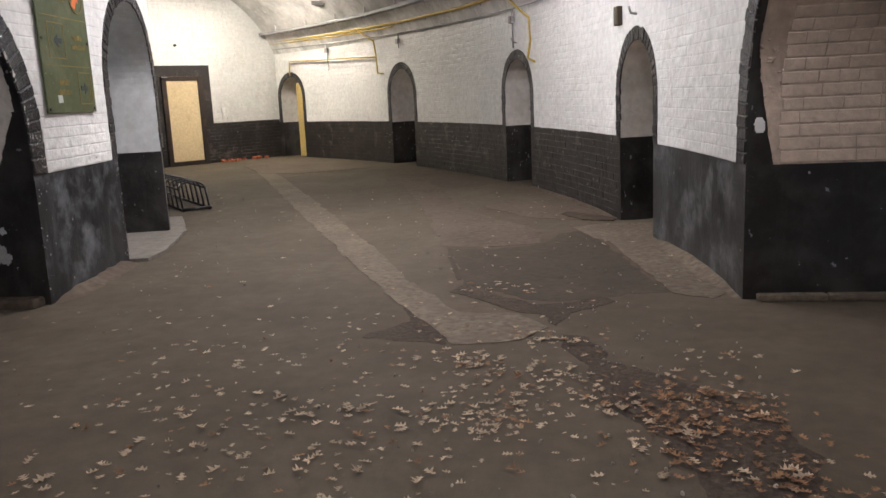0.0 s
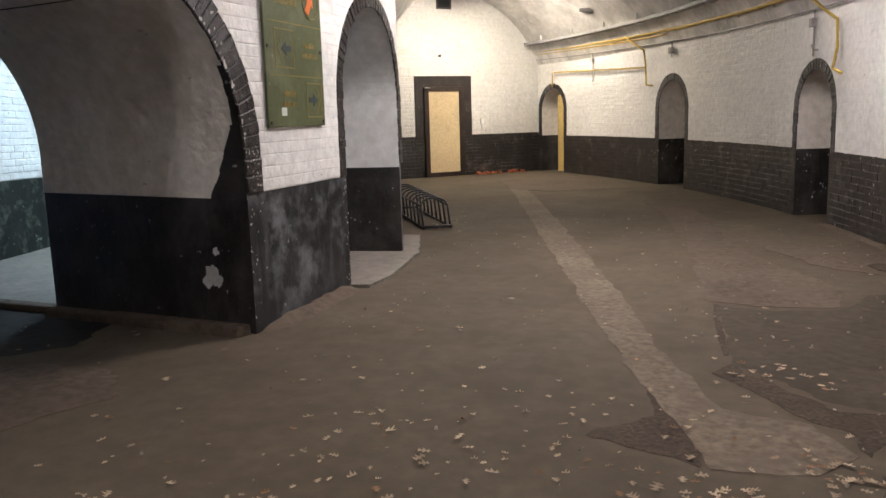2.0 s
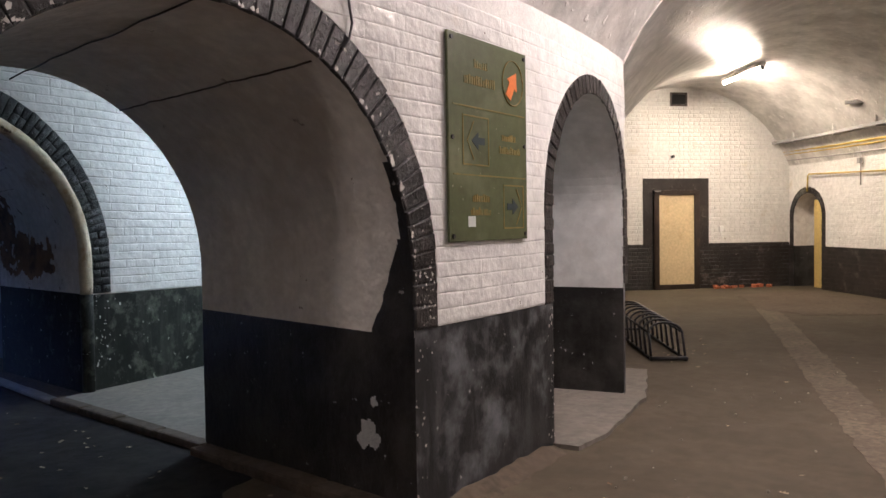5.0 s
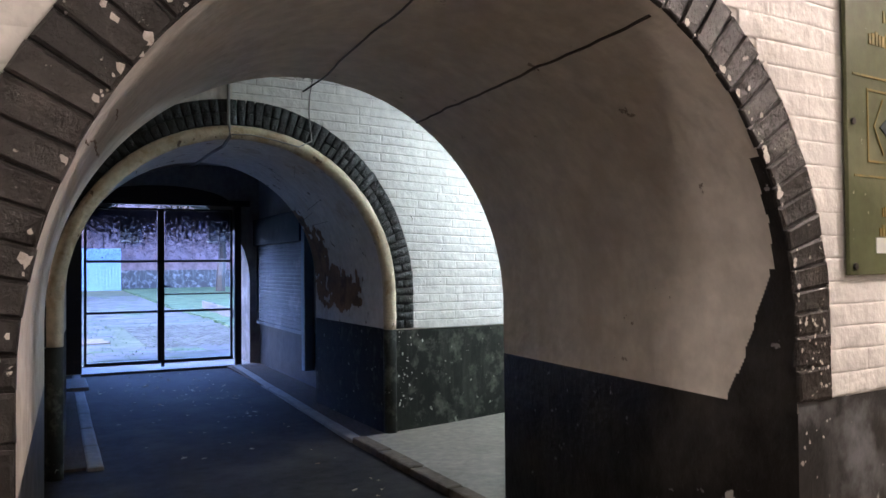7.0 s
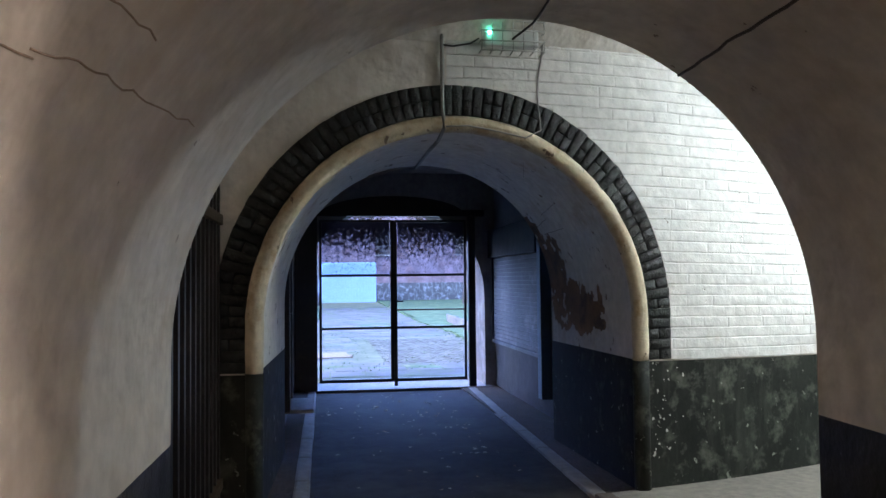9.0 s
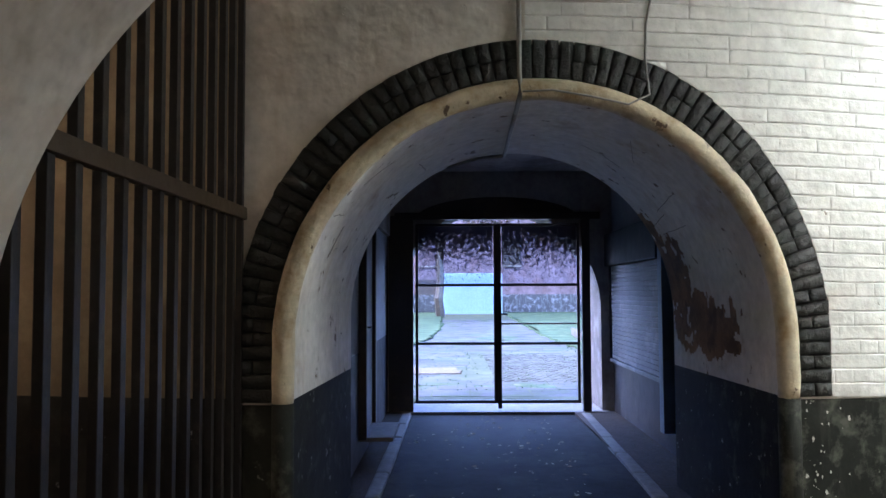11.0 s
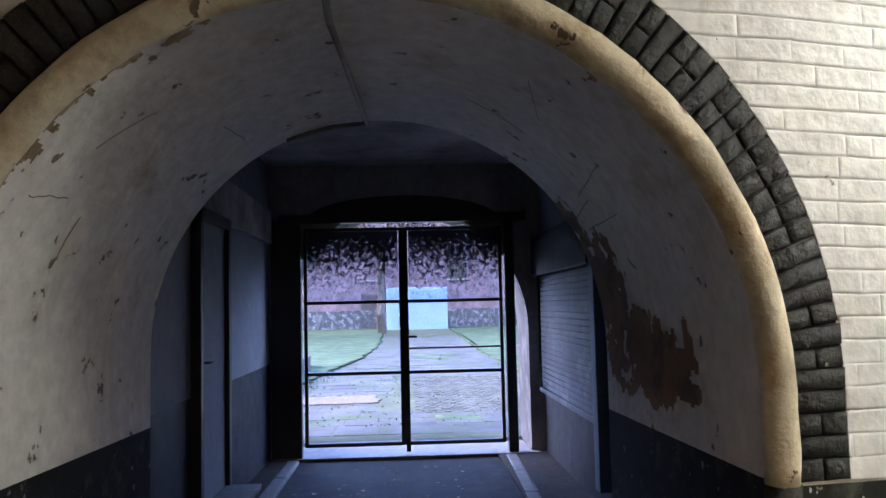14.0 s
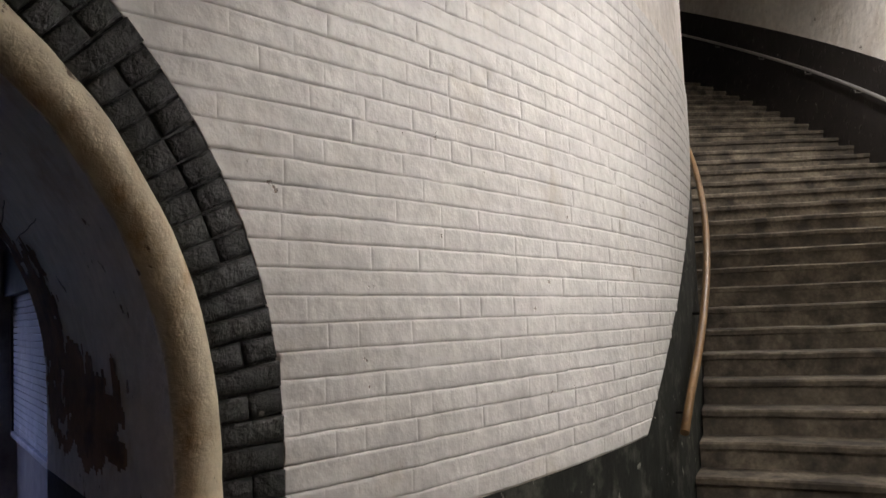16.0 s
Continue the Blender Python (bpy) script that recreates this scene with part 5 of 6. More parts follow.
for k in range(18):
    a = BACK - 2.0 - k * 3.85
    b = bmesh.new()
    p = polar(19.83, a, 2.93)
    box(b, (-0.018, -0.012, 0.0), (0.018, 0.012, 0.24), m=pose(p.x, p.y, p.z, 0, 0, a))
    box(b, (-0.018, -0.012, 0.0), (0.20, 0.012, 0.02), m=pose(p.x, p.y, p.z, 0, 0, a))
    part("hanger", b, plain("pale_bracket", (0.66, 0.65, 0.62), 0.5), tray)
pipes = tagged(empty("gas_pipe"), label="yellow gas pipe running along the outer wall", category="pipe")
b = bmesh.new()
tube(b, arc_pts(20.08, lambda a: 2.80 - 0.0035 * (53 - a) + 0.004 * math.sin(a), 21.3, BACK), 0.028, 10)
part("main_pipe", b, YELLOW_PAINT, pipes)
b = bmesh.new()
tube(b, arc_pts(20.10, lambda a: 2.74 - 0.0035 * (53 - a), 38, BACK, 30), 0.017, 8)
part("upper_branch", b, YELLOW_PAINT, pipes)
b = bmesh.new()
tube(b, [polar(20.06, 42.3, 2.79), polar(20.08, 41.4, 2.62), polar(20.10, 40.4, 2.48), polar(20.12, 40.3, 2.2), polar(20.12, 40.2, 1.84), polar(20.12, 39.5, 1.82)], 0.017, 8)
part("drop_pipe", b, YELLOW_PAINT, pipes)
b = bmesh.new()
tube(b, arc_pts(20.12, lambda a: 2.16 + 0.012 * (a - 40), 40.3, 51.1, 14) + [polar(20.12, 51.2, 2.26), polar(20.12, 51.25, 1.95)], 0.016, 8)
part("lower_branch", b, YELLOW_PAINT, pipes)
b = bmesh.new()
tube(b, [polar(20.06, 24.3, 2.70), polar(20.10, 23.0, 2.45), polar(20.12, 22.0, 2.30), polar(20.12, 21.9, 2.0), polar(20.12, 22.2, 1.78), polar(20.12, 21.5, 1.72)], 0.017, 8)
part("drop_pipe", b, YELLOW_PAINT, pipes)
for k in range(9):
    a = 24 + k * 3.3
    bar("pipe_clip", (-0.012, -0.05, -0.05), (0.012, 0.04, 0.05), STEEL_GREY, pipes).matrix_basis = Matrix.Translation(polar(20.14, a, 2.80 - 0.0035 * (53 - a))) @ pose(0, 0, 0, 0, 0, a + 90)
old = tagged(empty("old_conduit"), label="thin grey conduit along the white wall", category="conduit")
b = bmesh.new()
tube(b, arc_pts(20.15, lambda a: 2.62 - 0.0045 * (53 - a), 17, BACK), 0.012, 8)
part("conduit_run", b, STEEL_GREY, old)
for a, z0, z1 in ((46.5, 2.6, 2.0), (37.6, 2.56, 2.28), (24.05, 2.5, 1.95)):
    b = bmesh.new()
    tube(b, [polar(20.15, a, z0), polar(20.15, a, z1)], 0.012, 8)
    part("conduit_drop", b, STEEL_GREY, old)
    bar("junction_box", (-0.05, -0.03, -0.05), (0.05, 0.03, 0.05), STEEL_GREY, old, "", 0.008).matrix_basis = Matrix.Translation(polar(20.13, a, z0 - 0.16)) @ pose(0, 0, 0, 0, 0, a + 90)
bell = tagged(empty("wall_socket", Matrix.Translation(polar(20.17, 13.5, 2.02)) @ pose(0, 0, 0, 0, 0, 103.5)), label="small brown junction box on the white wall", category="socket")
bar("box_body", (-0.06, -0.03, -0.09), (0.06, 0.03, 0.09), STEEL_BROWN, bell, "", 0.01)
for a, z in ((12.1, 2.0), (24.0, 2.03)):
    hk = tagged(empty("lamp_hook", Matrix.Translation(polar(20.16, a, z)) @ pose(0, 0, 0, 0, 0, a + 90)), label="small grey hook above the niche arch", category="hook")
    b = bmesh.new()
    tube(b, [(0, 0.04, 0.06), (0, 0.02, 0.0), (0, -0.04, -0.01), (0, -0.05, -0.06)], 0.012, 8)
    part("hook_arm", b, STEEL_GREY, hk)

# ---------- ceiling lamps, with added fill tubes ---


def tube_lamp(r, deg, z, color=WARM, glow=14):
    lamp = tagged(empty("fluorescent_or_fill_lamp", Matrix.Translation(polar(r, deg, z)) @ pose(0, 0, 0, 0, 0, deg)), label="bare fluorescent tube lamp, original or added for fill", category="lamp")
    bar("housing", (-0.05, -0.80, 0.03), (0.05, 0.80, 0.10), plain("lamp_housing", (0.75, 0.74, 0.7), 0.4), lamp, "", 0.008)
    b = bmesh.new()
    tube(b, [(0, -0.74, 0), (0, 0.74, 0)], 0.02, 12)
    part("tube", b, plain("lit_tube", (1, 0.95, 0.85), 0.3, 0, glow, color), lamp, "lit white tube")
    for y in (-0.76, 0.76):
        bar("end_cap", (-0.03, y - 0.02, -0.03), (0.03, y + 0.02, 0.05), plain("cap_grey", (0.3, 0.3, 0.3), 0.5), lamp)
    return lamp


tube_lamp(18.0, 46.8, 3.97, (1.0, 0.77, 0.50), 30)
tube_lamp(17.5, 14.0, 3.98, WARM, 28)
# Housing for the added wall fill over the wide arch.
wl = tube_lamp(17.9, -17.0, 3.97, WARM, 8)
wl.matrix_basis = Matrix.Translation(polar(19.42, 0.5, 2.99)) @ pose(0, 0, 0, 0, 32, 0.5)
# Housing for the unseen tube added in the south of the hall.
tube_lamp(17.9, -17.0, 3.97, WARM, 16)
tube_lamp(12.7, 21.0, 3.21, COOL)
tube_lamp(12.3, 44.0, 3.28 + stair_lift(44), COOL)
# Fixture given to the added corridor fill.
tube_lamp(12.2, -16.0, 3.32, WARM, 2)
sm = tagged(empty("bulkhead_lamp", Matrix.Translation(polar(19.60, 44.2, 3.33))), label="small unlit bulkhead lamp under the vault", category="lamp")
b = bmesh.new()
box(b, (-0.16, -0.10, 0), (0.16, 0.10, 0.08), bevel=0.02)
part("housing", b, STEEL_GREY, sm)
b = bmesh.new()
bmesh.ops.create_uvsphere(b, u_segments=14, v_segments=8, radius=0.08, matrix=Matrix.Diagonal((1.4, 0.9, 0.6, 1)))
part("diffuser", b, plain("milk_glass", (0.75, 0.75, 0.72), 0.25), sm)

# ---------- signboard on the pier ----------
SIGN_A = (ang_at(R_IN, 5.72) + ang_at(R_IN, 6.515)) / 2
p = polar(R_IN, SIGN_A, 1.865)
sign = tagged(empty("signboard", pose(p.x, p.y, p.z, 0, 0, SIGN_A - 90 + 0.0)), label="faded olive green signboard with orange and yellow arrows", category="sign")
# local x runs to the viewer's left, so signs are drawn with x negated
SW, SH, SD = 0.405, 0.53, 0.026


def on_sign(name, lo, hi, mat, label="", d=0.0):
    """Bars on the board's face; u to the viewer's right, v up."""
    b = bmesh.new()
    box(b, (-hi[0], SD + d, lo[1]), (-lo[0], SD + d + 0.003, hi[1]))
    return part(name, b, mat, sign, label)


b = bmesh.new()
box(b, (-SW, 0.010, -SH), (SW, SD, SH), bevel=0.003)
part("board", b, BOARD_GREEN, sign)
for v in (0.168, -0.185):
    on_sign("divider_line", (-0.37, v - 0.004), (0.38, v + 0.004), LINE_YELLOW)


def sign_frame(u0, u1, v0, v1, w=0.008):
    for lo, hi in (((u0, v0), (u1, v0 + w)), ((u0, v1 - w), (u1, v1)), ((u0, v0 + w), (u0 + w, v1 - w)), ((u1 - w, v0 + w), (u1, v1 - w))):
        on_sign("frame_line", lo, hi, LINE_YELLOW)


def sign_poly(name, pts, mat, label="", d=0.0):
    b = bmesh.new()
    f = b.faces.new([b.verts.new((-u, SD + 0.0012 + d, v)) for u, v in pts])
    r = bmesh.ops.extrude_face_region(b, geom=[f])
    for g in r["geom"]:
        if isinstance(g, bmesh.types.BMVert):
            g.co.y += 0.0025
    bmesh.ops.recalc_face_normals(b, faces=b.faces)
    return part(name, b, mat, sign, label)


def arrow(cu, cv, size, turn, mat, w=0.30, name="arrow"):
    base = [(-1, w * 0.5), (-0.15, w * 0.5), (-0.15, 0.62), (0.75, 0), (-0.15, -0.62), (-0.15, -w * 0.5), (-1, -w * 0.5)]
    c, s = math.cos(radians(turn)), math.sin(radians(turn))
    return sign_poly(name, [(cu + size * (x * c - y * s), cv + size * (x * s + y * c)) for x, y in base], mat)


sign_frame(-0.28, -0.02, -0.135, 0.125)
sign_frame(0.13, 0.36, -0.47, -0.225)
b = bmesh.new()
tube(b, [(-(0.245 + 0.115 * math.cos(t / 40 * math.tau)), SD + 0.003, 0.345 + 0.125 * math.sin(t / 40 * math.tau)) for t in range(40)], 0.004, 6, closed=True)
part("circle_line", b, LINE_YELLOW, sign)
arrow(0.245, 0.345, 0.098, 58, ARROW_ORANGE, 0.62)
arrow(-0.14, -0.005, 0.075, 180, ARROW_DARK, 0.5)
arrow(0.24, -0.347, 0.072, 0, ARROW_DARK, 0.5)
for (uu, vv), sgn in (((-0.14, -0.005), -1), ((0.24, -0.347), 1)):
    for q in (-1, 1):
        sign_poly("chevron_line", [(uu + sgn * 0.10, vv), (uu + sgn * 0.092, vv), (uu + sgn * 0.03, vv + q * 0.10), (uu + sgn * 0.038, vv + q * 0.10)], LINE_YELLOW)
for u0, u1, v0, h in ((-0.16, -0.03, 0.375, 0.045), (-0.26, 0.05, 0.285, 0.050), (0.12, 0.27, 0.015, 0.042), (0.09, 0.32, -0.055, 0.042), (-0.19, -0.02, -0.325, 0.042), (-0.21, -0.01, -0.395, 0.042)):
    # letter-sized strokes of worn, unreadable writing
    u = u0
    while u < u1:
        w = rng.uniform(0.010, 0.020)
        on_sign("letter_bar", (u, v0), (min(u1, u + w), v0 + h * rng.uniform(0.65, 1.0)), LINE_YELLOW)
        u += w + rng.uniform(0.004, 0.008)
on_sign("paper_scrap", (-0.235, -0.455), (-0.165, -0.40), plain("pale_scrap", (0.6, 0.63, 0.6), 0.7))
for u in (-0.375, 0.375):
    for v in (-0.50, 0.0, 0.50):
        b = bmesh.new()
        tube(b, [(-u, SD, v), (-u, SD + 0.008, v)], 0.012, 8)
        part("bolt", b, STEEL_BLACK, sign)
wire = tagged(empty("wall_wire"), label="thin dark wire dangling on the white pier", category="wire")
b = bmesh.new()
tube(b, [polar(R_IN + 0.02, ang_at(R_IN, y), z) for y, z in ((5.02, 2.56), (5.03, 2.4), (5.05, 2.3), (5.03, 2.22), (4.98, 2.18))], 0.006, 6)
part("wire_run", b, STEEL_BLACK, wire)

# ---------- bicycle rack ----------
d = Vector((-1.42, 1.75, 0)).normalized()
rack = tagged(empty("bicycle_rack", pose(-4.07, 10.22, 0, 0, 0, math.degrees(math.atan2(d.y, d.x)))), label="black tubular steel bicycle rack with slanting hoops", category="bicycle rack")
for sy in (-0.17, 0.17):
    b = bmesh.new()
    tube(b, [(0, sy, 0.016), (2.25, sy, 0.016)], 0.016, 8)
    part("base_rail", b, STEEL_BLACK, rack)
for k in range(9):
    b = bmesh.new()
    x = 0.02 + k * 0.27
    pts = [(x, -0.17, 0.02), (x + 0.13, -0.17, 0.27)]
    pts += [(x + 0.13 + 0.05 * math.sin(t), -0.17 + 0.17 * (1 - math.cos(t)), 0.27 + 0.10 * math.sin(t)) for t in (0.4, 0.8, 1.2, 1.57, 1.94, 2.34, 2.74)]
    pts += [(x + 0.13, 0.17, 0.27), (x, 0.17, 0.02)]
    tube(b, pts, 0.013, 8)
    part("hoop", b, STEEL_BLACK, rack)
for k in range(2):
    b = bmesh.new()
    tube(b, [(0.0 + k * 2.25, -0.19, 0.03), (0.0 + k * 2.25, 0.19, 0.03)], 0.02, 8)
    part("cross_rail", b, STEEL_BLACK, rack)
for sy in (-0.17, 0.17):
    b = bmesh.new()
    tube(b, [(0.14, sy, 0.275), (2.32, sy, 0.275)], 0.011, 8)
    part("side_rail", b, STEEL_BLACK, rack)

# ---------- courtyard ----------
GRASS = material("court_grass", (0.055, 0.088, 0.045), 0.9, 0.5, 1.2, stain=(0.15, 0.15, 0.08), stain_scale=3, bump=1.0, bump_scale=30, spec=0.08)
COBBLE = material("court_cobble", (0.085, 0.088, 0.075), 0.9, 0.35, 2, stain=(0.060, 0.075, 0.035), stain_scale=4, bump=0.5, island=0.35, spec=0.08)
FLAG = material("court_flagstone", (0.085, 0.087, 0.085), 0.85, 0.4, 1.2, stain=(0.048, 0.068, 0.028), stain_scale=1.1, stain_cut=(0.48, 0.66), bump=0.6, island=0.2, spec=0.08)
PAVE = material("court_paving", (0.065, 0.075, 0.045), 0.9, 0.3, 0.8, stain=(0.09, 0.10, 0.06), stain_scale=1.2, stain_cut=(0.5, 0.7), bump=0.4, spec=0.08)
RED_WALL = material("court_red_brick", (0.17, 0.12, 0.125), 0.85, 0.25, 1.0, stain=(0.16, 0.09, 0.08), stain_scale=0.6, bump=0.5, brick=(0.23, 0.078))
BLUE_DOOR = material("pale_blue_garage_door", (0.19, 0.29, 0.44), 0.5, 0.1, 0.8, bump=0.2)
bm = bmesh.new()
for x0, x1, y0, y1 in ((-14.3, -700, -700, 700),):
    nn = 10
    for i in range(nn):
        xa, xb = x0 - (x0 - x1) * (i / nn) ** 2, x0 - (x0 - x1) * ((i + 1) / nn) ** 2
        quad(bm, [(xa, y0, -0.067), (xa, y1, -0.067), (xb, y1, -0.067), (xb, y0, -0.067)])
tagged(link("ground", bm, PAVE), kind="structure")
bm = bmesh.new()
box(bm, (-14.55, 3.4, -0.20), (-13.50, 6.15, -0.10), bevel=0.01)
tagged(link("threshold", bm, CONCRETE), kind="structure")
grass_l = floor_patch("lawn", [(-24, 2.9), (-29, 3.5), (-36, 3.7), (-45, 3.6), (-61, 3.4), (-61, -30), (-22, -30), (-18.5, 1.2), (-20.0, 2.7)], -0.03, GRASS, "patchy green lawn beside the paved path", 0.15, 71, 0.04)
grass_r = floor_patch("lawn", [(-24, 7.4), (-30, 7.2), (-45, 7.5), (-61, 7.8), (-61, 40), (-22, 40), (-18.5, 10), (-20.5, 7.2)], -0.03, GRASS, "patchy green lawn beside the paved path", 0.15, 72, 0.04)
floor_patch("moss_patch", [(-16.2, 3.3), (-16.6, 4.5), (-16.3, 5.2), (-15.9, 6.6), (-15.6, 6.5), (-15.9, 4.5), (-15.8, 3.2)], -0.064, GRASS, "mossy weeds between the paving stones", 0.1, 73, 0.005)
floor_patch("moss_patch", [(-27, 5.4), (-29, 6.4), (-31, 6.0), (-29, 4.9)], -0.064, GRASS, "mossy weeds on the paved path", 0.2, 74, 0.005)
floor_patch("drain_slab", [(-17.7, 2.95), (-18.8, 3.05), (-18.9, 4.25), (-17.8, 4.35)], -0.045, CONCRETE_DIM, "pale wet concrete slab among the paving", 0.05, 75, 0.03)
cob = bmesh.new()
r2 = random.Random(4)
for i in range(34):
    for j in range(20):
        x, y = -16.6 - i * 0.17, 4.95 + j * 0.135 + (0.067 if i % 2 else 0)
        x += r2.uniform(-0.01, 0.01)
        b0, b1 = 0.078 + r2.uniform(-0.006, 0.004), 0.060 + r2.uniform(-0.005, 0.004)
        h = -0.056 + r2.uniform(-0.006, 0.006)
        lo = [cob.verts.new((x + sx * b0, y + sy * b1, -0.072)) for sx, sy in ((-1, -1), (1, -1), (1, 1), (-1, 1))]
        hi = [cob.verts.new((x + sx * b0 * 0.8, y + sy * b1 * 0.8, h)) for sx, sy in ((-1, -1), (1, -1), (1, 1), (-1, 1))]
        cob.faces.new(hi)
        for q in range(4):
            cob.faces.new((lo[q], lo[(q + 1) % 4], hi[(q + 1) % 4], hi[q]))
flags = bmesh.new()
x = -14.7
while x > -46:
    d = r2.uniform(0.55, 1.0)
    y = 2.8
    while y < 7.5:
        w = r2.uniform(0.5, 1.1)
        if not (-22.4 < x - d / 2 < -16.5 and y + w > 4.85 and y < 7.7):
            h = -0.063 + r2.uniform(-0.003, 0.003)
            c = [(x - 0.012, y + 0.012), (x - 0.012, y + w - 0.012), (x - d + 0.012, y + w - 0.012), (x - d + 0.012, y + 0.012)]
            hi = [flags.verts.new((a + r2.uniform(-0.012, 0.012), e + r2.uniform(-0.012, 0.012), h + r2.uniform(-0.002, 0.002))) for a, e in c]
            lo = [flags.verts.new((v.co.x, v.co.y, -0.075)) for v in hi]
            flags.faces.new(hi)
            for q in range(4):
                flags.faces.new((lo[q], lo[(q + 1) % 4], hi[(q + 1) % 4], hi[q]))
        y += w
    x -= d
tagged(link("flagstones", flags, FLAG), "worn grey flagstones with mossy joints", "paving", kind="stuff")
weeds = bmesh.new()
for k in range(2200):
    x, y = -15.3 - abs(r2.gauss(0, 6)), r2.choice((r2.uniform(2.8, 7.5), r2.gauss(2.9, 0.15), r2.gauss(7.3, 0.15)))
    hgt, a = r2.uniform(0.01, 0.035), r2.uniform(0, math.tau)
    u = Vector((math.cos(a), math.sin(a), 0)) * 0.012
    tip = Vector((x + r2.uniform(-0.03, 0.03), y + r2.uniform(-0.03, 0.03), -0.06 + hgt))
    weeds.faces.new([weeds.verts.new(Vector((x, y, -0.065)) - u), weeds.verts.new(Vector((x, y, -0.065)) + u), weeds.verts.new(tip)])
tagged(link("weeds", weeds, GRASS), "small green weeds growing in the joints", "weeds", kind="stuff")
tagged(link("cobbles", cob, COBBLE), "grey cobbles with moss in the joints", "paving", kind="stuff")
for i in range(5):
    b = bmesh.new()
    L = 1.15
    box(b, (-L / 2, -0.04, -0.05), (L / 2, 0.04, 0.30 + 0.05 * math.sin(i * 2.3)), bevel=0.015)
    ob = link("edging_board", b, material("weathered_edging", (0.055, 0.052, 0.052), 0.8, 0.3, 3, bump=0.5) if i == 0 else bpy.data.materials["weathered_edging"])
    ob.matrix_basis = pose(-20.6 - i * 1.2, 2.55 - i * 0.05, -0.05, rng.uniform(-6, 6), 0, rng.uniform(-4, 4))
    tagged(ob, "weathered grey edging board beside the lawn", "edging", "edging boards of the lawn")
for i in range(5):
    b = bmesh.new()
    box(b, (-0.6, -0.04, -0.05), (0.6, 0.04, 0.28 + 0.04 * math.sin(i * 3.1)), bevel=0.015)
    ob = link("edging_board", b, bpy.data.materials["weathered_edging"])
    ob.matrix_basis = pose(-24.6 - i * 1.25, 7.9 + i * 0.06, -0.05, rng.uniform(-6, 6), 0, rng.uniform(-4, 4))
    tagged(ob, "weathered grey edging board beside the lawn", "edging", "edging boards of the lawn")
hall = tagged(empty("court_building", pose(-62, 6, -0.07)), label="long red brick barracks with a dark base and arched openings", category="building")
bar("wall", (-6, -45, 0), (0, 45, 9.5), RED_WALL, hall)
bar("plinth", (0.0, -45, 0), (0.06, 45, 1.3), BLACK_RENDER, hall, "dark painted base")
bar("roof", (-7, -46, 9.5), (0.5, 46, 10.1), STEEL_BLACK, hall)
for y in (-33, -27, -21, -15, -9, -3.6, 2.5, 8.5, 14.5, 20.5, 26.5, 32.5):
    win = bar("window", (0.002, y - 0.65, 3.4 if y != -3.6 else 0.1), (0.05, y + 0.65, 5.4 if y != -3.6 else 2.4), DARK_FRAME, hall)
    bar("sill", (0.05, y - 0.75, 3.3), (0.12, y + 0.75, 3.4), CONCRETE, win)
box_ = tagged(empty("container", pose(-58, 5.6, -0.07)), label="pale blue steel container standing before the barracks", category="container")
bar("body", (-2.4, -2.0, 0), (0, 2.0, 2.75), BLUE_DOOR, box_, "", 0.03)
for k in range(20):
    bar("rib", (0.001, -1.9 + k * 0.2, 0.15), (0.04, -1.82 + k * 0.2, 2.6), BLUE_DOOR, box_)


def tree(x, y, h, spread, seed):
    """A trunk with limbs and a crown of many small leaves in uneven clumps."""
    r = random.Random(seed)
    t = tagged(empty("tree", pose(x, y, -0.07)), label="broad tree with dark reddish autumn foliage", category="tree")
    b = bmesh.new()

    def limb(p, q, r0, r1):
        pts = [p.lerp(q, k / 5) + Vector((r.uniform(-1, 1), r.uniform(-1, 1), 0)) * 0.06 * (q - p).length * (0.0 if k in (0, 5) else 0.5) for k in range(6)]
        rings = []
        for k, c in enumerate(pts):
            rad = r0 + (r1 - r0) * k / 5
            rings.append([b.verts.new(c + rad * Vector((math.cos(a * math.tau / 7), math.sin(a * math.tau / 7), 0))) for a in range(7)])
        for k in range(5):
            for a in range(7):
                b.faces.new((rings[k][a], rings[k][(a + 1) % 7], rings[k + 1][(a + 1) % 7], rings[k + 1][a]))

    limb(Vector((0, 0, 0)), Vector((0.2, 0.1, h * 0.5)), 0.30, 0.17)
    tips = []
    for k in range(14):
        a = r.uniform(0, math.tau)
        q = Vector((math.cos(a) * spread * r.uniform(0.3, 0.9), math.sin(a) * spread * r.uniform(0.3, 0.9), h * r.uniform(0.5, 0.98)))
        limb(Vector((0.15, 0.08, h * r.uniform(0.28, 0.5))), q, 0.10, 0.02)
        tips.append(q)
    part("trunk", b, DARK_FRAME, t)
    c = bmesh.new()
    for q in tips:
        for s in range(4):
            o = q + Vector((r.gauss(0, 1), r.gauss(0, 1), r.gauss(0, 0.7))) * spread * 0.22
            for g in range(110):
                p = o + Vector((r.gauss(0, 1), r.gauss(0, 1), r.gauss(0, 0.8))) * spread * 0.11
                u = Vector((r.uniform(-1, 1), r.uniform(-1, 1), r.uniform(-1, 1))).normalized() * 0.11
                w = u.cross(Vector((r.uniform(-1, 1), r.uniform(-1, 1), r.uniform(-1, 1)))).normalized() * 0.07
                c.faces.new([c.verts.new(p + u), c.verts.new(p + w), c.verts.new(p - u), c.verts.new(p - w)])
    part("crown", c, bpy.data.materials.get("tree_leaf") or material("tree_leaf", (0.10, 0.065, 0.045), 0.8, 0.4, 1.5, stain=(0.05, 0.05, 0.03), stain_scale=2, island=0.5, bump=0.1), t)


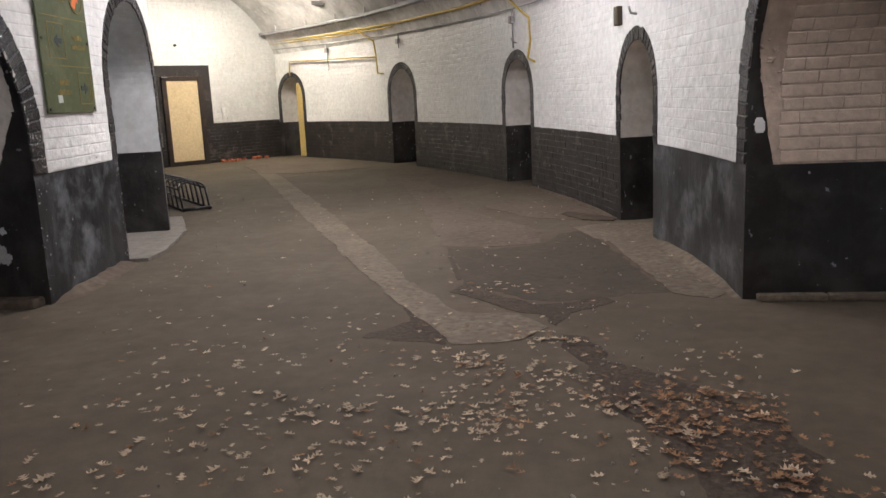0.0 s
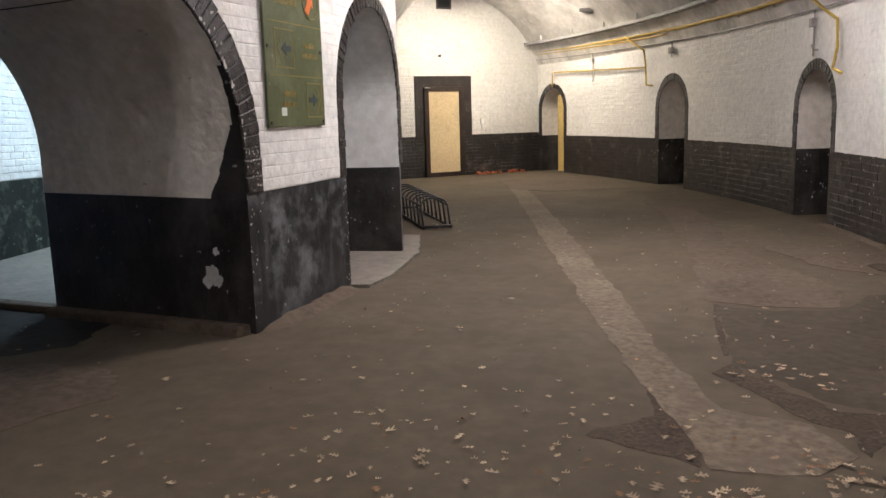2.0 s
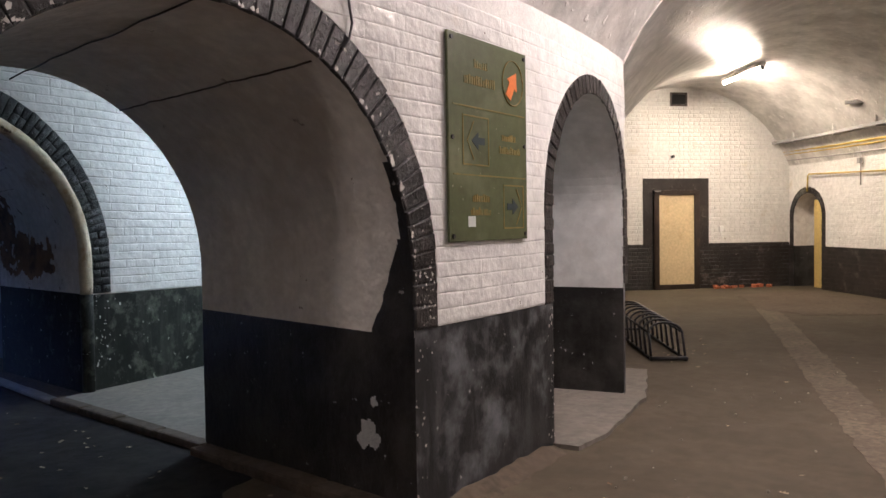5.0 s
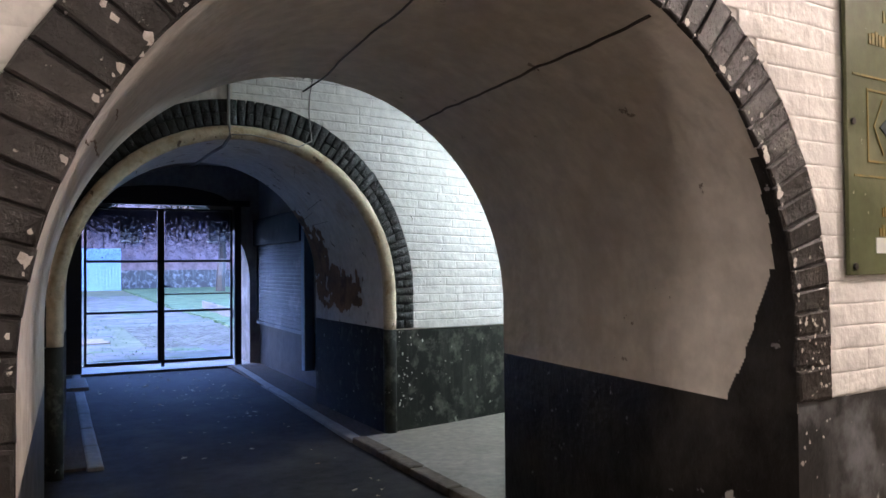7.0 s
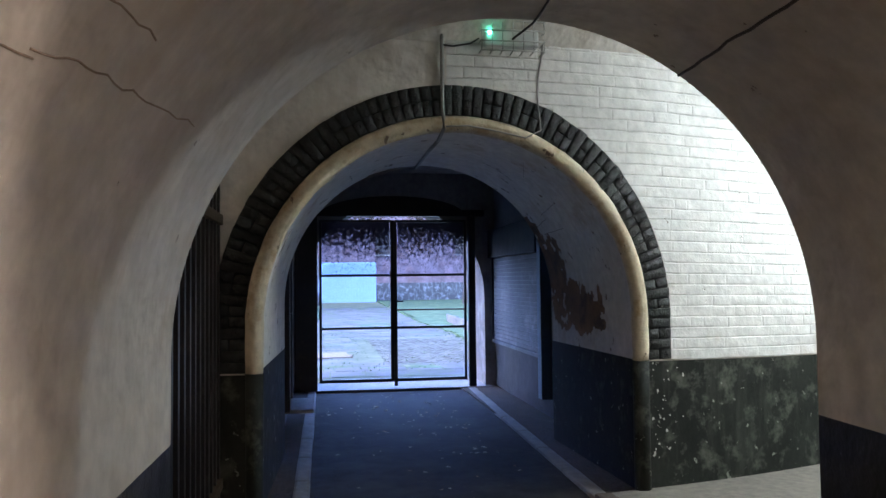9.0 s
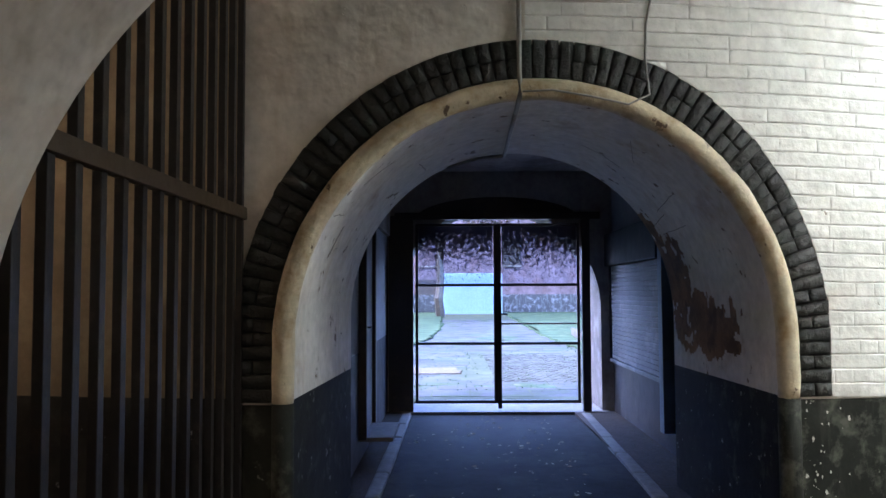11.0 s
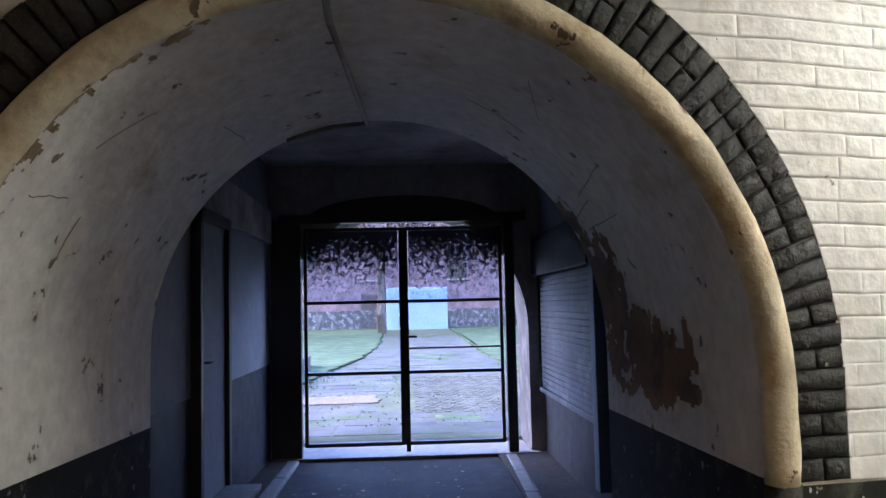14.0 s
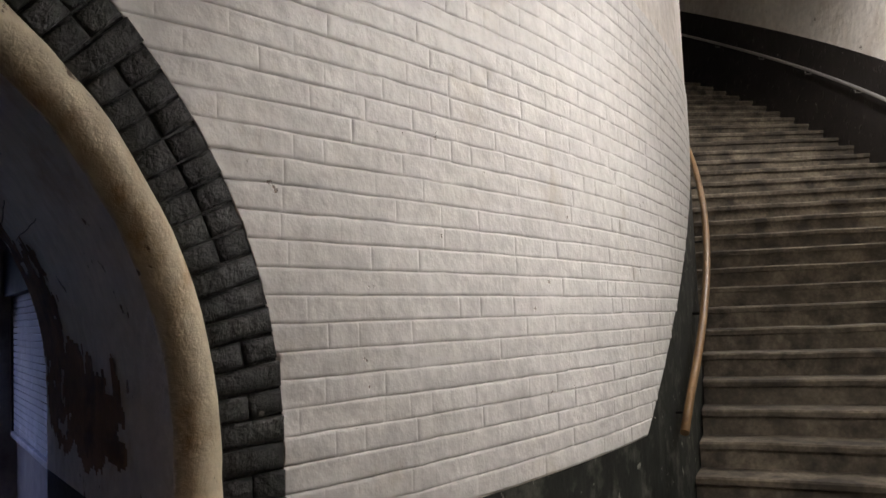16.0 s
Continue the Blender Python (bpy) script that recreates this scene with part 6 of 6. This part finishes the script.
for i, (x, y, h, s) in enumerate(((-46, -3.0, 9, 4.2), (-50, 12.5, 10, 4.5), (-40, -12, 9, 4.5), (-52, 3.5, 11, 4.5), (-44, 20, 10, 5))):
    tree(x, y, h, s, 20 + i)

# ---------- fallen leaves ----------


def leaf_faces(bm, m, s, r):
    """A lobed dry leaf, a little curled."""
    k1, k2, k3 = r.uniform(0.22, 0.36), r.uniform(0.36, 0.54), r.uniform(0.2, 0.34)
    half = [(0, 0), (0.03, 0.12), (k1, 0.24), (0.07, 0.36), (k2, 0.60), (0.08, 0.66), (k3, 0.90), (0.05, 0.88), (0, 1.0)]
    curl, twist = r.uniform(0.05, 0.80), r.uniform(-0.4, 0.4)

    def P(x, y):
        return m @ Vector((s * x, s * (y - 0.5), s * (curl * x * x * 1.6 + curl * 0.5 * (y - 0.5) ** 2 + twist * x * (y - 0.5)) + 0.003))

    mid = [bm.verts.new(P(0, y)) for _, y in half]
    for sg in (-1, 1):
        out = [bm.verts.new(P(sg * x, y)) for x, y in half[1:-1]]
        for k in range(1, len(half) - 2):
            f = [mid[k], out[k - 1], out[k], mid[k + 1]]
            bm.faces.new(f if sg > 0 else f[::-1])
        f = [mid[0], out[0], mid[1]]
        bm.faces.new(f if sg > 0 else f[::-1])
        f = [mid[-2], out[-1], mid[-1]]
        bm.faces.new(f if sg > 0 else f[::-1])


lv, lb = bmesh.new(), bmesh.new()
r3 = random.Random(12)
spots = []
for cx, cy, sx, sy, n in ((1.22, 3.62, 0.17, 0.20, 210), (1.05, 3.35, 0.10, 0.18, 60), (1.35, 2.95, 0.16, 0.20, 110), (0.30, 3.58, 0.18, 0.16, 110), (0.45, 4.10, 0.20, 0.10, 55), (0.60, 4.62, 0.12, 0.08, 50), (0.15, 4.22, 0.08, 0.12, 35), (1.40, 4.32, 0.12, 0.05, 16),
                           (0.66, 3.95, 0.10, 0.10, 25), (0.85, 3.72, 0.12, 0.10, 30), (0.2, 5.75, 0.15, 0.12, 22), (-0.5, 3.2, 0.6, 0.3, 120), (-0.9, 4.0, 0.9, 0.7, 170), (-0.6, 3.4, 0.9, 0.6, 160), (0.3, 2.2, 1.0, 0.7, 200), (-0.4, 5.6, 1.4, 1.2, 70), (0.2, 7.5, 1.6, 1.8, 40), (-1.5, 9.5, 2.0, 2.6, 30), (-4.3, 10.6, 0.4, 0.5, 50), (-4.6, 5.0, 0.8, 0.5, 14), (-8.5, 5.2, 1.5, 0.5, 16), (-12.2, 4.7, 0.8, 0.7, 60), (-11.0, 5.35, 1.2, 0.22, 90), (-10.2, 4.7, 1.2, 0.5, 60), (-5.9, 5.2, 0.3, 0.2, 10)):
    for k in range(n):
        x, y = r3.gauss(cx, sx), r3.gauss(cy, sy)
        rr = math.hypot(x - CX, y - CY)
        if rr > R_OUT - 0.1 or (12.9 > rr and not (3.75 < y < 5.6)) or (rr < R_IN + 0.05 and not (3.4 < y < 5.3)) or y < 0.9:
            continue
        spots.append((x, y))
for x, y in spots:
    s = r3.choice((0.026, 0.034, 0.042, 0.05, 0.058)) * r3.uniform(0.8, 1.15)
    russet = r3.random() < (0.75 if x > 0.95 and y < 4.0 else 0.18)
    leaf_faces(lb if russet else lv, pose(x, y, floor_z(math.hypot(x - CX, y - CY)) + 0.005 + r3.uniform(0, 0.006), r3.uniform(-9, 9), r3.uniform(-9, 9), r3.uniform(0, 360)) @ Matrix.Diagonal((r3.uniform(0.75, 1.05), 1, 1, 1)), s, r3)
tagged(link("fallen_leaves", lb, LEAF_BROWN), "russet brown oak leaves drifted on the broken asphalt", "leaves", kind="stuff")
tagged(link("fallen_leaves", lv, LEAF), "dry brown oak leaves scattered over the floor", "leaves", kind="stuff")
cr = bmesh.new()
for k in range(420):
    x, y = r3.uniform(-3.4, 1.7), r3.uniform(1.5, 12)
    if k > 300:
        x, y = r3.gauss(0.9, 0.4), r3.gauss(4.2, 0.9)
    if not 15.6 < math.hypot(x - CX, y - CY) < 20.0:
        continue
    s = r3.uniform(0.004, 0.014)
    m = pose(x, y, s * 0.4, r3.uniform(0, 360), r3.uniform(0, 360), r3.uniform(0, 360)) @ Matrix.Diagonal((s, s * 0.8, s * 0.6, 1))
    bmesh.ops.create_icosphere(cr, subdivisions=1, radius=1, matrix=m)
tagged(link("floor_grit", cr, material("pale_grit", (0.42, 0.37, 0.30), 0.9, 0.3, 20, island=0.5, bump=0.2)), "pale crumbs of plaster and grit on the floor", "grit", kind="stuff")

# ---------- arch bricks and wall bricks ----------


def block_mesh(name, w, h, mat, seed, proud=0.012, edge=0.008, side_edge=1.0, taper=0.0, soft=False):
    """A brick's face: a low block with worn, uneven edges; x along, z up, y out of the wall."""
    r = random.Random(seed)
    b = bmesh.new()
    j = lambda: r.uniform(-0.35, 0.35) * edge
    ex = edge * side_edge
    lo = [b.verts.new((sx * w / 2, -0.004, sz * h / 2 * (1 + taper * sx))) for sx, sz in ((-1, -1), (1, -1), (1, 1), (-1, 1))]
    md = [b.verts.new((sx * (w / 2 - 0.12 * ex) + j() * 0.3 * side_edge, proud * 0.55, sz * (h / 2 * (1 + taper * sx) - 0.12 * edge) + j() * 0.4)) for sx, sz in ((-1, -1), (1, -1), (1, 1), (-1, 1))]
    hi = [b.verts.new((sx * (w / 2 - ex) + j() * side_edge, proud * r.uniform(0.85, 1.15), sz * (h / 2 * (1 + taper * sx) - edge) + j())) for sx, sz in ((-1, -1), (1, -1), (1, 1), (-1, 1))]
    for q in range(4):
        for a, c in ((lo, md), (md, hi)):
            f = b.faces.new((a[q], a[(q + 1) % 4], c[(q + 1) % 4], c[q]))
            f.smooth = soft
    f = b.faces.new(hi)
    f.smooth = soft
    bmesh.ops.recalc_face_normals(b, faces=b.faces)
    me = bpy.data.meshes.new(name)
    b.to_mesh(me)
    b.free()
    me.materials.append(mat)
    return me


def wall_pose(r, deg, z, face=1, spin=0.0):
    """On a round wall: x along it, y out of it, z up; spin turns it in the wall's face."""
    p = polar(r, deg, z)
    return pose(p.x, p.y, p.z, 0, 0, deg - 90 * face) @ pose(0, 0, 0, 0, spin, 0)


rb = random.Random(31)


def voussoirs(parent, r, face, centre_deg, half, spring, width, mat, foot, thick=0.074, proud=0.010, split=0.0, name="arch_brick", rough=1.0):
    """Arch bricks round an opening and down its jambs as far as the dado."""
    tp = -face * width / 2 / (half + width / 2)
    full = [block_mesh(name, width, thick * 0.97, mat, s, proud, 0.006 * rough, 1.0, tp, rough > 1.2) for s in range(6)]
    small = [block_mesh(name, width / 2 - 0.003, thick * 0.97, mat, s + 9, proud, 0.007 * rough, 1.0, 0.0, rough > 1.2) for s in range(6)]
    rad = half + width / 2
    n = max(8, int(math.pi * (half + width * 0.3) / thick))
    places = []
    for k in range(n):
        t = math.pi * (k + 0.5) / n
        places.append((math.cos(t), math.sin(t), t))
    spots_ = [(rad * c, spring + rad * s, t) for c, s, t in places]
    m = max(1, int((spring - foot) / thick))
    for k in range(m):
        z = foot + (spring - foot) * (k + 0.5) / m
        spots_ += [(rad, z, 0.0), (-rad, z, math.pi)]
    tall = (spring - foot) / m / thick
    # dark bedding behind the arch bricks
    bk = bmesh.new()
    line = [(1, 0, foot)] + [(math.cos(math.pi * k / 48), math.sin(math.pi * k / 48), spring) for k in range(49)] + [(-1, 0, foot)]
    for (c0, s0, b0), (c1, s1, b1) in zip(line, line[1:]):
        quad(bk, [polar(r + face * 0.002, centre_deg + math.degrees(q * c / r), bz + q * s_) for q, c, s_, bz in ((half, c0, s0, b0), (half + width, c0, s0, b0), (half + width, c1, s1, b1), (half, c1, s1, b1))])
    part("arch_bedding", bk, mat, parent)
    for u, z, t in spots_:
        two = rb.random() < split
        for sgn in ((-1, 1) if two else (0,)):
            uu, zz = u + sgn * width / 4 * math.cos(t), z + sgn * width / 4 * math.sin(t)
            ob = new(name, rb.choice(small if two else full))
            ob.parent = parent
            d = math.degrees(uu / r)
            # local x of the face runs clockwise for face=1
            spin = math.degrees(t) + rb.uniform(-1.2, 1.2)
            ob.matrix_basis = wall_pose(r + face * rb.uniform(-0.004, 0.003), centre_deg + d, zz, face, spin if face > 0 else -spin) @ pose(0, 0, 0, rb.uniform(-3.5, 3.5) * rough, 0, rb.uniform(-2, 2) * rough) @ Matrix.Diagonal((rb.uniform(0.97, 1.04), 1, (tall if z < spring else 1) * rb.uniform(0.97, 1.03), 1))


voussoirs(wall_inner, R_IN, 1, ang_at(R_IN, PASS_F[0]), PASS_F[1] - 0.006, PASS_F[2], 0.185, BLACK_VOUSSOIR, 0.92, proud=0.012, rough=1.15)
voussoirs(wall_inner, R_IN, 1, SIDE[0], SIDE[1], SIDE[2], 0.13, BLACK_VOUSSOIR, 0.92)
voussoirs(wall_court, R_C, 1, ang_at(R_C, GATE_F[0]), 1.392, RING_Z, 0.208, GREEN_VOUSSOIR, 0.82, 0.068, 0.020, 0.55, rough=1.5)
for d, h, s in DOORS:
    voussoirs(wall_outer, R_OUT, -1, d, h, s, 0.13, BLACK_VOUSSOIR, 0.84)
voussoirs(wall_outer, R_OUT, -1, ang_at(R_OUT, 4.30), 1.15, 1.14, 0.18, BLACK_VOUSSOIR, 0.84)


def arch_gap(centre_deg, r, half, spring, foot=0.0):
    """How far an opening (with its ring) cuts a course at height z, as angles."""
    def gap(z):
        if z < foot or z > spring + half:
            return None
        w = half if z <= spring else math.sqrt(max(0, half * half - (z - spring) ** 2))
        d = math.degrees(w / r)
        return centre_deg - d, centre_deg + d
    return gap


def brick_field(parent, r, face, a0, a1, z0, z1, gaps, mat, single=None, proud=0.007, brick=0.226, course=0.078, label="", seed=5, tilt=lambda a: 0.0, bed=0.006, perp=0.004, lumps=0.002, coarse=False):
    """Brick courses under a film of paint on a round wall: the film sinks into the joints, less where paint has filled them.
    single: an angle and height range laid as bricks of their own; the rest is one mesh."""
    rr = random.Random(seed)
    verts, faces = [], []
    edge_z = (0.0, 0.05, 0.5, 0.95, 1.0) if coarse else (0.0, 0.035, 0.08, 0.15, 0.5, 0.85, 0.92, 0.965, 1.0)
    dip_z = (1.0, 0.0, 0.0, 0.0, 1.0) if coarse else (1.0, 0.45, 0.06, 0.0, 0.0, 0.0, 0.06, 0.45, 1.0)
    inset = (0.0, 0.007) if coarse else (0.0, 0.004, 0.009, 0.018)
    dip_u = (1.0, 0.0) if coarse else (1.0, 0.45, 0.06, 0.0)
    nu, nv = 2 * len(inset) + 1, len(edge_z)
    L = math.degrees(brick / r)

    def bed_line(a, k):
        """Height and depth of the joint under course k."""
        p = Vector((a * 1.1, k * 3.7, seed))
        return z0 + k * course + tilt(a) + 0.0035 * noise.noise(p) + 0.0018 * noise.noise(p * 6.3), bed * min(1.0, max(0.12, 0.62 + 0.9 * noise.noise(Vector((a * 2.3, k * 5.1, seed + 9)))))

    row = count = 0
    while z0 + row * course < z1 - 0.02:
        zm = z0 + (row + 0.5) * course
        cuts = sorted(((g(zm), g) for g in gaps if g(zm)), key=lambda c: c[0][0])
        free, cur, cur_g = [], a0, None
        for (lo, hi), g in cuts:
            if lo > cur:
                free.append((cur, min(lo, a1), cur_g, g))
            if hi > cur:
                cur, cur_g = hi, g
        if cur < a1:
            free.append((cur, a1, cur_g, None))
        for lo, hi, g_lo, g_hi in free:
            t = lo - rr.uniform(0, 0.65) * L
            k_right = 0.0
            while t < hi:
                e = t + L * (rr.uniform(0.92, 1.06) if rr.random() < 0.55 else rr.uniform(0.46, 0.56))
                if hi - e < 0.3 * L:
                    e = hi
                cs, ce = max(t, lo), min(e, hi)
                t = e
                k_left, k_right = k_right, perp * max(0.0, rr.uniform(-0.4, 1.0)) ** 1.3
                w = radians(ce - cs) * r
                if w < 0.012:
                    continue
                first, last = cs == lo and g_lo, ce == hi and g_hi
                shift = rr.uniform(-0.0008, 0.0008)
                ins = [min(q, w * 0.3) for q in inset]
                us = [(q, k_left * d) for q, d in zip(ins, dip_u)] + [(w / 2, 0.0)] + [(w - q, k_right * d) for q, d in zip(reversed(ins), reversed(dip_u))]
                pts = []
                for u, du in us:
                    a = cs + math.degrees(u / r)
                    (zl, dl), (zh, dh) = bed_line(a, row), bed_line(a, row + 1)
                    for fz, dz in zip(edge_z, dip_z):
                        z = zl + (zh - zl) * fz
                        av = a
                        for on, g, side in ((first, g_lo, 1), (last, g_hi, 0)):
                            lim = g(z) if on else None
                            if lim:
                                q = (u / w) if side == 0 else 1 - u / w
                                av += (lim[side] - (hi if side == 0 else lo)) * q
                        inner = 0.0 if dz or du else shift
                        h = proud - (dl if fz < 0.5 else dh) * dz - du * (1 - dz) + inner + lumps * noise.noise(Vector((av * r * 0.14, z * 7, seed))) + lumps * 0.5 * noise.noise(Vector((av * r * 0.5, z * 26, seed)))
                        pts.append((av, z, h))
                quads = [(i * nv + j, (i + 1) * nv + j, (i + 1) * nv + j + 1, i * nv + j + 1) for i in range(nu - 1) for j in range(nv - 1)]
                if face < 0:
                    quads = [q[::-1] for q in quads]
                am = (cs + ce) / 2
                if single and w > 0.07 and single[0] < am < single[1] and single[2] < zm < single[3] and count < 300:
                    here = wall_pose(r, am, zm, face)
                    back = here.inverted()
                    me = bpy.data.meshes.new("brick")
                    me.from_pydata([tuple(back @ polar(r + face * h, av, z)) for av, z, h in pts], [], quads)
                    me.shade_smooth()
                    me.materials.append(mat)
                    ob = new("brick", me)
                    ob.parent = parent
                    ob.matrix_basis = here
                    count += 1
                    continue
                base = len(verts)
                verts += [polar(r + face * h, av, z) for av, z, h in pts]
                faces += [tuple(base + k for k in q) for q in quads]
        row += 1
    me = bpy.data.meshes.new("brickwork")
    me.from_pydata(verts, [], faces)
    if not coarse:
        me.shade_smooth()
    me.materials.append(mat)
    ob = new("brickwork", me)
    ob.parent = parent
    tagged(ob, label or "white painted brick courses", kind="stuff")
    return ob


inner_gaps = [arch_gap(ang_at(R_IN, PASS_F[0]), R_IN, PASS_F[1] + 0.182, PASS_F[2]), arch_gap(SIDE[0], R_IN, SIDE[1] + 0.133, SIDE[2])]
brick_field(wall_inner, R_IN, 1, -31.5, STEP_AT, 0.925, 2.56, inner_gaps, WHITE_BRICK, (5.9, 11.6, 0.9, 2.5), seed=6, proud=0.006, bed=0.0032, perp=0.0014)
court_gaps = [arch_gap(ang_at(R_C, GATE_F[0]), R_C, 1.60, RING_Z), lambda z: (24.8 + (z - 0.75) / 0.147, 90.0) if z > 0.75 else None]
brick_field(wall_court, R_C, 1, 3.4, 40.0, 0.815, 3.16, court_gaps, WHITE_BRICK, (10.5, 24.5, 0.80, 2.05), seed=7, proud=0.009, bed=0.0085, perp=0.0045, lumps=0.003, tilt=lambda a: -0.0034 * max(0.0, min(a, 30.0) - 11.0))
outer_gaps = [arch_gap(d, R_OUT, h + 0.132, s) for d, h, s in DOORS] + [arch_gap(ang_at(R_OUT, 4.30), R_OUT, 1.332, 1.14)]
brick_field(wall_outer, R_OUT, -1, -12, BACK, 0.845, 2.60, outer_gaps, WHITE_BRICK, (5.6, 11.0, 0.84, 2.2), seed=8, proud=0.006, bed=0.0022, perp=0.001)
low_gaps = [arch_gap(d, R_OUT, h, s) for d, h, s in DOORS]
brick_field(wall_outer, R_OUT, -1, 12.8, BACK, 0.0, 0.84, low_gaps, BLACK_BRICK_PIECE, None, label="black painted brick courses", seed=9, coarse=True, bed=0.004, perp=0.003)


def flat_bricks(parent, deg, r0, r1, z0, top, gaps, mat, label, seed, proud=0.007, brick=0.226, course=0.078):
    rr = random.Random(seed)
    verts, faces = [], []
    n = polar(1, deg - 90) - Vector((CX, CY, 0))
    z, row = z0, 0
    while z < 4.1:
        zm = z + course / 2
        step = brick if row % 2 == 0 else brick / 2
        k = 0
        while True:
            s = r0 + (k - (0.25 if row % 2 else 0)) * step
            k += 1
            if s >= r1:
                break
            parts_ = [(max(s, r0), min(s + step, r1))]
            for g0, g1, gz0, gz1 in gaps:
                if gz0 < zm < gz1:
                    parts_ = [q for a, c in parts_ for q in ((a, min(c, g0)), (max(a, g1), c)) if q[1] - q[0] > 0.02]
            for a, c in parts_:
                if c - a < 0.02 or zm > top((a + c) / 2) or zm > top(a) or zm > top(c):
                    continue
                base = len(verts)
                jo = rr.uniform(-0.002, 0.0015)
                for inset, out in ((0.005, -0.004), (0.006, proud * 0.55), (0.012, proud)):
                    for sx, sz in ((0, -1), (1, -1), (1, 1), (0, 1)):
                        rad = c - inset if sx else a + inset
                        verts.append(polar(rad, deg, zm + sz * (course / 2 - inset)) + n * (out + jo))
                for lv_ in (0, 4):
                    for q in range(4):
                        faces.append((base + lv_ + q, base + lv_ + (q + 1) % 4, base + lv_ + 4 + (q + 1) % 4, base + lv_ + 4 + q))
                faces.append(tuple(base + 8 + q for q in range(4)))
        z += course
        row += 1
        if z > 0.9 and z0 < 0.5:
            break
    me = bpy.data.meshes.new("brickwork")
    me.from_pydata(verts, [], faces)
    me.materials.append(mat)
    ob = new("brickwork", me)
    ob.parent = parent
    return tagged(ob, label, kind="stuff")


flat_bricks(wall_back, BACK, R_FAR, R_OUT, 0.915, lambda r: far_z(min(max(r, R_FAR), R_OUT)) - 0.02, [(16.90, 18.36, 0, 2.27), (17.52, 17.88, 3.72, 4.0)], WHITE_BRICK, "white painted brick courses of the back wall", 11)
flat_bricks(wall_back, BACK, R_FAR, R_OUT, 0.0, lambda r: 0.915, [(17.12, 18.14, 0, 2.27)], BLACK_BRICK_PIECE, "black painted brick courses of the back wall", 12)


# ---------- flaked paint along the arch edges ----------


def flakes(name, places, mat, parent, label, seed):
    """Small ragged flakes, each lying flat on the wall at a place (pose, size)."""
    r = random.Random(seed)
    b = bmesh.new()
    for m, size in places:
        n = r.randint(5, 7)
        ring = []
        for k in range(n):
            a, q = k / n * math.tau, size * r.uniform(0.35, 1.0)
            ring.append(b.verts.new(m @ Vector((q * math.cos(a) * 0.8, 0.0, q * math.sin(a)))))
        b.faces.new(ring)
    ob = part(name, b, mat, parent, label)
    return tagged(ob, kind="stuff")


FLAKE = material("exposed_white_paint", (0.62, 0.59, 0.55), 0.7, 0.2, 20, stain=(0.35, 0.3, 0.26), stain_scale=30, bump=0.4)
pl = []
for k in range(150):
    t = rb.uniform(0.0, 1.0) ** 1.0 * math.pi
    h = PASS_F[1] + rb.choice((0.004, 0.012, rb.uniform(0, 0.18)))
    pl.append((wall_pose(R_IN + 0.0135, ang_at(R_IN, PASS_F[0]) + math.degrees(h * math.cos(t) / R_IN), PASS_F[2] + h * math.sin(t), 1), rb.choice((0.006, 0.009, 0.014, 0.021))))
for k in range(60):
    h = PASS_F[1] + rb.uniform(0, 0.18)
    pl.append((wall_pose(R_IN + 0.0135, ang_at(R_IN, PASS_F[0]) + math.degrees(h / R_IN), rb.uniform(0.93, 1.2), 1), rb.choice((0.005, 0.008, 0.012))))
for k in range(60):
    e = abs(rb.gauss(0, 0.05))
    side = rb.random() < 0.6
    d = SIDE[0] - math.degrees((SIDE[1] + e) / R_IN) if side else ang_at(R_IN, PASS_F[0] + PASS_F[1]) + math.degrees(e / R_IN)
    pl.append((wall_pose(R_IN + 0.003, d, rb.uniform(0.05, 0.9), 1), rb.choice((0.004, 0.006, 0.01, 0.014))))
flakes("paint_flakes", pl, FLAKE, wall_inner, "pale flakes where the black paint has chipped", 3)
pl = []
for k in range(160):
    d = rb.uniform(13.0, 40.0)
    pl.append((wall_pose(R_OUT - 0.0085, d, min(0.82, max(0.04, rb.gauss(0.5, 0.22))), -1), rb.choice((0.006, 0.01, 0.015, 0.022))))
flakes("paint_flakes", pl, FLAKE, wall_outer, "pale flakes where the black paint has chipped", 4)
pl = []
for k in range(40):
    y = 6.06 + abs(rb.gauss(0, 0.12))
    pl.append((wall_pose(R_C + 0.003, ang_at(R_C, min(y, 6.6)), rb.uniform(0.1, 0.84), 1), rb.choice((0.005, 0.008, 0.012, 0.018))))
for k in range(40):
    d = rb.uniform(13, 26)
    pl.append((wall_pose(R_C + 0.003, d, 0.84 - abs(rb.gauss(0, 0.02)), 1), rb.choice((0.006, 0.01, 0.016))))
flakes("paint_flakes", pl, FLAKE, wall_court, "pale flakes where the dark paint has chipped", 5)
